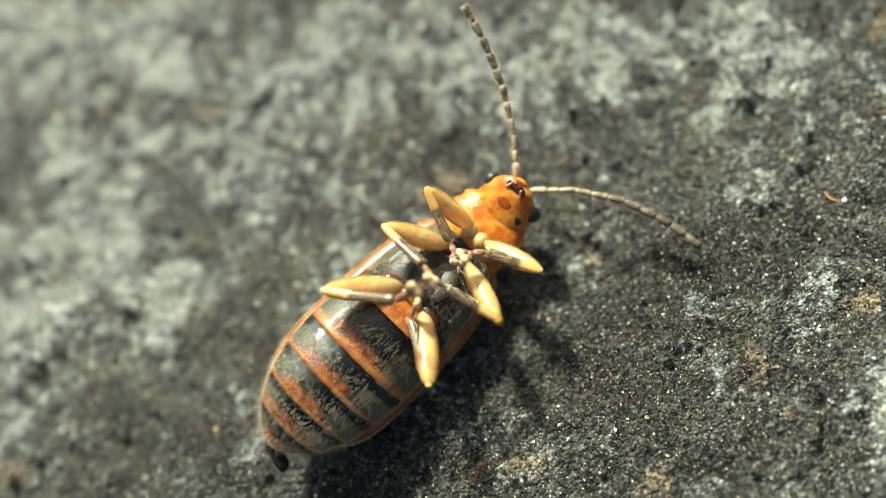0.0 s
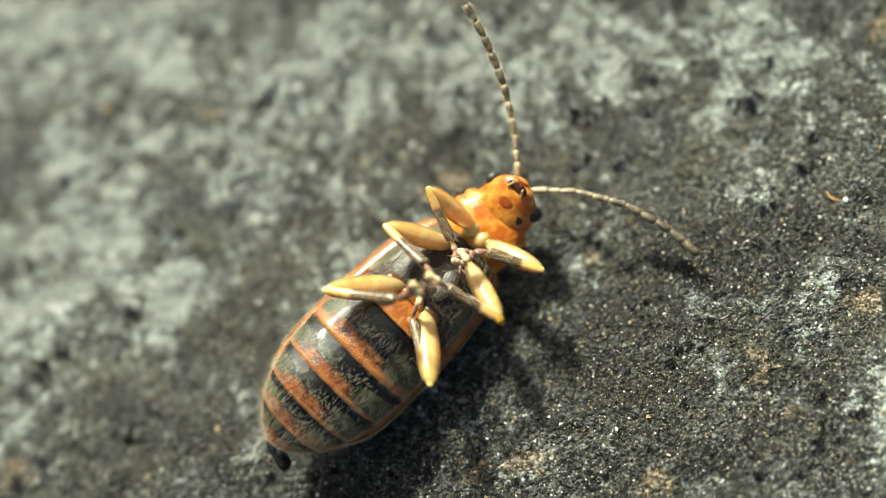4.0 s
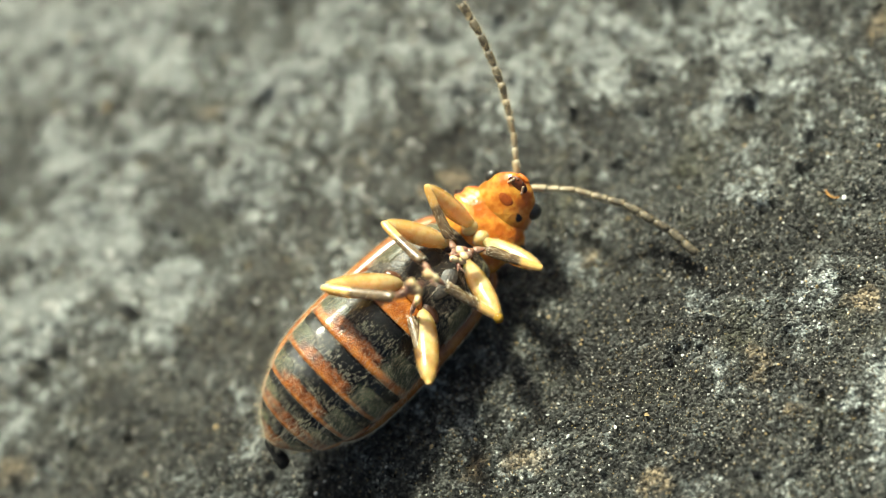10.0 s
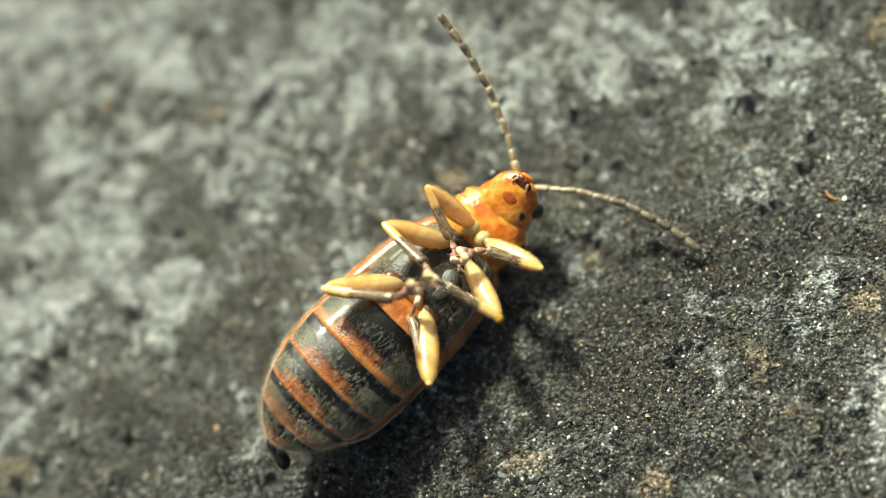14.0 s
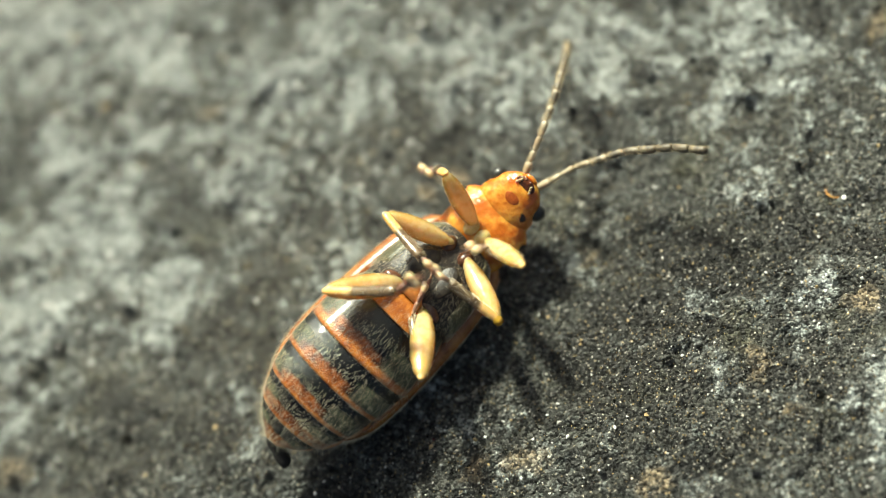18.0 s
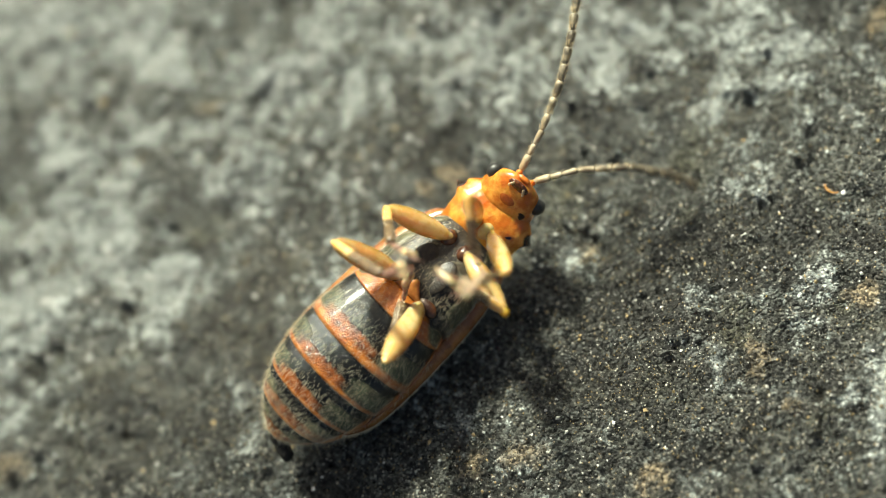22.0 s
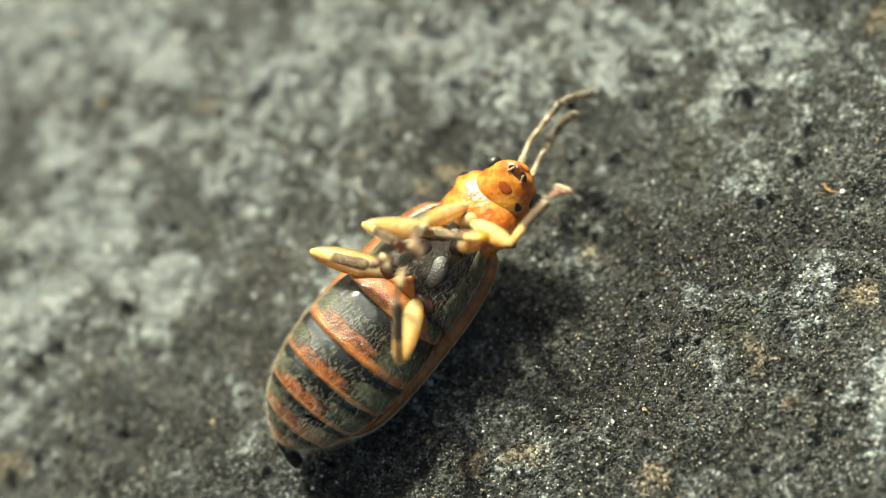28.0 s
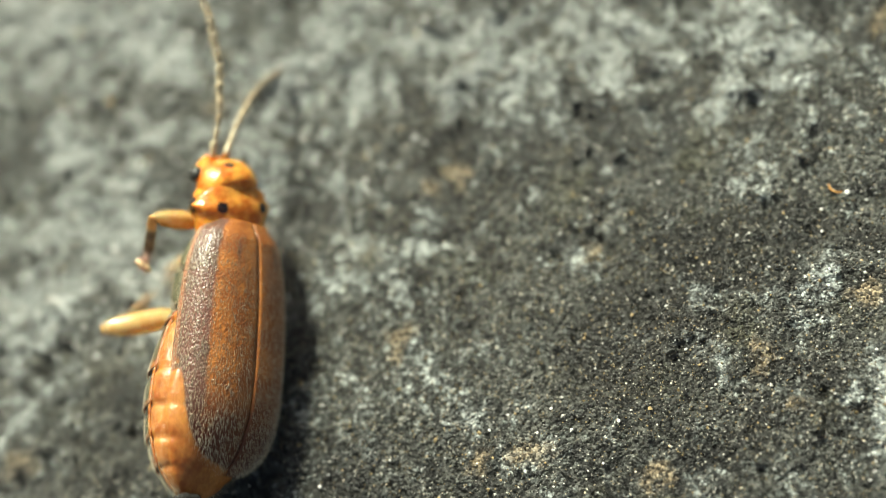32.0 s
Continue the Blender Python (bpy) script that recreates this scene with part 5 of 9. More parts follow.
    rows = [
        (0, mm(1.239, -0.026, -0.017, -0, -160.3, -33.4)), (17, mm(1.239, -0.026, -0.017, -0, -160.3, -33.4)),
        (17.9, mm(1.244, -0.015, -0.018, -5, -159.2, -19.1)), (17.93, mm(1.245, -0.009, 0.021, -4.6, 155.2, -10.9)),
        (18, mm(1.217, 0.003, 0.047, 12.7, 110.9, 10.9)), (18.1, mm(1.221, -0.038, 0.025, -47.8, 149.8, -60.7)),
        (18.5, mm(1.217, -0.042, 0.021, 128.8, 25.1, 112)), (18.9, mm(1.208, -0.041, 0.027, 123.3, 33.3, 100.9)),
        (19, mm(1.23, -0.04, 0.006, 132.7, 6.4, 127.2)), (19.1, mm(1.245, -0.008, -0.02, -54.3, -156.2, -10.3)),
        (19.9, mm(1.245, 0.002, 0.021, -54.1, 154.9, 2.6)), (20, mm(1.221, -0.002, 0.046, -60.4, 114.4, -5.6)),
        (20.1, mm(1.193, -0.004, 0.049, -20.7, 80.5, 32.7)), (20.5, mm(1.217, -0.032, 0.034, 60.9, 43.1, 118.4)),
        (20.9, mm(1.231, -0.039, -0.003, 64.5, -3, 127.9)), (21, mm(1.233, -0.027, -0.026, 60.6, -30.9, 140.6)),
        (21.1, mm(1.231, 0.001, -0.039, 32.4, -52.1, -178.5)), (21.9, mm(1.227, -0.041, -0.009, 66.7, -10.1, 123.2)),
        (22, mm(1.23, -0.015, -0.037, 50.9, -47.6, 153.6)), (22.07, mm(1.238, 0.019, -0.025, 15.5, -30.6, -153.2)), (22.1, mm(1.225, 0.043, 0, 6.4, 0, -120.6)),
        (22.5, mm(1.228, 0.011, -0.04, 26.2, -52.6, -159.5)), (22.9, mm(1.201, -0.033, -0.038, 119.9, -48.6, 92.4)),
        (23, mm(1.213, -0.039, -0.029, 109.2, -35.2, 108.3)), (23.1, mm(1.201, -0.042, -0.027, 118.4, -32, 91.7)),
        (23.5, mm(1.193, -0.032, -0.038, 127.7, -48.6, 77.6)), (23.9, mm(1.185, -0.018, -0.044, 149.4, -61.9, 51.5)),
        (24, mm(1.181, -0.04, -0.023, 139.9, -27.9, 64.4)), (24.1, mm(1.173, -0.039, -0.017, 143.6, -19.7, 55.2)),
        (25, mm(1.214, -0.039, -0.027, 117.3, -33.2, 110.1)), (25.5, mm(1.187, -0.041, -0.025, 137.5, -29.7, 72.4)),
        (27.5, mm(1.191, -0.029, -0.04, 137.8, -52.6, 72)), (27.9, mm(1.182, -0.026, -0.039, 151, -50.6, 55.2)),
        (28, mm(1.155, -0.013, -0.018, 175.5, -21, 15.8)), (28.1, mm(1.188, -0.016, -0.046, 147.9, -66.1, 52.2)),
        (28.3, mm(1.192, -0.037, -0.033, 126.1, -40.8, 78.5)), (28.5, mm(1.166, -0.033, -0.016, 143.9, -19.2, 44.4)),
        (28.6, mm(1.164, -0.033, -0.011, 144.2, -12.9, 43.2)), (29, mm(1.171, -0.041, 0.002, 143.1, 2.3, 54.8)),
        (29.4, mm(1.173, -0.041, -0.008, 143, -9.6, 56.7)), (29.5, mm(1.193, -0.043, -0.024, 134.7, -29.3, 80.9)),
        (29.6, mm(1.215, -0.033, -0.034, -65.5, -137.1, -65.6)), (29.8, mm(1.211, -0.033, -0.036, -62, -134.2, -70.8)),
        (29.9, mm(1.216, -0.03, -0.037, -68, -132.7, -62.5)), (30, mm(1.175, -0.013, -0.041, -170.6, -55.7, 26.3)),
        (30.1, mm(1.172, 0.012, -0.04, -129.7, -52.4, -23)), (30.2, mm(1.167, 0.012, -0.036, -132.5, -45.3, -19.4)),
        (30.5, mm(1.154, 0.003, -0.02, -141.5, -23.8, -3.9)), (30.8, mm(1.154, -0.018, -0.01, -149.2, -11.2, 21.4)),
        (30.9, mm(1.156, -0.023, -0.006, -150.3, -7.3, 27.9)), (31, mm(1.157, -0.017, -0.018, -148.8, -21.7, 22.1)),
        (31.1, mm(1.151, -0.01, 0.006, -147.4, 6.8, 11.7)), (31.2, mm(1.151, -0.008, 0.002, -147.6, 1.9, 9.3)),
        (31.3, mm(1.151, -0.007, 0.002, -147.6, 2.1, 8.5)), (31.4, mm(1.151, -0.009, -0.005, -147.7, -5.9, 10.3)),
        (31.6, mm(1.154, -0.012, -0.016, -148.5, -18.5, 14.2)), (31.7, mm(1.156, -0.023, -0.008, -151.7, -9.4, 27.2)),
        (31.73, mm(1.151, 0.002, -0.011, -145.9, -12.8, -2.3)), (31.8, mm(1.159, 0.026, -0.011, -139.1, -12.9, -32.1)),
        (31.9, mm(1.162, 0.03, -0.014, -137.5, -15.7, -38.5)), (31.967, mm(1.165, 0.032, -0.015, -136.4, -17.8, -42.5)),
        (32, mm(1.166, 0.034, -0.015, -135.6, -18, -44.8)),
    ]
    walk(leg["tibia"], rows)
    walk(leg["hair"], rows)
    rows = [
        (0, mm(0.405, 0.511, 0.32, -0, -128, -66)), (17, mm(0.405, 0.511, 0.32, -0, -128, -66)), (17.9, mm(0.316, 0.312, 0.337, -55.6, -126, 0.8)),
        (17.93, mm(0.29, 0.167, -0.456, 36.6, -107.9, -97.2)), (18, mm(0.824, -0.083, -0.971, -102.5, -37.5, 35.7)),
        (18.1, mm(0.781, 0.762, -0.54, -24.9, -118.5, -28.3)), (18.5, mm(0.864, 0.832, -0.448, 5.8, -149.6, -68.8)),
        (18.9, mm(1.033, 0.808, -0.555, -167.4, 9.2, 77.3)), (19, mm(0.576, 0.783, -0.127, -165.7, -24.2, 64.8)),
        (19.1, mm(0.27, 0.151, 0.389, -158.4, -49.1, 53.1)), (19.9, mm(0.264, -0.065, -0.446, -163.2, -25.4, 60.7)),
        (20, mm(0.766, 0.016, -0.937, -163.2, -16.1, 60.8)), (20.1, mm(1.33, 0.065, -0.995, -163, 21.2, 65.6)),
        (20.5, mm(0.834, 0.627, -0.702, -162.8, -9.8, 68)), (20.9, mm(0.567, 0.782, 0.034, 15.9, -139.2, -109)),
        (21, mm(0.53, 0.535, 0.503, -7.7, -134.3, -75.1)), (21.1, mm(0.577, -0.019, 0.775, -37.4, -98.1, -43.7)),
        (21.9, mm(0.638, 0.828, 0.155, -130.4, -52.9, 46.6)), (22, mm(0.587, 0.302, 0.724, -36.7, -98.8, -44.2)),
        (22.07, mm(0.417, -0.375, 0.497, 14.7, -47.4, -92.9)), (22.1, mm(0.679, -0.848, -0, 11.8, 1, -86.3)),
        (22.5, mm(0.633, -0.199, 0.831, -4.6, 43.2, -125.8)), (22.9, mm(1.189, 0.664, 0.789, 108.8, 129.8, -29.9)),
        (23, mm(0.963, 0.775, 0.593, -73.8, 10, 145.4)), (23.1, mm(1.191, 0.84, 0.534, -73.1, -13.1, 123.7)), (23.5, mm(1.347, 0.639, 0.742, -57, -50.3, 95)),
        (23.9, mm(1.485, 0.373, 0.873, 14.8, -61.9, 13.1)), (24, mm(1.578, 0.804, 0.451, -5.2, -60.2, 35.8)),
        (24.1, mm(1.727, 0.767, 0.337, -12.4, -13.4, 46.9)), (25, mm(0.892, 0.785, 0.539, -12.3, -42.3, 46.6)),
        (25.5, mm(1.45, 0.821, 0.498, -16.1, -12.1, 54.7)), (27.5, mm(1.387, 0.576, 0.784, -25.6, -60.5, 69.3)),
        (27.9, mm(1.567, 0.512, 0.766, -35.9, -49, 81.8)), (28, mm(2.094, 0.242, 0.354, -7.7, -21.2, 35.9)), (28.1, mm(1.451, 0.311, 0.907, -39.1, -59, 80.7)),
        (28.3, mm(1.339, 0.741, 0.646, -10.6, -43.1, 44.8)), (28.5, mm(1.86, 0.665, 0.329, 3.6, -13.2, 16.2)), (28.6, mm(1.897, 0.67, 0.224, 3, -5.7, 20.2)),
        (29, mm(1.767, 0.811, -0.038, 2.8, 4.9, 47.3)), (29.4, mm(1.722, 0.837, 0.174, -1.4, 6.4, 6.9)), (29.5, mm(1.322, 0.898, 0.486, 9.1, -26.3, -47)),
        (29.6, mm(0.904, 0.703, 0.678, 47.9, -32.1, -118.6)), (29.8, mm(0.97, 0.7, 0.722, 39.3, -17.4, -98.3)),
        (29.9, mm(0.879, 0.643, 0.744, 36.8, -10.9, -88.3)), (30, mm(1.715, 0.281, 0.857, 36.8, 30.2, -88.7)),
        (30.1, mm(1.77, -0.218, 0.792, 36.6, -33.4, -84.5)), (30.2, mm(1.87, -0.212, 0.712, 32.5, -27.3, -76.3)),
        (30.5, mm(2.116, -0.037, 0.416, 29.6, 8.8, -59.4)), (30.8, mm(2.123, 0.385, 0.219, 26.5, 45.8, -65.9)),
        (30.9, mm(2.089, 0.49, 0.153, 22.4, 55.1, -71.2)), (31, mm(2.058, 0.345, 0.396, 105.1, 39, 28.8)), (31.1, mm(2.163, 0.201, -0.112, 95, 15, 7.1)),
        (31.2, mm(2.176, 0.162, -0.029, 94.2, 7.9, 3.2)), (31.3, mm(2.178, 0.149, -0.037, 94.2, 0.5, 3)), (31.4, mm(2.169, 0.18, 0.1, 94.1, -8.6, 3.9)),
        (31.6, mm(2.111, 0.234, 0.311, 93, -26.2, 7.7)), (31.7, mm(2.071, 0.445, 0.156, 84.1, -19.5, 30.2)),
        (31.73, mm(2.168, -0.038, 0.212, 98.5, -28.4, -4.3)), (31.8, mm(2.022, -0.511, 0.215, 116.5, -27.8, -41.4)),
        (31.9, mm(1.952, -0.591, 0.262, 121.1, -29.7, -50.9)), (31.967, mm(1.901, -0.635, 0.297, 123.5, -29.8, -55.9)),
        (32, mm(1.875, -0.661, 0.3, 125.5, -30.3, -59.8)),
    ]
    walk(leg["tarsus"], rows)
    walk(leg["claw"], rows)
    leg = LEGS["fore", "L"]
    walk(leg["femur"], [
        (0, mm(2.061, 0.195, -0.484, -0, 151, -102)), (17, mm(2.061, 0.195, -0.484, -0, 151, -102)), (17.9, mm(2.062, 0.218, -0.473, -0, 131.6, -81.8)),
        (18, mm(2.061, 0.219, -0.473, -0, 131.9, -87.9)), (18.1, mm(2.063, 0.223, -0.471, 0, 132.6, -93.6)), (18.5, mm(2.071, 0.237, -0.463, -0, 128.6, -77.3)),
        (18.9, mm(2.079, 0.251, -0.454, -0, 126.6, -57.7)), (18.93, mm(2.08, 0.253, -0.453, 0.2, 129.8, -52.2)), (19, mm(2.081, 0.255, -0.452, -0, 133, -47)),
        (19.1, mm(2.084, 0.255, -0.452, -0, 141.8, -38.8)), (19.9, mm(2.106, 0.257, -0.446, -0, 146, -63.8)), (20, mm(2.109, 0.257, -0.445, -0, 145.3, -72.5)),
        (20.1, mm(2.109, 0.255, -0.446, -0, 146.8, -81.3)), (20.9, mm(2.108, 0.235, -0.457, -0, 127.6, -78.7)), (21, mm(2.107, 0.232, -0.458, -0, 128.5, -87.4)),
        (21.1, mm(2.107, 0.234, -0.457, 0, 129.9, -96.3)), (21.9, mm(2.108, 0.246, -0.451, -0, 131.4, -82.2)), (22, mm(2.107, 0.247, -0.45, 0, 137.4, -68)),
        (22.1, mm(2.108, 0.25, -0.449, -0, 147.2, -56.9)), (22.9, mm(2.116, 0.266, -0.438, -0, 122.3, -86.3)), (23, mm(2.118, 0.268, -0.437, -0, 136.2, -78.7)),
        (23.1, mm(2.117, 0.267, -0.437, -0, 154.7, -74.4)), (24, mm(2.114, 0.262, -0.441, -0, 130, -84.8)), (24.9, mm(2.102, 0.258, -0.446, -0, 145.6, -102.1)),
        (25, mm(2.101, 0.258, -0.446, -0, 143.8, -95.8)), (25.1, mm(2.097, 0.254, -0.449, -0, 143, -89.8)), (25.5, mm(2.083, 0.236, -0.461, -0, 129, -101.6)),
        (26.5, mm(2.057, 0.185, -0.483, 0.3, 126.1, -108.6)), (27.5, mm(2.031, 0.134, -0.504, -0, 123.1, -116.2)),
        (27.9, mm(2.025, 0.111, -0.51, -0, 137.4, -96.6)), (28, mm(2.024, 0.105, -0.511, -0, 136.4, -95.6)), (28.1, mm(1.993, 0.191, -0.488, -0, 137.8, -112)),
        (28.3, mm(1.935, 0.341, -0.399, -0, 130.6, -85.2)), (28.5, mm(1.892, 0.451, -0.261, -0, 106.6, -37)), (28.6, mm(1.911, 0.444, -0.278, 0, 108.1, -13.5)),
        (29, mm(1.984, 0.403, -0.344, -0, 130, 26.2)), (29.4, mm(2.017, 0.292, -0.438, 0, 142.3, 15.4)), (29.6, mm(2.006, 0.235, -0.47, -0, 156.9, -61)),
        (29.8, mm(1.979, 0.184, -0.49, -0, 162.8, -57.5)), (29.9, mm(1.96, 0.163, -0.497, -0, 164.9, -55.4)), (30, mm(1.939, 0.144, -0.5, -0, 156.2, -58.2)),
        (30.2, mm(1.921, 0.141, -0.498, -0, 168.6, -54.5)), (30.5, mm(1.893, 0.135, -0.495, -0, 170.9, -56.8)),
        (30.8, mm(1.867, 0.126, -0.491, -0, 174.8, -59.8)), (31, mm(1.85, 0.118, -0.488, 0, 157.8, -60.3)), (31.2, mm(1.918, 0.106, -0.505, -0, 171.8, -65.5)),
        (31.3, mm(1.953, 0.106, -0.51, -0, 171.4, -68.6)), (31.4, mm(1.987, 0.11, -0.511, -0, 167.8, -70.5)), (31.6, mm(2.053, 0.131, -0.503, -0, 161.6, -74.5)),
        (31.7, mm(2.083, 0.148, -0.494, -0, 162.1, -77)), (31.8, mm(2.11, 0.168, -0.483, -0, 163.9, -82.8)), (31.9, mm(2.134, 0.191, -0.468, -0, 166.4, -84.2)),
        (31.967, mm(2.147, 0.207, -0.458, -0, 177.9, -82.8)), (32, mm(2.154, 0.218, -0.451, -0, 178.4, -80.3)),
    ])
    rows = [
        (0, mm(1.243, 0.012, -0.022, -0, -154, 15.4)), (17, mm(1.243, 0.012, -0.022, -0, -154, 15.4)), (17.9, mm(1.247, 0.017, -0.002, -1.1, -177.6, 19.7)),
        (18, mm(1.25, 0.005, -0.001, -0.7, -179, 5.9)), (18.1, mm(1.25, -0.006, 0.001, -0.7, 178.4, -6.8)), (18.5, mm(1.238, -0.006, -0.032, 0.2, -139.7, -9.3)),
        (18.9, mm(1.249, -0.01, -0.001, 0.9, -178.5, -11.3)), (18.93, mm(1.221, 0.001, -0.046, -9.1, -114.4, 4)),
        (19, mm(1.168, 0.011, -0.037, 18.2, -48, -19.3)), (19.1, mm(1.166, 0.021, -0.03, 27.2, -37.4, -32.5)),
        (19.9, mm(1.195, 0.045, -0.021, 55.3, -24.7, -83.8)), (20, mm(1.189, 0.032, -0.037, 47, -47.6, -70.1)),
        (20.1, mm(1.186, 0.018, -0.045, 32.1, -63.3, -52.2)), (20.9, mm(1.194, 0.044, -0.023, 54.4, -27.9, -81.7)),
        (21, mm(1.195, 0.037, -0.033, 54.9, -40.9, -82.6)), (21.1, mm(1.187, 0.025, -0.041, 39.6, -55.5, -62.3)),
        (21.9, mm(1.17, 0.005, -0.039, -3.6, -51.8, -10)), (22, mm(1.169, 0.024, -0.031, 16, -37.9, -37.4)), (22.1, mm(1.17, 0.038, -0.012, 22.5, -13.9, -51.9)),
        (22.9, mm(1.157, 0.021, -0.016, 15.1, -18.8, -25.8)), (23, mm(1.158, 0.027, 0.001, 16, 1.3, -32.1)), (23.1, mm(1.155, 0.022, -0.001, 16.1, -0.6, -26.6)),
        (24, mm(1.198, 0.033, -0.038, 45.4, -48.6, -86.3)), (24.9, mm(1.204, 0.019, -0.046, 58.7, -66.7, -101.8)),
        (25, mm(1.209, 0.03, -0.039, 63, -50.5, -106.8)), (25.1, mm(1.21, 0.039, -0.03, 61.8, -37.1, -105)), (25.5, mm(1.186, 0.033, -0.035, 37, -44.2, -67.8)),
        (26.5, mm(1.154, 0.018, -0.008, 14.3, -9, -21.5)), (27.5, mm(1.159, -0.011, 0.026, 22, 30.7, 15.5)), (27.9, mm(1.17, -0.032, -0.023, 22.8, -28, 46.5)),
        (28, mm(1.192, -0.049, 0, 14, 0.2, 81.1)), (28.1, mm(1.201, -0.045, 0.023, 16.3, 26.8, 90.8)), (28.3, mm(1.156, -0.017, 0.016, -13.9, 18.9, 21.3)),
        (28.5, mm(1.15, 0.002, 0.007, -19.4, 7.5, -2.4)), (28.6, mm(1.15, -0, 0.005, -19.1, 5.9, 0.1)), (29, mm(1.15, -0, -0.005, -19.1, -5.6, 0.3)),
        (29.4, mm(1.154, 0.012, -0.017, -15.8, -20, -14.3)), (29.6, mm(1.178, 0.028, -0.035, 5.8, -44.6, -52.8)),
        (29.8, mm(1.191, 0.034, -0.036, 22.1, -45.6, -75.6)), (29.9, mm(1.202, 0.036, -0.035, 34.4, -44.2, -93.1)),
        (30, mm(1.219, 0.032, -0.033, 53.9, -41.9, -121.3)), (30.2, mm(1.211, 0.038, -0.031, 44, -38.1, -106)),
        (30.5, mm(1.212, 0.038, -0.03, 45.1, -36.6, -107.7)), (30.8, mm(1.213, 0.039, -0.029, 45.3, -35.6, -108.2)),
        (31, mm(1.206, 0.035, -0.035, 39.6, -44.9, -99.4)), (31.2, mm(1.212, 0.037, -0.032, 45.4, -39.8, -108)),
        (31.3, mm(1.206, 0.037, -0.034, 39.3, -42.4, -98.7)), (31.4, mm(1.206, 0.035, -0.035, 40.6, -45.1, -100.5)),
        (31.6, mm(1.204, 0.032, -0.038, 37.4, -50.3, -96.3)), (31.7, mm(1.19, 0.036, -0.033, 22.3, -41, -75.2)),
        (31.8, mm(1.219, 0.021, -0.041, 66, -55.1, -131.6)), (31.9, mm(1.219, 0.02, -0.042, 67.8, -56.6, -133.7)),
        (31.967, mm(1.225, 0.02, -0.039, 74, -50.7, -141.4)), (32, mm(1.223, 0.026, -0.036, 66, -45.9, -130.7)),
    ]
    walk(leg["tibia"], rows)
    walk(leg["hair"], rows)
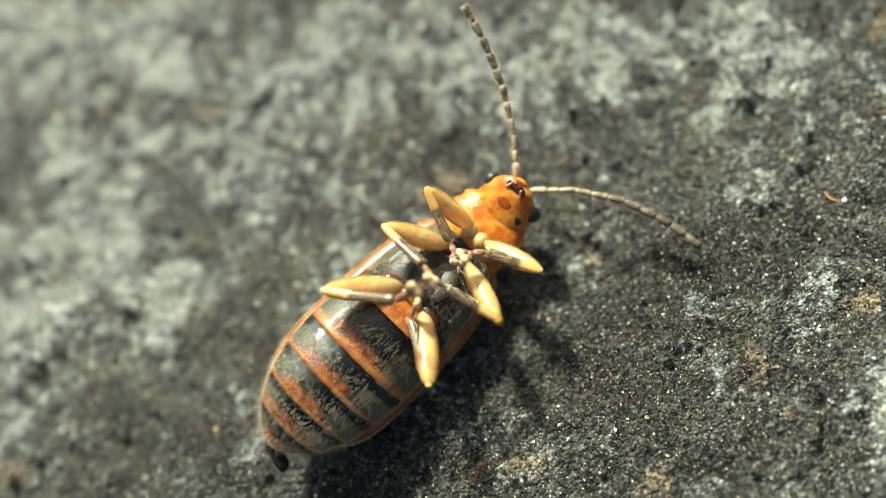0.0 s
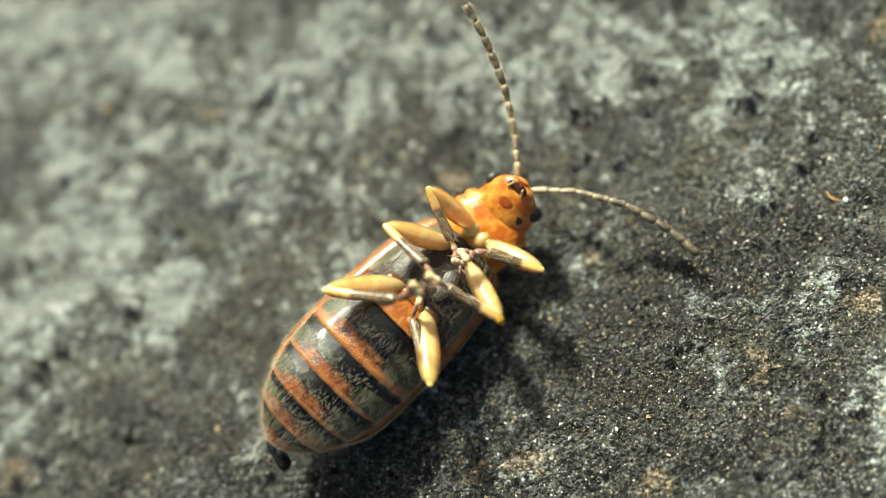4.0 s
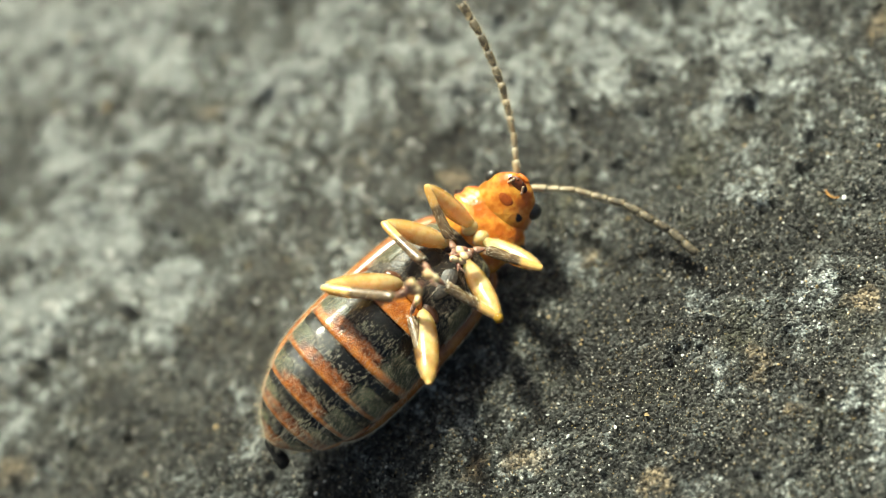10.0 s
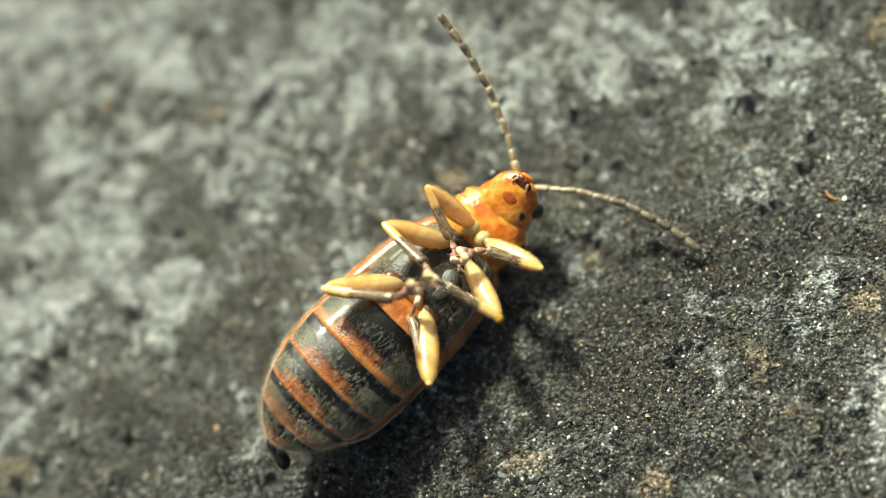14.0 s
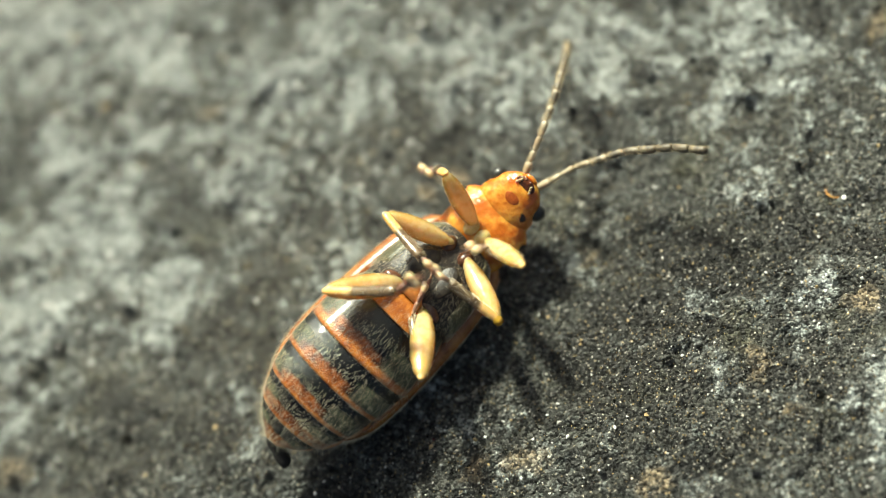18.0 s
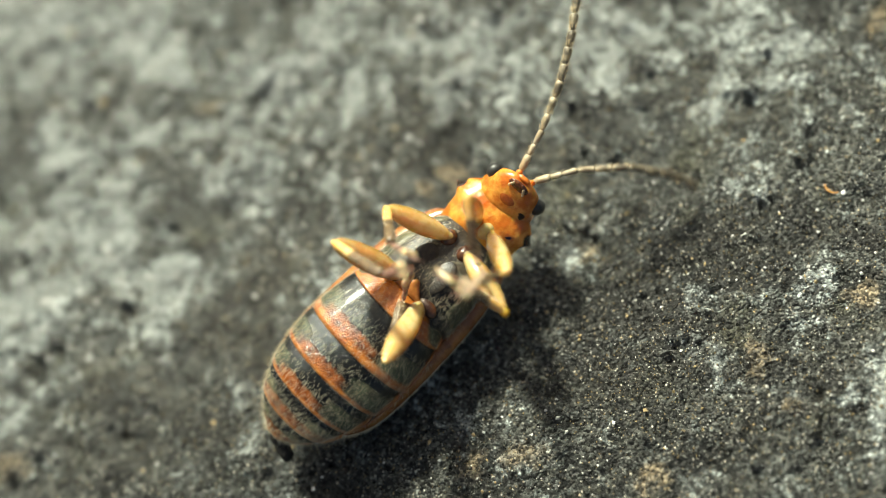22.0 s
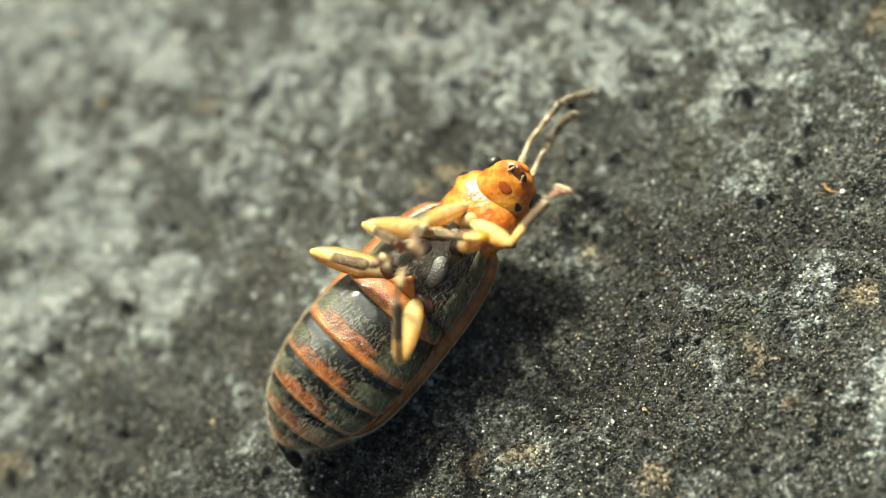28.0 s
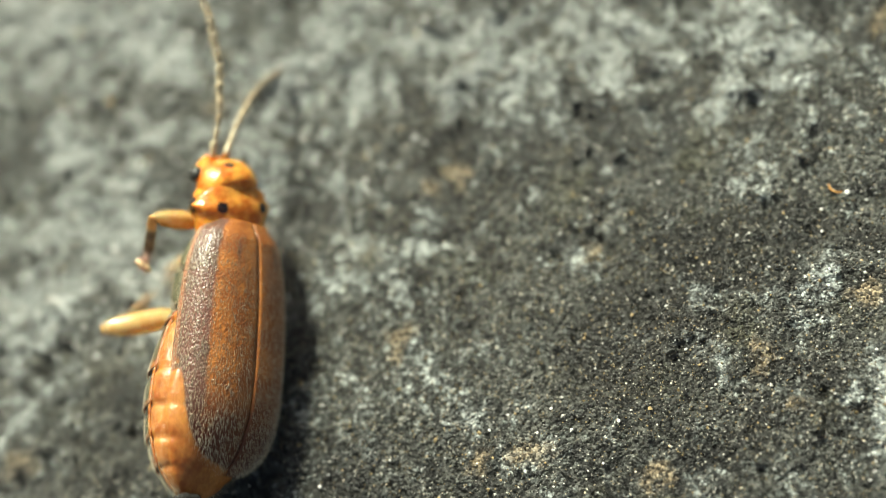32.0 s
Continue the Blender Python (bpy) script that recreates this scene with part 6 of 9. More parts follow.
    rows = [
        (0, mm(0.325, -0.224, 0.427, 0, -138.9, 65.3)), (17, mm(0.325, -0.224, 0.427, 0, -138.9, 65.3)), (17.9, mm(0.228, -0.325, 0.022, 139.1, -43.1, -56.5)),
        (18, mm(0.174, -0.09, -0.005, 136.3, -48.8, -52.6)), (18.1, mm(0.176, 0.134, -0.052, 132.1, -54.3, -47.2)),
        (18.5, mm(0.435, 0.156, 0.658, 159.5, -3, -96.6)), (18.9, mm(0.172, 0.21, 0.022, 150.4, -8.4, -19.1)),
        (18.93, mm(0.751, -0.019, 0.925, 150.4, -7.6, -19.4)), (19, mm(1.816, -0.215, 0.755, 150.5, -6.8, -19.6)),
        (19.1, mm(1.855, -0.425, 0.617, 150.4, -4.5, -19.3)), (19.9, mm(1.286, -0.899, 0.411, 163.2, -30.9, -58.7)),
        (20, mm(1.419, -0.629, 0.734, 158.5, -41.3, -50.7)), (20.1, mm(1.467, -0.348, 0.888, 155, -49.6, -45.9)),
        (20.9, mm(1.319, -0.869, 0.462, 167.8, -31.2, -65.3)), (21, mm(1.28, -0.752, 0.648, 150.1, -40.1, -35.4)),
        (21.1, mm(1.45, -0.501, 0.819, 145.3, -45.4, -28.4)), (21.9, mm(1.799, -0.098, 0.785, 143.8, -35.2, -26)),
        (22, mm(1.817, -0.474, 0.613, 147.5, -28.1, -33.2)), (22.1, mm(1.789, -0.762, 0.235, 149.7, -21.1, -38.3)),
        (22.9, mm(2.045, -0.409, 0.315, 144.2, -24.5, -24.1)), (23, mm(2.04, -0.528, -0.035, 145.5, -23, -27.5)),
        (23.1, mm(2.087, -0.44, 0.013, 146.6, 5.4, -34.5)), (24, mm(1.226, -0.664, 0.743, 143.4, -47.4, -26.5)),
        (24.9, mm(1.108, -0.387, 0.91, 155, -66.4, -40.1)), (25, mm(1.003, -0.61, 0.761, -17.5, -118.9, 131.5)),
        (25.1, mm(0.984, -0.769, 0.591, 3.8, -127.5, 106.3)), (25.5, mm(1.46, -0.663, 0.69, 157.7, -45.7, -39.7)),
        (26.5, mm(2.107, -0.371, 0.158, 138.8, -1.6, 2.3)), (27.5, mm(2.029, 0.22, -0.501, 154.8, 43.3, 42.3)),
        (27.9, mm(1.835, 0.636, 0.498, 41.3, 139.7, -48.7)), (28, mm(1.372, 0.99, 0.017, 39.1, 138.8, -52.1)),
        (28.1, mm(1.183, 0.885, -0.444, 9.6, 150.1, -100.7)), (28.3, mm(2.072, 0.34, -0.322, 163.9, 17.7, 20.7)),
        (28.5, mm(2.181, -0.045, -0.128, 160.2, 10, 5.3)), (28.6, mm(2.185, -0.002, -0.103, 160.3, 5.1, 6.4)), (29, mm(2.185, 0.006, 0.098, 160.2, -3.6, -1.7)),
        (29.4, mm(2.11, -0.227, 0.327, 171.1, -44.1, -26.7)), (29.6, mm(1.614, -0.568, 0.704, 168.3, -23.5, -21.7)),
        (29.8, mm(1.353, -0.678, 0.718, 171.4, -20, -29.9)), (29.9, mm(1.144, -0.713, 0.694, 178.4, -35.8, -44.7)),
        (30, mm(0.792, -0.624, 0.671, -173.5, -19.1, -61.9)), (30.2, mm(0.98, -0.748, 0.611, 22.2, -140.5, 87.1)),
        (30.5, mm(0.96, -0.755, 0.595, 31.7, -154, 69.7)), (30.8, mm(0.934, -0.764, 0.577, 12.7, -146.2, 106.8)),
        (31, mm(1.094, -0.686, 0.714, 29.1, -167.4, 67.2)), (31.2, mm(0.943, -0.722, 0.642, -169.5, -22.3, -55.8)),
        (31.3, mm(1.07, -0.721, 0.679, -169.4, -16.2, -56)), (31.4, mm(1.052, -0.684, 0.718, -169.6, -8.2, -55.3)),
        (31.6, mm(1.112, -0.623, 0.788, -169.6, 7.6, -56.4)), (31.7, mm(1.381, -0.72, 0.676, -169.7, 13.7, -57.1)),
        (31.8, mm(0.799, -0.412, 0.845, -171, 17.8, -62.1)), (31.9, mm(0.798, -0.382, 0.862, -170.8, 22.2, -61.3)),
        (31.967, mm(0.679, -0.379, 0.8, -168.5, 19.7, -55)), (32, mm(0.718, -0.52, 0.747, -163, 28.5, -41.6)),
    ]
    walk(leg["tarsus"], rows)
    walk(leg["claw"], rows)
    leg = LEGS["mid", "R"]
    walk(leg["femur"], [
        (0, mm(1.571, -0.182, -0.6, -0, 154.4, 57.2)), (17, mm(1.571, -0.182, -0.6, -0, 154.4, 57.2)), (18, mm(1.571, -0.182, -0.6, -0, 153.9, 64.2)),
        (18.5, mm(1.571, -0.182, -0.6, 0, 148.7, 61.6)), (18.9, mm(1.571, -0.182, -0.6, 0, 145, 59.3)), (19, mm(1.571, -0.182, -0.6, 0, 131.3, 50.7)),
        (19.1, mm(1.571, -0.182, -0.6, 0, 122, 38.6)), (19.9, mm(1.571, -0.182, -0.6, 0, 139, 54)), (20, mm(1.571, -0.182, -0.6, -0, 128.6, 44.2)),
        (20.1, mm(1.571, -0.182, -0.6, -0, 121.6, 31)), (21, mm(1.571, -0.182, -0.6, -0, 145.5, 82.1)), (22, mm(1.571, -0.182, -0.6, 0, 144, 65.3)),
        (22.9, mm(1.571, -0.182, -0.6, -0, 115.2, 77.9)), (23, mm(1.571, -0.182, -0.6, -0, 103.5, 75.2)), (23.1, mm(1.571, -0.182, -0.6, -0, 93.2, 58.6)),
        (23.9, mm(1.571, -0.182, -0.6, 0, 106, 38.9)), (24, mm(1.571, -0.182, -0.6, -0, 99, 23)), (24.1, mm(1.571, -0.182, -0.6, -0, 95, -30.5)),
        (24.5, mm(1.571, -0.182, -0.6, 23.7, 128.9, 37.3)), (24.9, mm(1.571, -0.182, -0.6, -0, 157.9, 67.4)), (25, mm(1.571, -0.182, -0.6, 0, 142.5, 64.1)),
        (25.1, mm(1.571, -0.182, -0.6, 0, 133.3, 60.8)), (25.5, mm(1.571, -0.182, -0.6, 0, 130.4, 65.5)), (27.5, mm(1.571, -0.182, -0.6, -0, 171.4, 52.4)),
        (27.9, mm(1.571, -0.182, -0.6, -0, 170.9, 50.2)), (28, mm(1.571, -0.182, -0.6, -0, 170.5, 52.8)), (28.1, mm(1.571, -0.182, -0.6, -0, 155.9, 53.4)),
        (28.3, mm(1.571, -0.182, -0.6, -0, 176.5, 53.6)), (28.5, mm(1.571, -0.182, -0.6, 0, 158.4, 50.9)), (28.6, mm(1.571, -0.182, -0.6, -0, 159.6, 53.3)),
        (29, mm(1.571, -0.182, -0.6, -0, 166, 63)), (29.4, mm(1.571, -0.182, -0.6, -0, 150.3, 25)), (29.6, mm(1.571, -0.182, -0.6, -0, 149.2, 20.5)),
        (29.8, mm(1.571, -0.182, -0.6, -0, 151.2, -9.1)), (29.9, mm(1.571, -0.182, -0.6, 0, 153.4, -17.6)), (30, mm(1.571, -0.182, -0.6, -0, 133.5, 16.3)),
        (30.1, mm(1.571, -0.182, -0.6, -0, 145.1, 16.5)), (30.2, mm(1.571, -0.182, -0.6, -0, 145.5, 15.6)), (30.5, mm(1.571, -0.182, -0.6, 0, 146.7, 13.3)),
        (30.8, mm(1.571, -0.182, -0.6, -0, 147.6, 12.7)), (31, mm(1.571, -0.182, -0.6, -0, 141.9, 22.4)), (31.2, mm(1.571, -0.182, -0.6, 0, 150, 29.2)),
        (31.3, mm(1.571, -0.182, -0.6, 0, 154.3, 50.7)), (31.4, mm(1.571, -0.182, -0.6, -0, 155.7, 53.5)), (31.6, mm(1.571, -0.182, -0.6, -0, 155.6, 54.8)),
        (31.7, mm(1.571, -0.182, -0.6, -0, 168.7, 74.7)), (31.8, mm(1.571, -0.182, -0.6, -0, 174.3, 82.8)), (31.9, mm(1.571, -0.182, -0.6, -0, 177.4, 88.6)),
        (31.967, mm(1.571, -0.182, -0.6, -0, 176, 91.8)), (32, mm(1.571, -0.182, -0.6, -180, 2.3, -86.9)),
    ])
    rows = [
        (0, mm(1.344, -0.027, -0.035, -0, -136.1, -49.1)), (17, mm(1.344, -0.027, -0.035, -0, -136.1, -49.1)),
        (18, mm(1.347, -0.026, -0.033, -3.8, -138.8, -43.6)), (18.5, mm(1.344, -0.029, -0.033, 0.8, -138.6, -50.5)),
        (18.9, mm(1.315, -0.022, -0.045, 44.7, -116.5, -103.5)), (19, mm(1.324, -0.031, -0.039, 27.4, -128.6, -83.2)),
        (19.1, mm(1.331, -0.039, -0.029, 21.2, -143.9, -74.2)), (19.9, mm(1.32, -0.031, -0.039, 31.8, -128.9, -89.4)),
        (20, mm(1.335, -0.041, -0.024, 19.4, -151.3, -70.5)), (20.1, mm(1.328, -0.046, -0.019, 23.6, -158.2, -80.5)),
        (21, mm(1.318, -0.028, -0.041, 32.4, -124.5, -94)), (22, mm(1.315, -0.029, -0.041, 37.7, -125.6, -100.4)),
        (22.9, mm(1.289, -0.039, -0.007, -126.1, -8.4, 51.3)), (23, mm(1.294, -0.039, -0.017, -127.2, -19.4, 56.1)),
        (23.1, mm(1.305, -0.045, -0.015, -132.2, -17.4, 71.6)), (23.9, mm(1.293, -0.042, 0.003, -130.5, 4, 57.8)),
        (24, mm(1.298, -0.044, 0.008, -129.9, 9, 63.5)), (24.1, mm(1.308, -0.029, 0.039, -127.6, 51.4, 67.7)),
        (24.5, mm(1.33, -0.049, 0.001, -110.7, 1.1, 101.5)), (24.9, mm(1.342, -0.023, -0.038, 54.3, -130.5, -46.2)),
        (25, mm(1.344, -0.026, -0.035, 55.3, -135.1, -47.6)), (25.1, mm(1.349, -0.027, -0.03, 52.4, -142.6, -43.2)),
        (25.5, mm(1.326, -0.028, -0.041, -101.8, -54.6, 101.8)), (27.5, mm(1.34, -0.021, -0.041, 53, -125.3, -47.5)),
        (27.9, mm(1.341, -0.015, -0.043, 43.5, -121, -36.2)), (28, mm(1.344, -0.017, -0.04, 42.6, -126.7, -35.1)),
        (28.1, mm(1.351, -0.002, -0.039, 18.1, -128.7, -4.4)), (28.3, mm(1.34, -0.031, -0.034, 58.2, -136.6, -57.1)),
        (28.5, mm(1.348, -0.031, -0.028, 52.6, -145.6, -48.1)), (28.6, mm(1.35, -0.03, -0.027, 51.2, -147.8, -45.6)),
        (29, mm(1.358, -0.027, -0.017, 46.7, -160.7, -35.3)), (29.4, mm(1.303, -0.047, -0.001, -117.6, -1.4, 70.4)),
        (29.6, mm(1.276, -0.018, 0.015, -124.8, 17.1, 21.8)), (29.8, mm(1.277, 0.023, 0.013, -139.2, 14.6, -27.8)),
        (29.9, mm(1.284, 0.035, 0.006, -142.3, 7.4, -44.2)), (30, mm(1.274, 0.001, 0.02, -130.1, 23.7, -1.1)),
        (30.1, mm(1.277, 0.022, 0.012, -138.7, 14.4, -26.8)), (30.2, mm(1.277, 0.021, 0.015, -138.3, 17.2, -25.6)),
        (30.5, mm(1.276, 0.01, 0.021, -133.7, 24.4, -12.6)), (30.8, mm(1.277, -0.008, 0.024, -123.6, 28.2, 9.9)),
        (31, mm(1.282, -0.028, 0.016, -112.8, 19.1, 36.4)), (31.2, mm(1.278, -0.023, 0.014, -115.3, 16.2, 28.2)),
        (31.3, mm(1.28, -0.029, 0.005, -113.8, 6, 35.8)), (31.4, mm(1.275, -0.021, 0.001, -114.5, 1.4, 24.5)),
        (31.6, mm(1.275, -0.016, -0.014, -113.9, -16.9, 19.7)), (31.7, mm(1.274, -0.001, -0.019, -107.6, -22.9, 1.4)),
        (31.8, mm(1.279, -0.005, -0.028, -110.4, -34.5, 7.1)), (31.9, mm(1.282, -0.003, -0.032, -108.5, -39.6, 4)),
        (31.967, mm(1.282, -0.002, -0.032, -107.4, -39.7, 2.2)), (32, mm(1.282, -0.001, -0.033, -106.5, -41, 0.9)),
    ]
    walk(leg["tibia"], rows)
    walk(leg["hair"], rows)
    rows = [
        (0, mm(0.8, 0.583, 0.738, -0, -123.7, -96.2)), (17, mm(0.8, 0.583, 0.738, -0, -123.7, -96.2)), (18, mm(0.72, 0.561, 0.696, -0.4, -107.1, -95.8)),
        (18.5, mm(0.81, 0.618, 0.709, -38, -142.1, -52.8)), (18.9, mm(1.427, 0.464, 0.959, 15.2, -122, -120)),
        (19, mm(1.228, 0.665, 0.837, -162.6, -48.2, 57.4)), (19.1, mm(1.082, 0.829, 0.633, -9.6, -149.4, -81.8)),
        (19.9, mm(1.3, 0.679, 0.832, -151.1, -52.2, 43.5)), (20, mm(0.983, 0.894, 0.509, -152.8, -41.8, 45.8)), (20.1, mm(1.154, 0.979, 0.4, 2, -162.7, -86.6)),
        (21, mm(1.362, 0.615, 0.877, 12.6, -101.8, -98.8)), (22, mm(1.444, 0.625, 0.866, -55.2, -110, -29.1)), (22.9, mm(1.983, 0.848, 0.137, -92.2, -53.3, 4)),
        (23, mm(1.88, 0.859, 0.342, -93.9, -51.1, 6.1)), (23.1, mm(1.633, 0.987, 0.307, -108, -47.9, 24.7)), (23.9, mm(1.878, 0.915, -0.079, -109, -4.4, 26.8)),
        (24, mm(1.779, 0.959, -0.17, -109, 3.1, 26.6)), (24.1, mm(1.554, 0.628, -0.847, -111.9, 23.8, 14.4)), (24.5, mm(1.093, 1.069, 0.006, -86.9, 66.5, 46.9)),
        (24.9, mm(0.841, 0.51, 0.862, 21.7, 57.1, 162)), (25, mm(0.818, 0.569, 0.793, 23.8, 35.6, 164.9)), (25.1, mm(0.711, 0.588, 0.672, 21.2, 9.1, 158.4)),
        (25.5, mm(1.216, 0.618, 0.909, 23.9, 24.2, 167.7)), (27.5, mm(0.901, 0.462, 0.925, 8, 65.2, 146.6)), (27.9, mm(0.867, 0.325, 0.97, -20.2, 68, 116)),
        (28, mm(0.791, 0.378, 0.91, -140, 108.7, -0.6)), (28.1, mm(0.651, 0.046, 0.882, 19.6, 52.9, 156.6)), (28.3, mm(0.911, 0.666, 0.771, 28, 31.5, 169)),
        (28.5, mm(0.742, 0.668, 0.617, 27, -8.4, 164.1)), (28.6, mm(0.696, 0.657, 0.577, 27.2, -17.9, 163.1)), (29, mm(0.487, 0.593, 0.339, 32.8, -58.5, 154.6)),
        (29.4, mm(1.685, 1.044, -0.002, -107.9, -72.1, -61.6)), (29.6, mm(2.293, 0.419, -0.333, -90.4, -18.5, -83.4)),
        (29.8, mm(2.273, -0.47, -0.282, -82.7, -9.9, -114)), (29.9, mm(2.119, -0.735, -0.146, -81.5, -6.9, -122.7)),
        (30, mm(2.32, 0.005, -0.428, -71.8, 28.2, -75.5)), (30.1, mm(2.258, -0.455, -0.267, -67.8, 11.6, -64)),
        (30.2, mm(2.255, -0.428, -0.319, -67.9, 12.8, -64.4)), (30.5, mm(2.289, -0.192, -0.444, -70.3, 18.9, -73)),
        (30.8, mm(2.274, 0.193, -0.506, -76.1, 26.9, -87.8)), (31, mm(2.141, 0.619, -0.335, -16.7, 57.2, -9)),
        (31.2, mm(2.243, 0.524, -0.291, -63.8, 29.8, -72.2)), (31.3, mm(2.188, 0.658, -0.101, -49.3, 28.7, -43)),
        (31.4, mm(2.298, 0.473, -0.017, -46.4, 19.8, -36)), (31.6, mm(2.285, 0.371, 0.321, -45.4, 3.5, -31.2)),
        (31.7, mm(2.305, 0.028, 0.419, -48.4, -18, -8.7)), (31.8, mm(2.194, 0.112, 0.607, -52.3, -32.1, 0.5)),
        (31.9, mm(2.143, 0.056, 0.681, -56.7, -42.7, 7.8)), (31.967, mm(2.145, 0.029, 0.681, -59.2, -45.7, 11.3)),
        (32, mm(2.131, 0.008, 0.699, -61, -49.6, 13.7)),
    ]
    walk(leg["tarsus"], rows)
    walk(leg["claw"], rows)
    leg = LEGS["mid", "L"]
    walk(leg["femur"], [
        (0, mm(1.552, 0.22, -0.6, -0, 150.9, -68.6)), (17, mm(1.552, 0.22, -0.6, -0, 150.9, -68.6)), (18, mm(1.552, 0.22, -0.6, -0, 155.7, -68.5)),
        (18.5, mm(1.552, 0.22, -0.6, -0, 154.8, -66.8)), (19, mm(1.552, 0.22, -0.6, -0, 153.9, -65.2)), (20, mm(1.552, 0.22, -0.6, -0, 160.2, -70)),
        (21, mm(1.552, 0.22, -0.6, -0, 158.8, -74.8)), (21.9, mm(1.552, 0.22, -0.6, -0, 146.8, -75.7)), (22, mm(1.552, 0.22, -0.6, -0, 160.9, -78.2)),
        (22.1, mm(1.552, 0.22, -0.6, -0, 166.9, -78.5)), (23, mm(1.552, 0.22, -0.6, -0, 141.4, -80.2)), (24, mm(1.552, 0.22, -0.6, 0, 138.6, -91.7)),
        (25, mm(1.552, 0.22, -0.6, 0, 150.7, -89.2)), (25.5, mm(1.552, 0.22, -0.6, -0, 151.1, -89.1)), (27.5, mm(1.552, 0.22, -0.6, -0, 108.7, -126.3)),
        (28, mm(1.552, 0.22, -0.6, -0, 114.1, -129.2)), (28.1, mm(1.552, 0.22, -0.6, 0, 120, -122.2)), (28.2, mm(1.552, 0.22, -0.6, -9.4, 113.3, -75.3)),
        (28.3, mm(1.552, 0.22, -0.6, -0, 105.9, -11.1)), (28.5, mm(1.552, 0.22, -0.6, -0, 121.6, -57.3)), (28.6, mm(1.552, 0.22, -0.6, 0, 120.9, -51)),
        (29, mm(1.552, 0.22, -0.6, -0, 165.4, -93.1)), (29.4, mm(1.552, 0.22, -0.6, 0, 160.6, -80)), (29.5, mm(1.552, 0.22, -0.6, -3, 155.4, -24.9)),
        (29.6, mm(1.552, 0.22, -0.6, -0, 150.3, 32.8)), (29.8, mm(1.552, 0.22, -0.6, -0, 150.5, 21.4)), (29.9, mm(1.552, 0.22, -0.6, 0, 151.2, 15.4)),
        (30, mm(1.552, 0.22, -0.6, 0, 151.7, 10.9)), (30.2, mm(1.552, 0.22, -0.6, -0, 152.7, 11.2)), (30.5, mm(1.552, 0.22, -0.6, -0, 154.5, 12.3)),
        (30.8, mm(1.552, 0.22, -0.6, -0, 156, 14.8)), (31, mm(1.552, 0.22, -0.6, -0, 157.1, 15.7)), (31.2, mm(1.552, 0.22, -0.6, 0, 164.6, 6.4)),
        (31.3, mm(1.552, 0.22, -0.6, -0, 168.9, 1.6)), (31.4, mm(1.552, 0.22, -0.6, -0, 177.4, -8.8)), (31.6, mm(1.552, 0.22, -0.6, -0, -164.8, -31.3)),
        (31.7, mm(1.552, 0.22, -0.6, -0, -161, -41.2)), (31.73, mm(1.552, 0.22, -0.6, -7.2, -173.5, 19)), (31.8, mm(1.552, 0.22, -0.6, -0, 174, 77.6)),
        (31.9, mm(1.552, 0.22, -0.6, -0, 145.4, 85.1)), (31.967, mm(1.552, 0.22, -0.6, -0, 103.9, 79.6)), (32, mm(1.552, 0.22, -0.6, -0, 115.6, 91.6)),
    ])
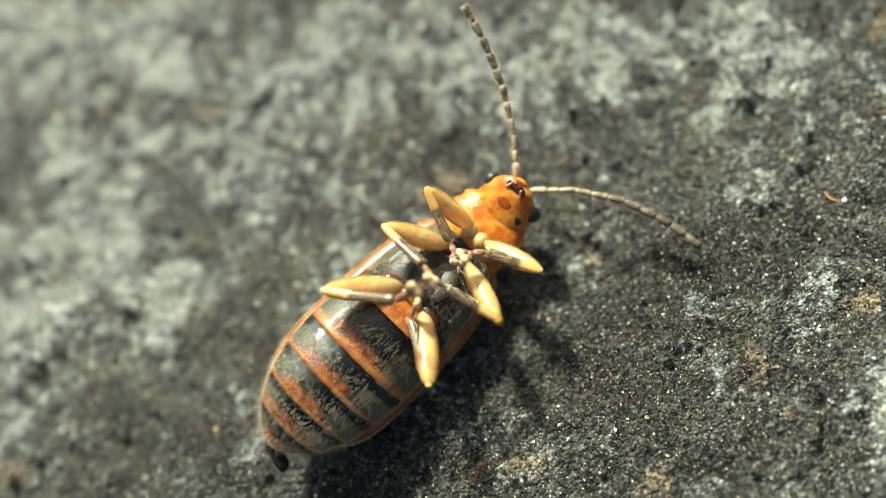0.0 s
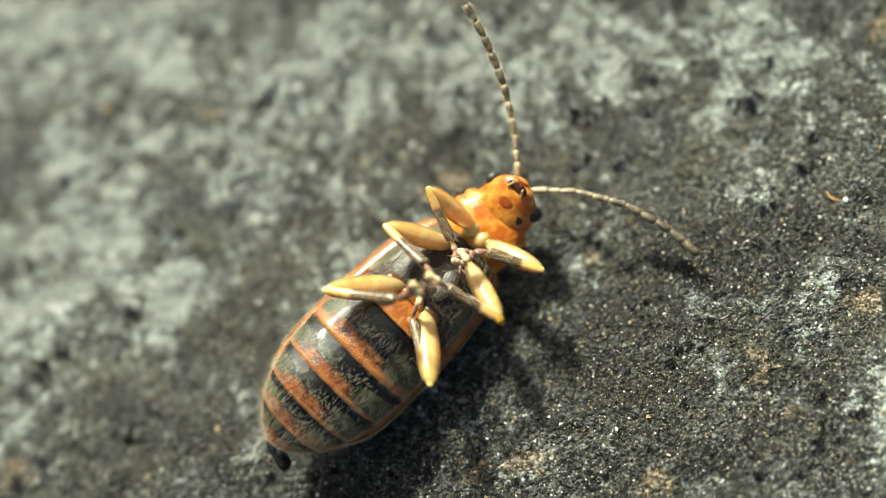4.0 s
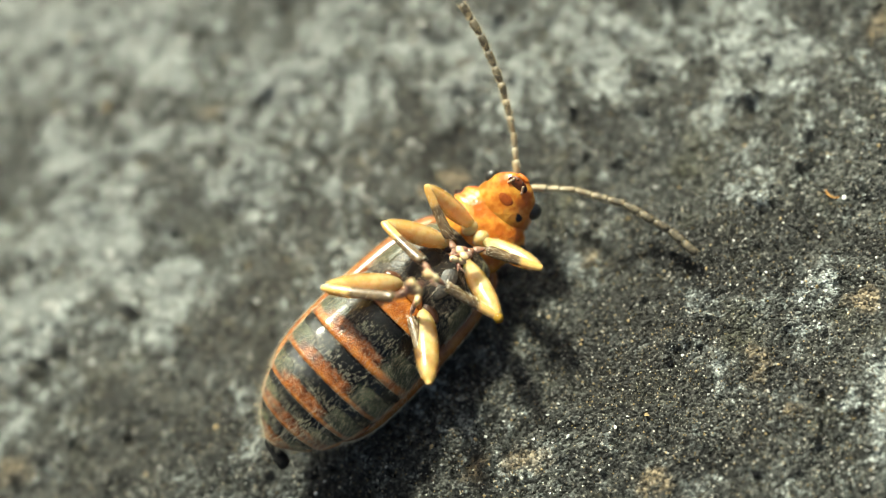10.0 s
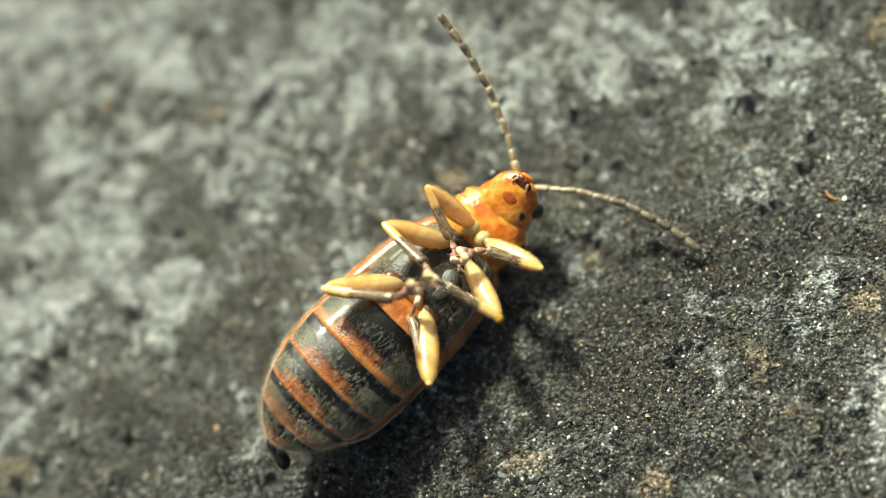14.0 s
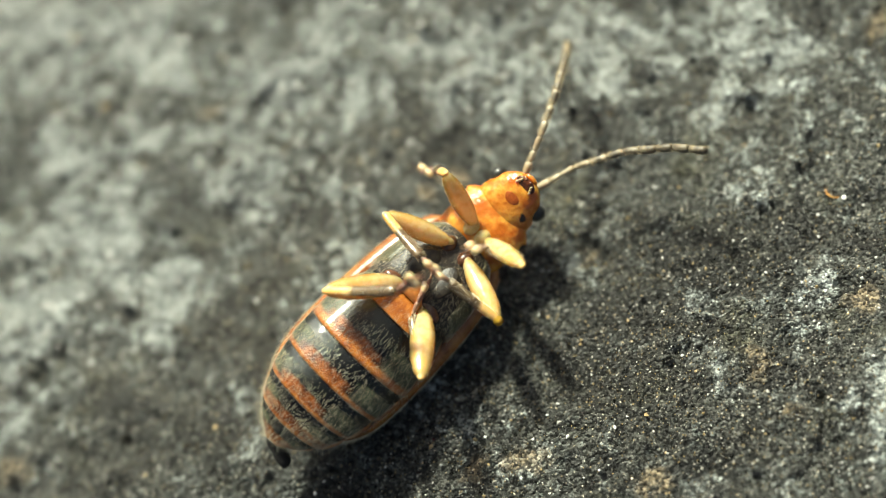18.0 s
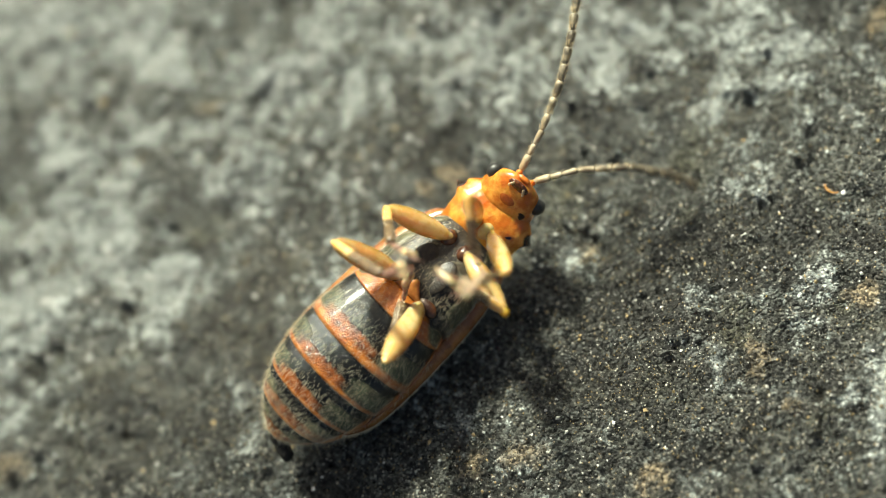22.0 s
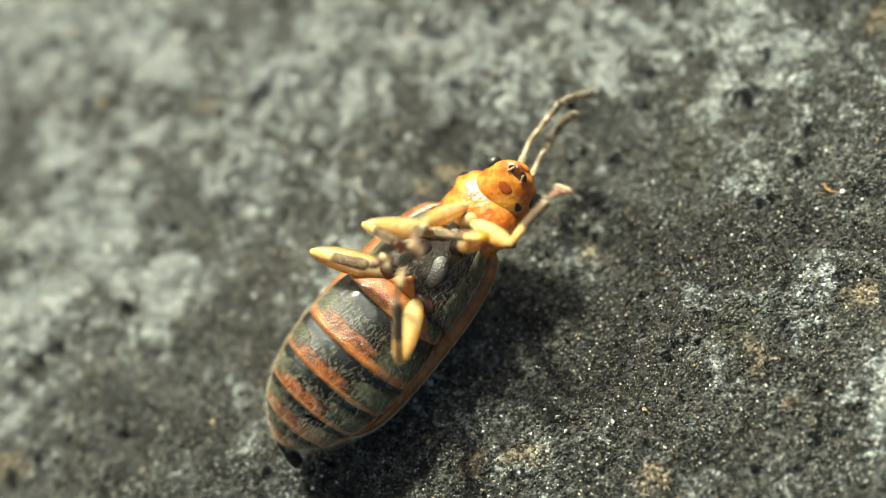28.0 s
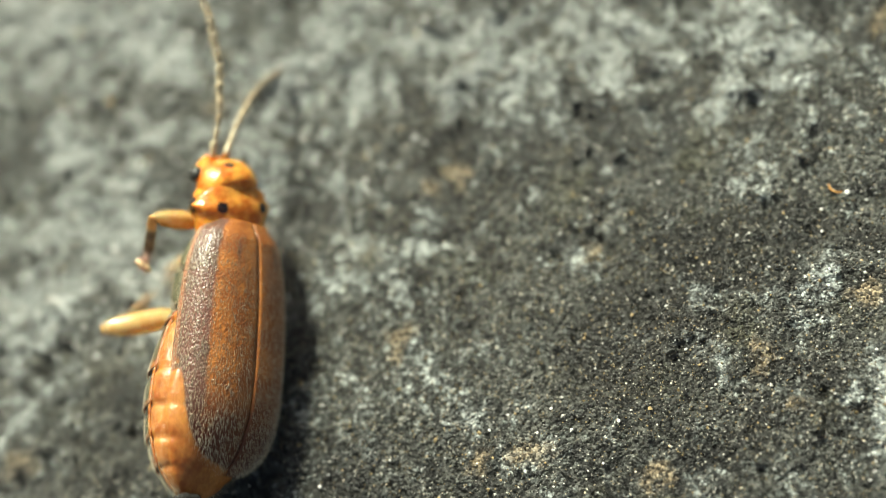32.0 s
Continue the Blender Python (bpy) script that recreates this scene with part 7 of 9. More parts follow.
    rows = [
        (0, mm(1.347, 0.029, -0.03, -0, -143, 47.1)), (17, mm(1.347, 0.029, -0.03, -0, -143, 47.1)), (18, mm(1.35, 0.024, -0.032, 5.4, -140.8, 38.5)),
        (18.5, mm(1.335, 0.028, -0.039, -11.5, -129, 61.9)), (19, mm(1.317, 0.027, -0.042, -39.7, -123.6, 96.5)),
        (20, mm(1.331, 0.019, -0.045, -6.8, -115.8, 59)), (21, mm(1.341, 0.014, -0.043, 16.1, -119.7, 33.3)),
        (21.9, mm(1.348, 0.018, -0.037, 16.9, -131.7, 32.3)), (22, mm(1.34, 0.015, -0.043, 12.5, -119.7, 37.7)),
        (22.1, mm(1.319, 0.01, -0.049, -40.2, -102.1, 93)), (23, mm(1.307, 0.016, -0.046, 105.5, -66.1, -51.2)),
        (24, mm(1.31, 0.008, -0.048, 93.2, -74.7, -38.2)), (25, mm(1.344, 0.012, -0.042, 23.8, -122, 27.1)),
        (25.5, mm(1.344, 0.012, -0.042, 24.1, -122.2, 26.8)), (27.5, mm(1.35, -0.002, -0.04, 49.2, -127.5, -3.5)),
        (28, mm(1.361, -0.007, -0.027, 52.9, -147.1, -9)), (28.1, mm(1.368, -0.006, -0.013, 52.1, -165.1, -6.9)),
        (28.2, mm(1.369, 0.009, -0.005, 49, -174.2, 10)), (28.3, mm(1.365, 0.022, 0.003, 48.7, 176.3, 26.4)),
        (28.5, mm(1.322, 0.043, -0.026, 31.9, -148.5, 86.9)), (28.6, mm(1.314, 0.045, -0.02, -153.1, -24.1, -82.2)),
        (29, mm(1.352, 0.03, -0.024, 52.9, -151.7, 42.6)), (29.4, mm(1.366, 0.013, -0.013, 63, -164.6, 16.1)),
        (29.5, mm(1.364, 0.024, -0.003, 60.9, -177, 28.7)), (29.6, mm(1.357, 0.032, 0.008, -118.4, 9.5, -138.9)),
        (29.8, mm(1.344, 0.042, 0.012, -114.3, 14.3, -119.5)), (29.9, mm(1.343, 0.043, 0.012, -113.9, 13.6, -117.6)),
        (30, mm(1.342, 0.043, 0.011, -113.7, 12.6, -116.9)), (30.2, mm(1.342, 0.043, 0.012, -113.7, 14.3, -116.6)),
        (30.5, mm(1.34, 0.043, 0.015, -113.3, 17.2, -115.2)), (30.8, mm(1.338, 0.043, 0.017, -112.4, 20.2, -112.5)),
        (31, mm(1.337, 0.043, 0.019, -111.9, 22, -111.2)), (31.2, mm(1.332, 0.047, 0.012, -110, 13.7, -104.8)),
        (31.3, mm(1.33, 0.049, 0.006, -109.3, 6.5, -101)), (31.4, mm(1.331, 0.049, -0.002, -109.4, -1.9, -103.3)),
        (31.6, mm(1.32, 0.035, -0.036, -115.2, -45.3, -89.9)), (31.7, mm(1.308, 0.03, -0.038, -130.6, -49.5, -69.1)),
        (31.73, mm(1.291, 0.009, -0.04, -171.5, -52.5, -17.8)), (31.8, mm(1.282, -0.015, -0.029, 160.6, -36.1, 21)),
        (31.9, mm(1.277, -0.022, -0.014, 157.6, -16, 27.7)), (31.967, mm(1.279, -0.021, 0.018, 157.5, 21.6, 26.7)),
        (32, mm(1.278, -0.027, 0.003, 158.9, 2.9, 32.8)),
    ]
    walk(leg["tibia"], rows)
    walk(leg["hair"], rows)
    rows = [
        (0, mm(0.718, -0.633, 0.634, 0, -112.9, 107.3)), (17, mm(0.718, -0.633, 0.634, 0, -112.9, 107.3)), (18, mm(0.649, -0.521, 0.667, -3.2, -109.3, 110.6)),
        (18.5, mm(0.99, -0.6, 0.828, -5.6, -112.2, 113.2)), (19, mm(1.382, -0.594, 0.889, -12.7, -114.2, 121)),
        (20, mm(1.071, -0.403, 0.961, -2.9, -105.1, 110.6)), (21, mm(0.862, -0.285, 0.929, 8.7, -117.3, 98.2)),
        (21.9, mm(0.708, -0.376, 0.796, 32.9, -122.2, 70.5)), (22, mm(0.887, -0.322, 0.927, 9.5, -112.4, 96.7)),
        (22.1, mm(1.33, -0.22, 1.048, 3.4, -111, 103.2)), (23, mm(1.584, -0.338, 0.982, 143.8, -51.8, -32.3)),
        (24, mm(1.537, -0.172, 1.034, 145.5, -61.5, -34.2)), (25, mm(0.795, -0.257, 0.905, -18.7, -110.3, 128.4)),
        (25.5, mm(0.791, -0.256, 0.903, -17.5, -110.3, 127.1)), (27.5, mm(0.629, 0.051, 0.855, 138.4, -34.9, -24)),
        (28, mm(0.385, 0.145, 0.577, 125.3, -42.5, -3.2)), (28.1, mm(0.245, 0.144, 0.265, 147.2, -34.8, -37.5)),
        (28.2, mm(0.218, -0.172, 0.11, 146.6, -3.3, -36)), (28.3, mm(0.315, -0.472, -0.057, 147, 28.2, -34.5)),
        (28.5, mm(1.267, -0.909, 0.562, 145.6, -25.6, -83.7)), (28.6, mm(1.455, -0.968, 0.437, 147.6, -24, -88.5)),
        (29, mm(0.634, -0.651, 0.508, 7.7, -154, 10)), (29.4, mm(0.306, -0.276, 0.269, -36.8, -127.8, 74.6)),
        (29.5, mm(0.355, -0.505, 0.039, 128.6, -39.4, -85.2)), (29.6, mm(0.494, -0.687, -0.194, 121.4, -24.4, -71.8)),
        (29.8, mm(0.784, -0.9, -0.273, 120.4, -2.3, -67.8)), (29.9, mm(0.822, -0.918, -0.252, 118.9, 12, -85.7)),
        (30, mm(0.838, -0.93, -0.229, 114.7, 21.9, -100.1)), (30.2, mm(0.853, -0.928, -0.258, 110, 25.3, -111.7)),
        (30.5, mm(0.884, -0.927, -0.311, 107.3, 28.5, -117.7)), (30.8, mm(0.934, -0.927, -0.369, 111.3, 20.6, -108.1)),
        (31, mm(0.961, -0.925, -0.402, 110.2, 20.1, -111.2)), (31.2, mm(1.058, -1.006, -0.256, 110.1, 9.8, -111.8)),
        (31.3, mm(1.114, -1.045, -0.134, 108.8, -19.2, -96.4)), (31.4, mm(1.079, -1.043, 0.029, 113.6, -12.5, -114.1)),
        (31.6, mm(1.345, -0.756, 0.782, 116.6, 0.7, -142.4)), (31.7, mm(1.595, -0.654, 0.818, -62.6, -143.4, 35.4)),
        (31.73, mm(1.97, -0.206, 0.845, -31.2, -114.1, -3.2)), (31.8, mm(2.15, 0.304, 0.622, 49.2, -120.1, -90)),
        (31.9, mm(2.263, 0.473, 0.282, 32, -132.3, -68.9)), (31.967, mm(2.244, 0.437, -0.421, 29.3, -148.6, -64.9)),
        (32, mm(2.256, 0.576, -0.077, 24.2, -136.6, -56.4)),
    ]
    walk(leg["tarsus"], rows)
    walk(leg["claw"], rows)
    leg = LEGS["hind", "R"]
    walk(leg["femur"], [
        (0, mm(0.522, -0.264, -0.62, -0, 156.5, 37.9)), (17, mm(0.522, -0.264, -0.62, -0, 156.5, 37.9)), (18, mm(0.522, -0.264, -0.62, -0, 153.1, 34.8)),
        (18.5, mm(0.522, -0.264, -0.62, -0, 152, 37.6)), (19, mm(0.522, -0.264, -0.62, -0, 151.3, 40.8)), (20, mm(0.522, -0.264, -0.62, -0, 144.8, 54.5)),
        (21, mm(0.522, -0.264, -0.62, -0, 140.3, 65.8)), (22, mm(0.522, -0.264, -0.62, -0, 137.8, 68)), (22.9, mm(0.522, -0.264, -0.62, -0, 134.5, 24.3)),
        (23, mm(0.522, -0.264, -0.62, -0, 127.1, 28.4)), (23.1, mm(0.522, -0.264, -0.62, -0, 121.1, 34.4)), (23.9, mm(0.522, -0.264, -0.62, 0, 121.7, 37)),
        (24, mm(0.522, -0.264, -0.62, -0, 114.9, 28.1)), (24.1, mm(0.522, -0.264, -0.62, 0, 109.7, 14.8)), (25, mm(0.522, -0.264, -0.62, -0, 140.6, 60.4)),
        (25.5, mm(0.522, -0.264, -0.62, -0, 132.6, 57.3)), (27.5, mm(0.522, -0.264, -0.62, -0, 168.5, 62.2)), (28, mm(0.522, -0.264, -0.62, 0, 179.8, 64.4)),
        (28.1, mm(0.522, -0.264, -0.62, -0, -177.3, 61.2)), (28.3, mm(0.522, -0.264, -0.62, 0, -177.4, 72.6)), (28.5, mm(0.522, -0.264, -0.62, 0, 141.1, 39.3)),
        (28.6, mm(0.522, -0.264, -0.62, -0, 143.7, 44)), (29, mm(0.522, -0.264, -0.62, -0, 166.5, 65.9)), (29.4, mm(0.522, -0.264, -0.62, 0, 148, 38.7)),
        (29.6, mm(0.522, -0.264, -0.62, -0, 148.4, 43.3)), (29.8, mm(0.522, -0.264, -0.62, -0, 145.1, 21.2)), (29.9, mm(0.522, -0.264, -0.62, -0, 144.9, 12.3)),
        (30, mm(0.522, -0.264, -0.62, 0, 144.2, 17)), (30.2, mm(0.522, -0.264, -0.62, -0, 151.7, 13.8)), (30.5, mm(0.522, -0.264, -0.62, -0, 164.5, 26.5)),
        (30.8, mm(0.522, -0.264, -0.62, -0, -179, 41.9)), (31, mm(0.522, -0.264, -0.62, -0, 148.7, 20)), (31.2, mm(0.522, -0.264, -0.62, -0, 177.8, 46.8)),
        (31.3, mm(0.522, -0.264, -0.62, -0, 177.5, 51.4)), (31.4, mm(0.522, -0.264, -0.62, 0, 176.5, 56.8)), (31.6, mm(0.522, -0.264, -0.62, -0, 174.7, 67.2)),
        (31.7, mm(0.522, -0.264, -0.62, -0, 173.8, 72.2)), (31.8, mm(0.522, -0.264, -0.62, -0, 172.6, 76.8)), (31.9, mm(0.522, -0.264, -0.62, 0, 171.4, 81.2)),
        (31.967, mm(0.522, -0.264, -0.62, 0, 170.4, 83.7)), (32, mm(0.522, -0.264, -0.62, -0, 170.1, 85.4)),
    ])
    rows = [
        (0, mm(1.551, -0.015, -0.037, -0, -132.6, -25.4)), (17, mm(1.551, -0.015, -0.037, -0, -132.6, -25.4)),
        (18, mm(1.549, -0.011, -0.039, -3.4, -128.4, -20.9)), (18.5, mm(1.549, -0.012, -0.039, -2.8, -129.3, -21.7)),
        (19, mm(1.552, -0.012, -0.036, -3.8, -133.7, -20.3)), (20, mm(1.546, -0.007, -0.042, -7.8, -122.5, -15.3)),
        (21, mm(1.534, -0.01, -0.047, 10.3, -110.7, -35.4)), (22, mm(1.532, -0.009, -0.048, 11.7, -107.6, -36.8)),
        (22.9, mm(1.53, -0.032, -0.037, 43.4, -131.5, -72.3)), (23, mm(1.537, -0.022, -0.042, 26.8, -123.7, -51.4)),
        (23.1, mm(1.549, -0.007, -0.04, -4.5, -127, -13.6)), (23.9, mm(1.498, -0.015, -0.043, -61, -58.5, 34.4)),
        (24, mm(1.504, -0.024, -0.041, -79.1, -54.6, 56)), (24.1, mm(1.515, -0.037, -0.034, -99.1, -42.5, 82.3)),
        (25, mm(1.541, -0.012, -0.044, 24.8, -118.6, -30.2)), (25.5, mm(1.525, -0.01, -0.049, 56.1, -103.2, -63.3)),
        (27.5, mm(1.548, -0.005, -0.041, 6.3, -124.9, -10.2)), (28, mm(1.563, -0.002, -0.026, 0.6, -148.6, -2.2)),
        (28.1, mm(1.567, -0.003, -0.016, 1.4, -161.2, -3.9)), (28.3, mm(1.553, -0.016, -0.034, 13.2, -137.3, -26.3)),
        (28.5, mm(1.561, -0.019, -0.022, 12.6, -154, -25.4)), (28.6, mm(1.561, -0.018, -0.023, 11.9, -152.5, -23.7)),
        (29, mm(1.564, -0.001, -0.023, 1.4, -152.1, -1.4)), (29.4, mm(1.526, -0.048, -0.012, -144.5, -13.3, 97)),
        (29.6, mm(1.505, -0.047, 0.005, -142.9, 6.1, 72.2)), (29.8, mm(1.483, -0.021, 0.026, -157.2, 31.1, 30.1)),
        (29.9, mm(1.48, -0.007, 0.029, -168.1, 35.2, 10.4)), (30, mm(1.478, -0.012, 0.024, -165.4, 29.3, 15.4)), (30.2, mm(1.475, -0.002, 0.021, -171, 24.4, 3)),
        (30.5, mm(1.472, -0.012, 0.003, -168.2, 3.9, 14.4)), (30.8, mm(1.479, -0.023, -0.016, -170.1, -18.3, 29.1)),
        (31, mm(1.471, -0.008, 0.008, -168.4, 9.5, 8.8)), (31.2, mm(1.477, 0.022, 0.011, -175.6, 12.4, -27.4)),
        (31.3, mm(1.472, 0.011, -0.011, -175.6, -12.5, -12.7)), (31.4, mm(1.472, 0.009, -0.011, -175.9, -13, -11.1)),
        (31.6, mm(1.473, 0.003, -0.018, -177.9, -20.8, -4.2)), (31.7, mm(1.478, -0.006, -0.027, 176.4, -32.8, 8.3)),
        (31.8, mm(1.479, -0.007, -0.028, 175.6, -34.5, 9.7)), (31.9, mm(1.479, -0.005, -0.028, 176.9, -34.4, 7.5)),
        (31.967, mm(1.479, -0.004, -0.028, 177.6, -34.4, 6.2)), (32, mm(1.479, -0.004, -0.028, 178.1, -33.9, 5.3)),
    ]
    walk(leg["tibia"], rows)
    walk(leg["hair"], rows)
    rows = [
        (0, mm(0.7, 0.396, 0.964, -0, -103.6, 40)), (17, mm(0.7, 0.396, 0.964, -0, -103.6, 40)), (18, mm(0.737, 0.303, 1.027, -25.6, -96.1, 65.9)),
        (18.5, mm(0.726, 0.32, 1.016, -46.2, -97.9, 86.7)), (19, mm(0.644, 0.329, 0.946, -58, -100.1, 98.6)), (20, mm(0.817, 0.188, 1.109, -6.3, -80.4, 47.5)),
        (21, mm(1.135, 0.287, 1.235, -27.6, -113.3, 68.2)), (22, mm(1.192, 0.253, 1.258, -56.6, -106.7, 98.9)),
        (22.9, mm(1.252, 0.852, 0.981, 48.9, -97.6, -7.7)), (23, mm(1.058, 0.589, 1.094, 4.3, -101.7, 37.4)), (23.1, mm(0.746, 0.2, 1.054, 8.1, -125.1, 33.4)),
        (23.9, mm(2.098, 0.394, 1.121, -3.8, -78.4, 44.5)), (24, mm(1.954, 0.639, 1.072, -27.1, -70.7, 68.6)), (24.1, mm(1.652, 0.971, 0.886, -44.6, -56.8, 88)),
        (25, mm(0.963, 0.332, 1.156, -37.9, -102.5, 81.7)), (25.5, mm(1.379, 0.277, 1.285, 76.1, -84.5, -31.8)),
        (27.5, mm(0.778, 0.138, 1.083, 40.7, -124.8, 2.6)), (28, mm(0.385, 0.05, 0.679, 28.4, -126.9, 17.8)),
        (28.1, mm(0.267, 0.093, 0.416, 31.6, -140.3, 13.5)), (28.3, mm(0.645, 0.429, 0.892, 70.9, -125.5, -38.1)),
        (28.5, mm(0.449, 0.515, 0.577, 51.7, -150.4, -10.4)), (28.6, mm(0.45, 0.48, 0.61, 47.5, -152.4, -1.7)),
        (29, mm(0.352, 0.038, 0.617, 37.3, -150.6, 19.4)), (29.4, mm(1.387, 1.314, 0.318, 37, 167.7, 21.4)), (29.6, mm(1.93, 1.288, -0.114, -82.6, 70.9, -83.8)),
        (29.8, mm(2.51, 0.595, -0.673, -58, 53.6, -56.4)), (29.9, mm(2.595, 0.216, -0.757, -61.7, 47, -61.3)), (30, mm(2.65, 0.33, -0.638, -72, 51.5, -74.9)),
        (30.2, mm(2.732, 0.081, -0.539, -51.6, 40.7, -46.8)), (30.5, mm(2.808, 0.35, -0.073, -48.2, 41.3, -41.8)),
        (30.8, mm(2.619, 0.641, 0.439, -47.3, 28.3, -40.1)), (31, mm(2.825, 0.226, -0.203, -59.7, 37.5, -62.7)),
        (31.2, mm(2.67, -0.591, -0.275, -46.3, 31.7, -39.3)), (31.3, mm(2.779, -0.278, 0.298, -41.1, 9.8, -24.9)),
        (31.4, mm(2.785, -0.244, 0.314, -39.1, 21.7, -17.7)), (31.6, mm(2.754, -0.092, 0.495, -30.6, 34.5, 0.1)),
        (31.7, mm(2.614, 0.163, 0.738, -29.1, 13.6, 3.8)), (31.8, mm(2.598, 0.164, 0.765, -22.7, 0.9, 51.1)), (31.9, mm(2.605, 0.122, 0.761, -22.7, -4.6, 51.8)),
        (31.967, mm(2.612, 0.097, 0.752, -23.6, -18.5, 56.2)), (32, mm(2.618, 0.081, 0.746, -22.8, -14.3, 53.3)),
    ]
    walk(leg["tarsus"], rows)
    walk(leg["claw"], rows)
    leg = LEGS["hind", "L"]
    walk(leg["femur"], [
        (0, mm(0.44, 0.279, -0.62, -0, 151.2, -46.1)), (17, mm(0.44, 0.279, -0.62, -0, 151.2, -46.1)), (18, mm(0.44, 0.279, -0.62, -0, 146.6, -41.7)),
        (18.5, mm(0.44, 0.279, -0.62, -0, 146.2, -41.1)), (19, mm(0.44, 0.279, -0.62, 0, 145.7, -40.6)), (20, mm(0.44, 0.279, -0.62, -0, 143.1, -34.3)),
        (21, mm(0.44, 0.279, -0.62, 0, 143.5, -33.9)), (22, mm(0.44, 0.279, -0.62, -0, 141, -20.7)), (23, mm(0.44, 0.279, -0.62, -0, 138.4, -19.3)),
        (24, mm(0.44, 0.279, -0.62, -0, 146.8, -38.7)), (25, mm(0.44, 0.279, -0.62, 0, 153.3, -56.2)), (25.5, mm(0.44, 0.279, -0.62, -0, 141.3, -45.7)),
        (27.5, mm(0.44, 0.279, -0.62, 0, 142.6, -34.5)), (28, mm(0.44, 0.279, -0.62, -0, 139.1, -30.8)), (28.1, mm(0.44, 0.279, -0.62, -0, 144, -35.5)),
        (28.3, mm(0.44, 0.279, -0.62, -0, 165.7, -10.4)), (28.5, mm(0.44, 0.279, -0.62, -0, 160.6, -30.9)), (28.6, mm(0.44, 0.279, -0.62, -0, 161.2, -26.4)),
        (29, mm(0.44, 0.279, -0.62, 0, 159, -52.7)), (29.4, mm(0.44, 0.279, -0.62, -0, 174.3, -36.2)), (29.6, mm(0.44, 0.279, -0.62, 0, 177.5, -30.4)),
        (29.8, mm(0.44, 0.279, -0.62, -0, -177.7, -35.7)), (29.9, mm(0.44, 0.279, -0.62, -0, -176, -38)), (30, mm(0.44, 0.279, -0.62, -0, 163.4, -41.6)),
        (30.1, mm(0.44, 0.279, -0.62, -0, 173.1, -37.9)), (30.2, mm(0.44, 0.279, -0.62, -0, 175.3, -39.8)), (30.5, mm(0.44, 0.279, -0.62, 0, -178.2, -46)),
        (30.8, mm(0.44, 0.279, -0.62, -0, -171.5, -52.7)), (31, mm(0.44, 0.279, -0.62, -0, 173.4, -55.9)), (31.2, mm(0.44, 0.279, -0.62, -0, -175, -60.7)),
        (31.3, mm(0.44, 0.279, -0.62, -0, -178.6, -63)), (31.4, mm(0.44, 0.279, -0.62, -0, 176.2, -64.7)), (31.6, mm(0.44, 0.279, -0.62, -0, 165.5, -68.4)),
        (31.7, mm(0.44, 0.279, -0.62, -0, 160.4, -70.4)), (31.8, mm(0.44, 0.279, -0.62, -0, 155.5, -72.4)), (31.9, mm(0.44, 0.279, -0.62, -0, 150.4, -74.2)),
        (31.967, mm(0.44, 0.279, -0.62, 0, 146.6, -75.4)), (32, mm(0.44, 0.279, -0.62, -0, 140.9, -70.5)),
    ])
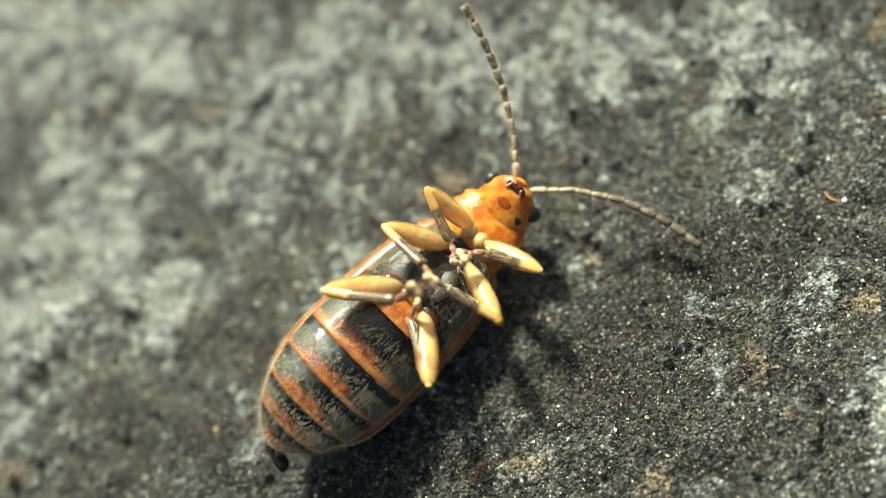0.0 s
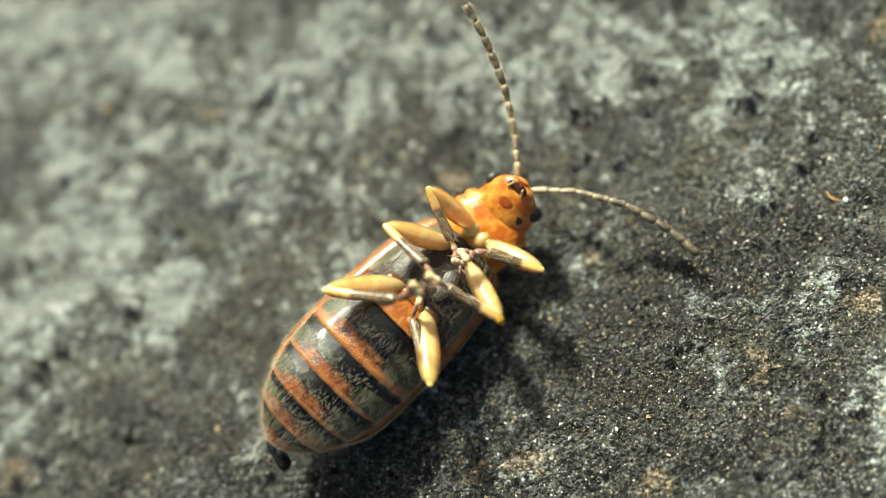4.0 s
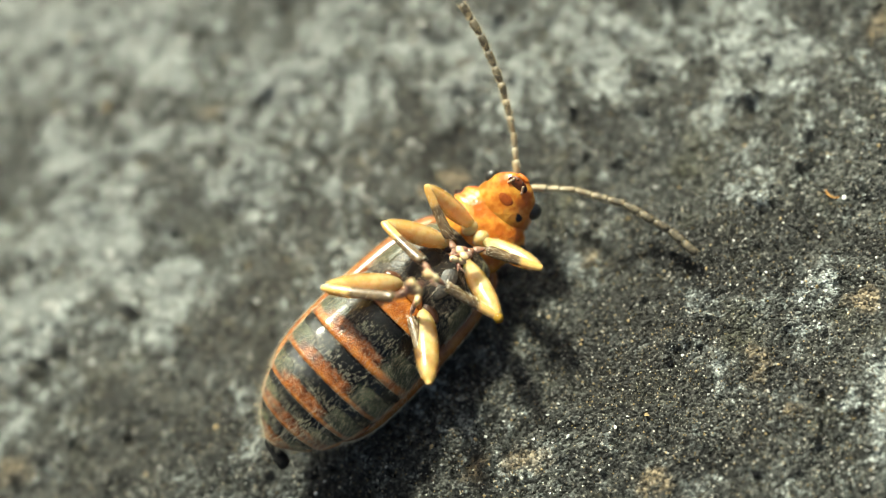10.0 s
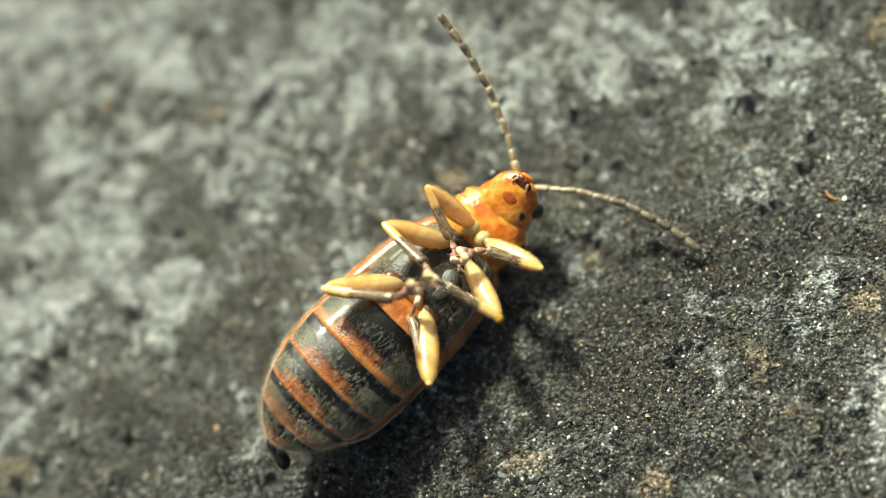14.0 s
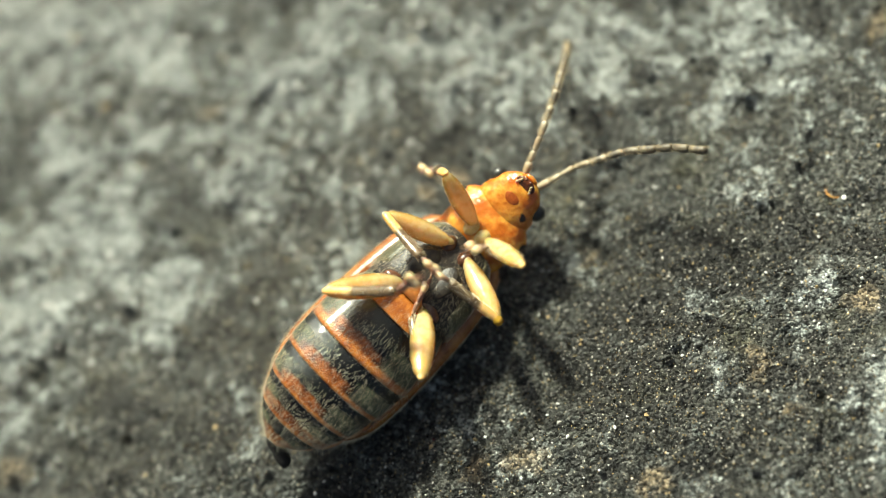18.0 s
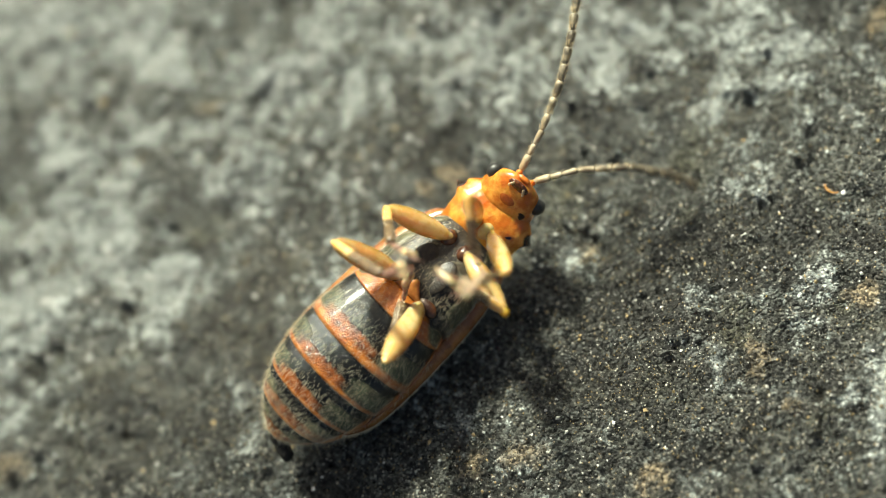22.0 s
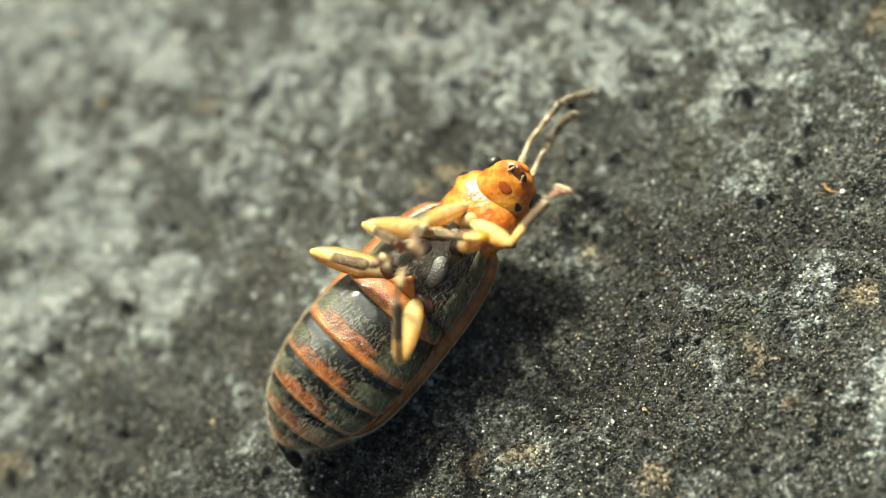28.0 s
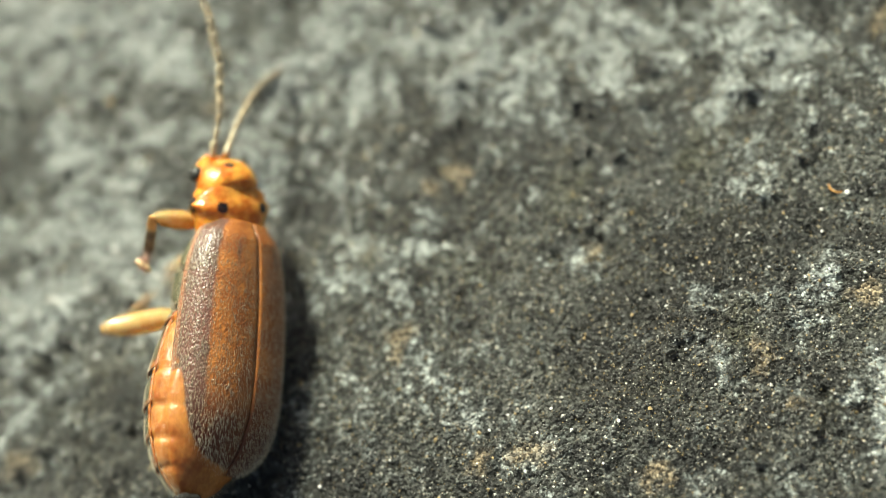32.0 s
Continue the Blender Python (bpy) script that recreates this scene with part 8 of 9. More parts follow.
    rows = [
        (0, mm(1.569, 0.009, -0.004, -0, -175.2, 10.1)), (17, mm(1.569, 0.009, -0.004, -0, -175.2, 10.1)), (18, mm(1.57, 0.007, -0.001, 0.1, -179, 7.9)),
        (18.5, mm(1.569, 0.006, -0.007, 0.2, -172.3, 6.7)), (19, mm(1.568, 0.005, -0.012, 0.4, -165.6, 5.5)), (20, mm(1.567, 0.008, -0.015, -0.6, -163.1, 9.5)),
        (21, mm(1.568, 0.009, -0.01, -1.1, -168.4, 11.2)), (22, mm(1.569, 0.01, -0.002, -1.1, -177.1, 11.7)), (23, mm(1.569, 0.011, 0.004, -1.1, 175.2, 12.3)),
        (24, mm(1.569, 0.004, -0.007, -0.9, -172.4, 5.2)), (25, mm(1.531, -0.003, -0.049, 18.1, -103, -17.9)),
        (25.5, mm(1.516, -0.005, -0.05, -48.6, -82.9, 48.1)), (27.5, mm(1.531, 0.002, -0.049, -10.6, -102.6, 10.5)),
        (28, mm(1.522, 0.002, -0.05, -51.6, -93.4, 51.7)), (28.1, mm(1.547, 0.007, -0.041, -15.6, -124.1, 15.1)),
        (28.3, mm(1.534, 0.024, -0.042, -54.1, -123.9, 60.8)), (28.5, mm(1.542, 0.031, -0.033, -49.3, -138.8, 54.5)),
        (28.6, mm(1.543, 0.033, -0.029, -49.5, -144, 54.9)), (29, mm(1.567, 0.006, -0.017, -26.1, -160.3, 7.5)),
        (29.4, mm(1.559, 0.024, -0.02, -35.1, -156.2, 31.4)), (29.6, mm(1.553, 0.029, -0.024, -39.5, -151.8, 41.4)),
        (29.8, mm(1.554, 0.025, -0.026, -37.1, -148.1, 36.6)), (29.9, mm(1.552, 0.024, -0.031, -37.2, -142.4, 36.7)),
        (30, mm(1.55, 0.027, -0.03, -40.7, -143.7, 42.7)), (30.1, mm(1.512, 0.022, -0.044, 83.6, -62.5, -69.2)),
        (30.2, mm(1.521, 0.024, -0.044, 105, -61.2, -93.3)), (30.5, mm(1.552, 0.025, -0.029, -36.4, -144.4, 37.7)),
        (30.8, mm(1.558, 0.023, -0.023, -33.2, -152.4, 31.5)), (31, mm(1.562, 0.017, -0.021, -29.3, -154.7, 22.7)),
        (31.2, mm(1.557, 0.02, -0.027, -32.4, -147, 29.2)), (31.3, mm(1.545, 0.022, -0.037, -40.5, -132.8, 41.5)),
        (31.4, mm(1.544, 0.021, -0.038, -40.7, -129.7, 41.9)), (31.6, mm(1.543, 0.018, -0.041, -37.8, -125.3, 38.2)),
        (31.7, mm(1.545, 0.014, -0.041, -30.9, -125.4, 29.8)), (31.8, mm(1.544, 0.012, -0.042, -27.9, -122.4, 26.1)),
        (31.9, mm(1.542, 0.01, -0.044, -26.2, -118.8, 24.2)), (31.967, mm(1.54, 0.009, -0.045, -25.3, -116, 23.2)),
        (32, mm(1.547, -0.005, -0.041, 3.9, -123.9, -10.3)),
    ]
    walk(leg["tibia"], rows)
    walk(leg["hair"], rows)
    rows = [
        (0, mm(0.195, -0.243, 0.084, -0, -101.5, -98.2)), (17, mm(0.195, -0.243, 0.084, -0, -101.5, -98.2)), (18, mm(0.199, -0.196, 0, -61.2, -128.6, -33.5)),
        (18.5, mm(0.197, -0.163, 0.152, -46.9, -107, -49.3)), (19, mm(0.212, -0.127, 0.308, -113.3, -76.6, 15.3)),
        (20, mm(0.235, -0.217, 0.366, -120, -65.8, 22.3)), (21, mm(0.22, -0.258, 0.242, -124.8, -83.6, 27.2)), (22, mm(0.2, -0.272, 0.037, 0.6, -88.5, -98.3)),
        (23, mm(0.2, -0.287, -0.143, -95.8, -79, -1.7)), (24, mm(0.176, -0.13, 0.153, -133.4, -60.9, 37.7)), (25, mm(1.246, 0.084, 1.291, -54.7, -124.8, -32.1)),
        (25.5, mm(1.638, 0.117, 1.311, -36, -108.1, -52.6)), (27.5, mm(1.225, -0.056, 1.288, -117.4, -79.4, 27.1)),
        (28, mm(1.466, -0.067, 1.318, -133.6, -78.7, 43.5)), (28.1, mm(0.793, -0.204, 1.089, -20.8, -105.8, -67.8)),
        (28.3, mm(1.152, -0.646, 1.092, 3, -69.5, -90.5)), (28.5, mm(0.942, -0.81, 0.868, 33.5, -46.9, -125.4)),
        (28.6, mm(0.905, -0.874, 0.775, 33.6, -39.4, -125.6)), (29, mm(0.283, -0.155, 0.439, 52.1, -31.5, -156.9)),
        (29.4, mm(0.495, -0.644, 0.539, 60.5, -8.9, 179.6)), (29.6, mm(0.656, -0.782, 0.636, 59.8, -1.3, -171.9)),
        (29.8, mm(0.628, -0.674, 0.716, 60.1, 4.7, -160.4)), (29.9, mm(0.69, -0.627, 0.828, 60.6, 7.3, -156.1)), (30, mm(0.749, -0.73, 0.802, 59.5, 6, -165.6)),
        (30.1, mm(1.769, -0.578, 1.209, 58.5, 22.5, -169.3)), (30.2, mm(1.51, -0.642, 1.194, 59.3, 21.2, -167.3)),
        (30.5, mm(0.677, -0.657, 0.784, 61.8, -2.6, -152.1)), (30.8, mm(0.528, -0.616, 0.629, 61.4, 6.8, -162.5)),
        (31, mm(0.424, -0.474, 0.576, 60.6, -2.8, 174.8)), (31.2, mm(0.557, -0.557, 0.75, 59.3, 29.2, 169.2)),
        (31.3, mm(0.857, -0.617, 1.008, 53.2, 33.8, 157.6)), (31.4, mm(0.898, -0.589, 1.056, 46.9, 36.3, 146.7)),
        (31.6, mm(0.917, -0.501, 1.123, 28.4, 44.8, 118.6)), (31.7, mm(0.843, -0.407, 1.124, 13.5, 51.7, 98.8)),
        (31.8, mm(0.874, -0.336, 1.164, 13.6, 51.1, 98.9)), (31.9, mm(0.926, -0.284, 1.207, 6.9, 54.4, 90.5)),
        (31.967, mm(0.976, -0.249, 1.239, 4.3, 56.4, 87.3)), (32, mm(0.781, 0.124, 1.148, 21.2, 68.8, 106.2)),
    ]
    walk(leg["tarsus"], rows)
    walk(leg["claw"], rows)
    walk(FEELERS["R"][0], [
        (0, mm(3.282, -0.184, -0.423, -180, 14.8, -49.8)), (6, mm(3.282, -0.184, -0.423, -180, 14.9, -49.6)), (9, mm(3.299, -0.187, -0.384, 180, 14.7, -50)),
        (13, mm(3.319, -0.191, -0.329, 180, 13.8, -56.4)), (17, mm(3.335, -0.196, -0.273, 180, 12.1, -67.9)), (17.5, mm(3.339, -0.147, -0.294, 180, 15, -61.9)),
        (18, mm(3.342, -0.098, -0.315, 180, 24, -22.5)), (18.5, mm(3.327, -0.092, -0.361, 180, -11.1, -35.5)),
        (18.9, mm(3.313, -0.084, -0.394, -180, 21.8, -43.3)), (19, mm(3.309, -0.082, -0.402, 180, 22.7, -28)), (19.1, mm(3.304, -0.092, -0.409, 180, 21.4, -13)),
        (20, mm(3.25, -0.176, -0.468, 180, 14.2, -20.1)), (21, mm(3.235, -0.219, -0.475, 180, 18.6, -38)), (22, mm(3.241, -0.147, -0.467, 180, 15, -15.8)),
        (23, mm(3.233, -0.145, -0.487, -180, -17.9, -12.1)), (24, mm(3.174, -0.156, -0.567, 180, -15.8, -26.2)),
        (25, mm(3.24, -0.051, -0.486, 180, -61.1, -15.4)), (25.5, mm(3.254, -0.039, -0.476, 180, -11.8, -18.4)),
        (27.5, mm(3.304, 0.05, -0.392, 180, -31.4, -34.3)), (27.9, mm(3.311, 0.077, -0.367, -180, -53.2, -33.6)),
        (28, mm(3.313, 0.085, -0.36, -180, -47.4, -26.4)), (28.1, mm(3.297, 0.183, -0.408, 180, -23.3, -22.9)),
        (28.3, mm(3.255, 0.375, -0.46, 180, 11.2, -14.6)), (28.5, mm(3.283, 0.539, -0.385, 180, 45.5, -2.1)), (28.6, mm(3.359, 0.508, -0.333, 180, 44.8, -6)),
        (29, mm(3.336, 0.345, -0.436, 180, 41.3, -20.3)), (29.4, mm(3.294, -0.044, -0.591, -180, 29.3, 7.3)), (29.6, mm(3.239, -0.338, -0.94, 180, 20.5, 19.9)),
        (29.8, mm(3.13, -0.491, -1.019, 180, 11.4, 30.2)), (29.9, mm(3.065, -0.558, -1.057, -180, 7.2, 34.5)), (30, mm(2.994, -0.617, -1.095, 180, 3.4, 38.2)),
        (30.2, mm(2.972, -0.569, -1.128, 180, -1.9, 23.3)), (30.5, mm(2.934, -0.503, -1.175, -180, -16, -9)),
        (30.8, mm(2.889, -0.444, -1.216, -180, -19, -24.6)), (30.9, mm(2.873, -0.426, -1.229, 180, -19.5, -29)),
        (31, mm(2.856, -0.409, -1.241, 180, -19, -33.3)), (31.1, mm(2.976, -0.393, -1.164, 180, -14.1, -42.5)),
        (31.2, mm(3.088, -0.365, -1.076, 180, -13.5, -40.7)), (31.3, mm(3.147, -0.295, -0.949, -180, -13, -38.7)),
        (31.4, mm(3.196, -0.215, -0.813, 180, -12.4, -36.6)), (31.6, mm(3.252, -0.032, -0.519, 180, -8.5, -31.8)),
        (31.7, mm(3.3, 0.038, -0.395, 180, -4.6, -29.5)), (31.8, mm(3.332, 0.11, -0.266, -180, -0.5, -27.3)), (31.9, mm(3.348, 0.182, -0.136, 180, 3.2, -25.2)),
        (31.967, mm(3.35, 0.225, -0.057, -180, 5.2, -24)), (32, mm(3.348, 0.252, -0.005, -180, 6.4, -23.1)),
    ])
    walk(FEELERS["R"][1], [
        (0, mm(3.775, -0.768, -0.625, 180, 15, -59.3)), (6, mm(3.777, -0.765, -0.626, -180, 15.1, -59)), (9, mm(3.79, -0.772, -0.585, -180, 15, -59.6)),
        (13, mm(3.743, -0.83, -0.518, 180, 14.2, -64.9)), (17, mm(3.625, -0.912, -0.439, -180, 12.2, -77.5)), (17.5, mm(3.698, -0.82, -0.498, 180, 10.3, -69.1)),
        (18, mm(4.009, -0.374, -0.636, 180, -0.5, -24.7)), (18.5, mm(3.958, -0.542, -0.209, 180, -22.3, -41)),
        (18.9, mm(3.847, -0.587, -0.687, -180, 2.8, -47.3)), (19, mm(3.953, -0.424, -0.707, 180, 1.7, -32.3)),
        (19.1, mm(4.021, -0.257, -0.697, 180, 2.7, -17.4)), (20, mm(3.969, -0.439, -0.662, -180, 16.7, -27.2)), (21, mm(3.825, -0.68, -0.727, 180, 9.9, -46)),
        (22, mm(3.976, -0.354, -0.671, 180, 10.2, -23.4)), (23, mm(3.968, -0.303, -0.244, 180, -23.4, -18)), (24, mm(3.856, -0.492, -0.353, 180, -16.9, -34.1)),
        (25, mm(3.608, -0.152, 0.206, 180, -17.1, -6.7)), (25.5, mm(3.988, -0.283, -0.315, 180, -22.7, -20.6)), (27.5, mm(3.861, -0.33, 0.019, 180, -31.9, -29)),
        (27.9, mm(3.705, -0.184, 0.266, -180, -13.1, -8)), (28, mm(3.792, -0.153, 0.222, 180, -7.6, -4.3)), (28.1, mm(3.966, -0.099, -0.096, 180, -35, -11.7)),
        (28.3, mm(4.005, 0.18, -0.614, 180, 4.1, 0.6)), (28.5, mm(3.837, 0.519, -0.948, -180, 42.8, 13)), (28.6, mm(3.916, 0.45, -0.89, 180, 43.1, 10.8)),
        (29, mm(3.892, 0.139, -0.958, 180, 44.2, 1.9)), (29.4, mm(3.977, 0.044, -0.978, 180, 23.4, 10.8)), (29.6, mm(3.935, -0.085, -1.216, 180, 11.4, 14.1)),
        (29.8, mm(3.799, -0.101, -1.175, 180, -0.1, 17.4)), (29.9, mm(3.711, -0.114, -1.156, 180, -5.3, 18.9)),
        (30, mm(3.614, -0.129, -1.142, 180, -10.2, 20.5)), (30.2, mm(3.697, -0.257, -1.102, -180, -9.6, 15.5)), (30.5, mm(3.684, -0.622, -0.958, 180, 4.6, 20)),
        (30.8, mm(3.568, -0.755, -0.958, 180, 16.1, 2.2)), (30.9, mm(3.525, -0.787, -0.965, -180, 17.6, -9.4)), (31, mm(3.48, -0.819, -0.984, 180, 22.2, -26.8)),
        (31.1, mm(3.541, -0.91, -0.972, 180, 29, -51.3)), (31.2, mm(3.671, -0.866, -0.892, 180, 30.8, -48.2)),
        (31.3, mm(3.748, -0.777, -0.771, 180, 31.1, -45.7)), (31.4, mm(3.816, -0.675, -0.643, 180, 29.7, -43.6)),
        (31.6, mm(3.916, -0.444, -0.403, -180, 21.9, -40.2)), (31.7, mm(3.985, -0.35, -0.332, 180, 17.6, -38.6)),
        (31.8, mm(4.034, -0.253, -0.259, 180, 14.4, -36.9)), (31.9, mm(4.062, -0.154, -0.18, 180, 12.4, -35.3)),
        (31.967, mm(4.069, -0.095, -0.129, -180, 11.7, -34.4)), (32, mm(4.07, -0.056, -0.093, 180, 11.3, -33.8)),
    ])
    walk(FEELERS["R"][2], [
        (0, mm(4.219, -1.515, -0.857, 180, 14.7, -69.4)), (6, mm(4.225, -1.51, -0.861, 180, 14.9, -69)), (9, mm(4.23, -1.522, -0.817, -180, 14.8, -70)),
        (13, mm(4.113, -1.62, -0.738, 180, 14.2, -74)), (17, mm(3.816, -1.77, -0.629, 0, 168, 92.4)), (17.5, mm(4.014, -1.648, -0.66, 180, 5.2, -76.5)),
        (18, mm(4.826, -0.751, -0.627, -180, -30.5, -27.7)), (18.5, mm(4.586, -1.088, 0.133, 180, -34.3, -48.2)),
        (18.9, mm(4.456, -1.248, -0.732, -180, -19, -51.9)), (19, mm(4.713, -0.905, -0.733, 180, -23.1, -37.4)),
        (19.1, mm(4.879, -0.527, -0.739, 180, -18.8, -22.5)), (20, mm(4.736, -0.834, -0.921, 180, 19, -35)), (21, mm(4.441, -1.318, -0.881, 180, 0.2, -54.3)),
        (22, mm(4.788, -0.706, -0.83, 180, 4.8, -31.3)), (23, mm(4.753, -0.559, 0.114, 180, -29, -24.9)), (24, mm(4.569, -0.975, -0.092, 180, -17.7, -42.6)),
        (25, mm(4.462, -0.253, 0.471, -31.3, 96.3, -119.7)), (25.5, mm(4.766, -0.574, 0.032, 180, -34.4, -23.4)),
        (27.5, mm(4.529, -0.701, 0.495, 180, -32.3, -23.4)), (27.9, mm(4.573, -0.307, 0.47, 0, 111.9, -111.8)), (28, mm(4.681, -0.22, 0.341, 0, 115.2, -125.2)),
        (28.1, mm(4.688, -0.25, 0.42, 180, -46.3, 4.9)), (28.3, mm(4.903, 0.189, -0.678, 180, -4.3, 17.3)), (28.5, mm(4.481, 0.667, -1.559, 180, 37.9, 27.4)),
        (28.6, mm(4.562, 0.573, -1.505, 180, 38.7, 27.3)), (29, mm(4.538, 0.16, -1.585, 180, 42, 27.2)), (29.4, mm(4.788, 0.199, -1.336, 180, 17, 14.1)),
        (29.6, mm(4.79, 0.13, -1.394, 180, 1.6, 8.3)), (29.8, mm(4.658, 0.168, -1.173, 180, -13, 2.7)), (29.9, mm(4.559, 0.177, -1.073, 180, -19.3, 0)),
        (30, mm(4.443, 0.182, -0.983, 180, -24.9, -2.6)), (30.2, mm(4.552, -0.019, -0.953, 180, -17.7, 6.7)), (30.5, mm(4.527, -0.314, -1.03, 0, 149.1, -112.2)),
        (30.8, mm(4.432, -0.721, -1.208, -0, 140.1, -47.7)), (30.9, mm(4.371, -0.927, -1.238, 0, 141.2, -42.6)),
        (31, mm(4.224, -1.195, -1.324, 0, 138.8, -37.9)), (31.1, mm(4.033, -1.525, -1.408, -0, 138, -35.3)), (31.2, mm(4.186, -1.442, -1.354, -0, 131.6, -32.6)),
        (31.3, mm(4.286, -1.328, -1.237, 0, 122.2, -27.4)), (31.4, mm(4.382, -1.213, -1.089, 6.8, 109.1, -12.1)),
        (31.6, mm(4.553, -0.983, -0.739, -0, 118.3, 116.3)), (31.7, mm(4.656, -0.885, -0.604, -0, 136.3, 126.4)),
        (31.8, mm(4.731, -0.776, -0.483, 180, 30.8, -49.5)), (31.9, mm(4.779, -0.663, -0.374, 180, 22.1, -47.3)),
        (31.967, mm(4.796, -0.593, -0.311, 180, 18.3, -46.4)), (32, mm(4.803, -0.548, -0.27, 180, 16.2, -45.9)),
    ])
    walk(FEELERS["R"][3], [
        (0, mm(4.526, -2.33, -1.085, -0, 165.8, 102.6)), (6, mm(4.537, -2.322, -1.092, -0, 165.6, 103)), (9, mm(4.527, -2.34, -1.047, -0, 165.7, 101.7)),
        (13, mm(4.354, -2.459, -0.96, -0, 166, 98.6)), (17, mm(3.852, -2.65, -0.816, -0, 168.5, 84.2)), (17.5, mm(4.223, -2.519, -0.742, 180, 1, -82.4)),
        (18, mm(5.513, -1.11, -0.17, -180, -47.9, -30.2)), (18.5, mm(5.082, -1.642, 0.64, -0, -136.8, 124.8)),
        (18.9, mm(4.982, -1.917, -0.438, 180, -33.7, -55.6)), (19, mm(5.37, -1.409, -0.381, -180, -38.7, -41.7)),
        (19.1, mm(5.666, -0.852, -0.449, 180, -33.3, -26.6)), (20, mm(5.433, -1.322, -1.214, 180, 20.7, -41.5)),
        (21, mm(4.967, -2.049, -0.884, -180, -7.3, -60.6)), (22, mm(5.554, -1.173, -0.905, 180, 0.5, -37.6)), (23, mm(5.467, -0.89, 0.551, 180, -33.3, -31)),
        (24, mm(5.2, -1.556, 0.182, 180, -18.1, -49.5)), (25, mm(4.512, -0.166, -0.424, -5.5, 96.8, -62.9)), (25.5, mm(5.447, -0.869, 0.541, 180, -43.6, -26.2)),
        (27.5, mm(5.227, -1.003, 0.976, 180, -32.4, -18.7)), (27.9, mm(4.697, 0.005, -0.366, -0, 110.8, -90.4)), (28, mm(4.902, 0.094, -0.473, -0, 111.5, -99)),
        (28.1, mm(5.307, -0.197, 1.071, 180, -52.6, 21.5)), (28.3, mm(5.759, 0.456, -0.61, 180, -10.1, 29.5)), (28.5, mm(5.111, 0.994, -2.112, 180, 32.9, 37.3)),
        (28.6, mm(5.185, 0.895, -2.068, 180, 33.9, 38.5)), (29, mm(5.132, 0.466, -2.188, 180, 37.4, 43.4)), (29.4, mm(5.623, 0.409, -1.599, 180, 11.8, 16.7)),
        (29.6, mm(5.681, 0.259, -1.419, 180, -6.2, 3.7)), (29.8, mm(5.534, 0.209, -0.97, 180, -21.7, -8.5)), (29.9, mm(5.408, 0.177, -0.776, 180, -27.4, -14.2)),
        (30, mm(5.259, 0.145, -0.604, 180, -32.1, -19.5)), (30.2, mm(5.404, 0.082, -0.679, 180, -23.8, -0.7)), (30.5, mm(4.819, 0.4, -1.493, -0, 144.5, -91.4)),
        (30.8, mm(3.967, -0.21, -1.786, -0, 143.9, -42.2)), (30.9, mm(3.855, -0.452, -1.802, -0, 144.8, -39.5)),
        (31, mm(3.689, -0.779, -1.916, -0, 143.1, -36.8)), (31.1, mm(3.487, -1.139, -2.01, 0, 143.5, -37.1)), (31.2, mm(3.682, -1.12, -2.026, -0, 138.7, -34.8)),
        (31.3, mm(3.86, -1.107, -1.998, -0, 131.5, -31.2)), (31.4, mm(4.094, -1.152, -1.939, -0, 121.1, -23.7)),
        (31.6, mm(4.743, -1.366, -1.531, 47.5, 105.9, 77.2)), (31.7, mm(5.042, -1.408, -1.227, 0, 122.4, 110.2)),
        (31.8, mm(5.233, -1.364, -0.943, 0, 138.7, 119)), (31.9, mm(5.344, -1.276, -0.712, 180, 28.7, -57.4)),
        (31.967, mm(5.385, -1.212, -0.593, -180, 22.9, -56.2)), (32, mm(5.405, -1.168, -0.52, 180, 19.5, -55.6)),
    ])
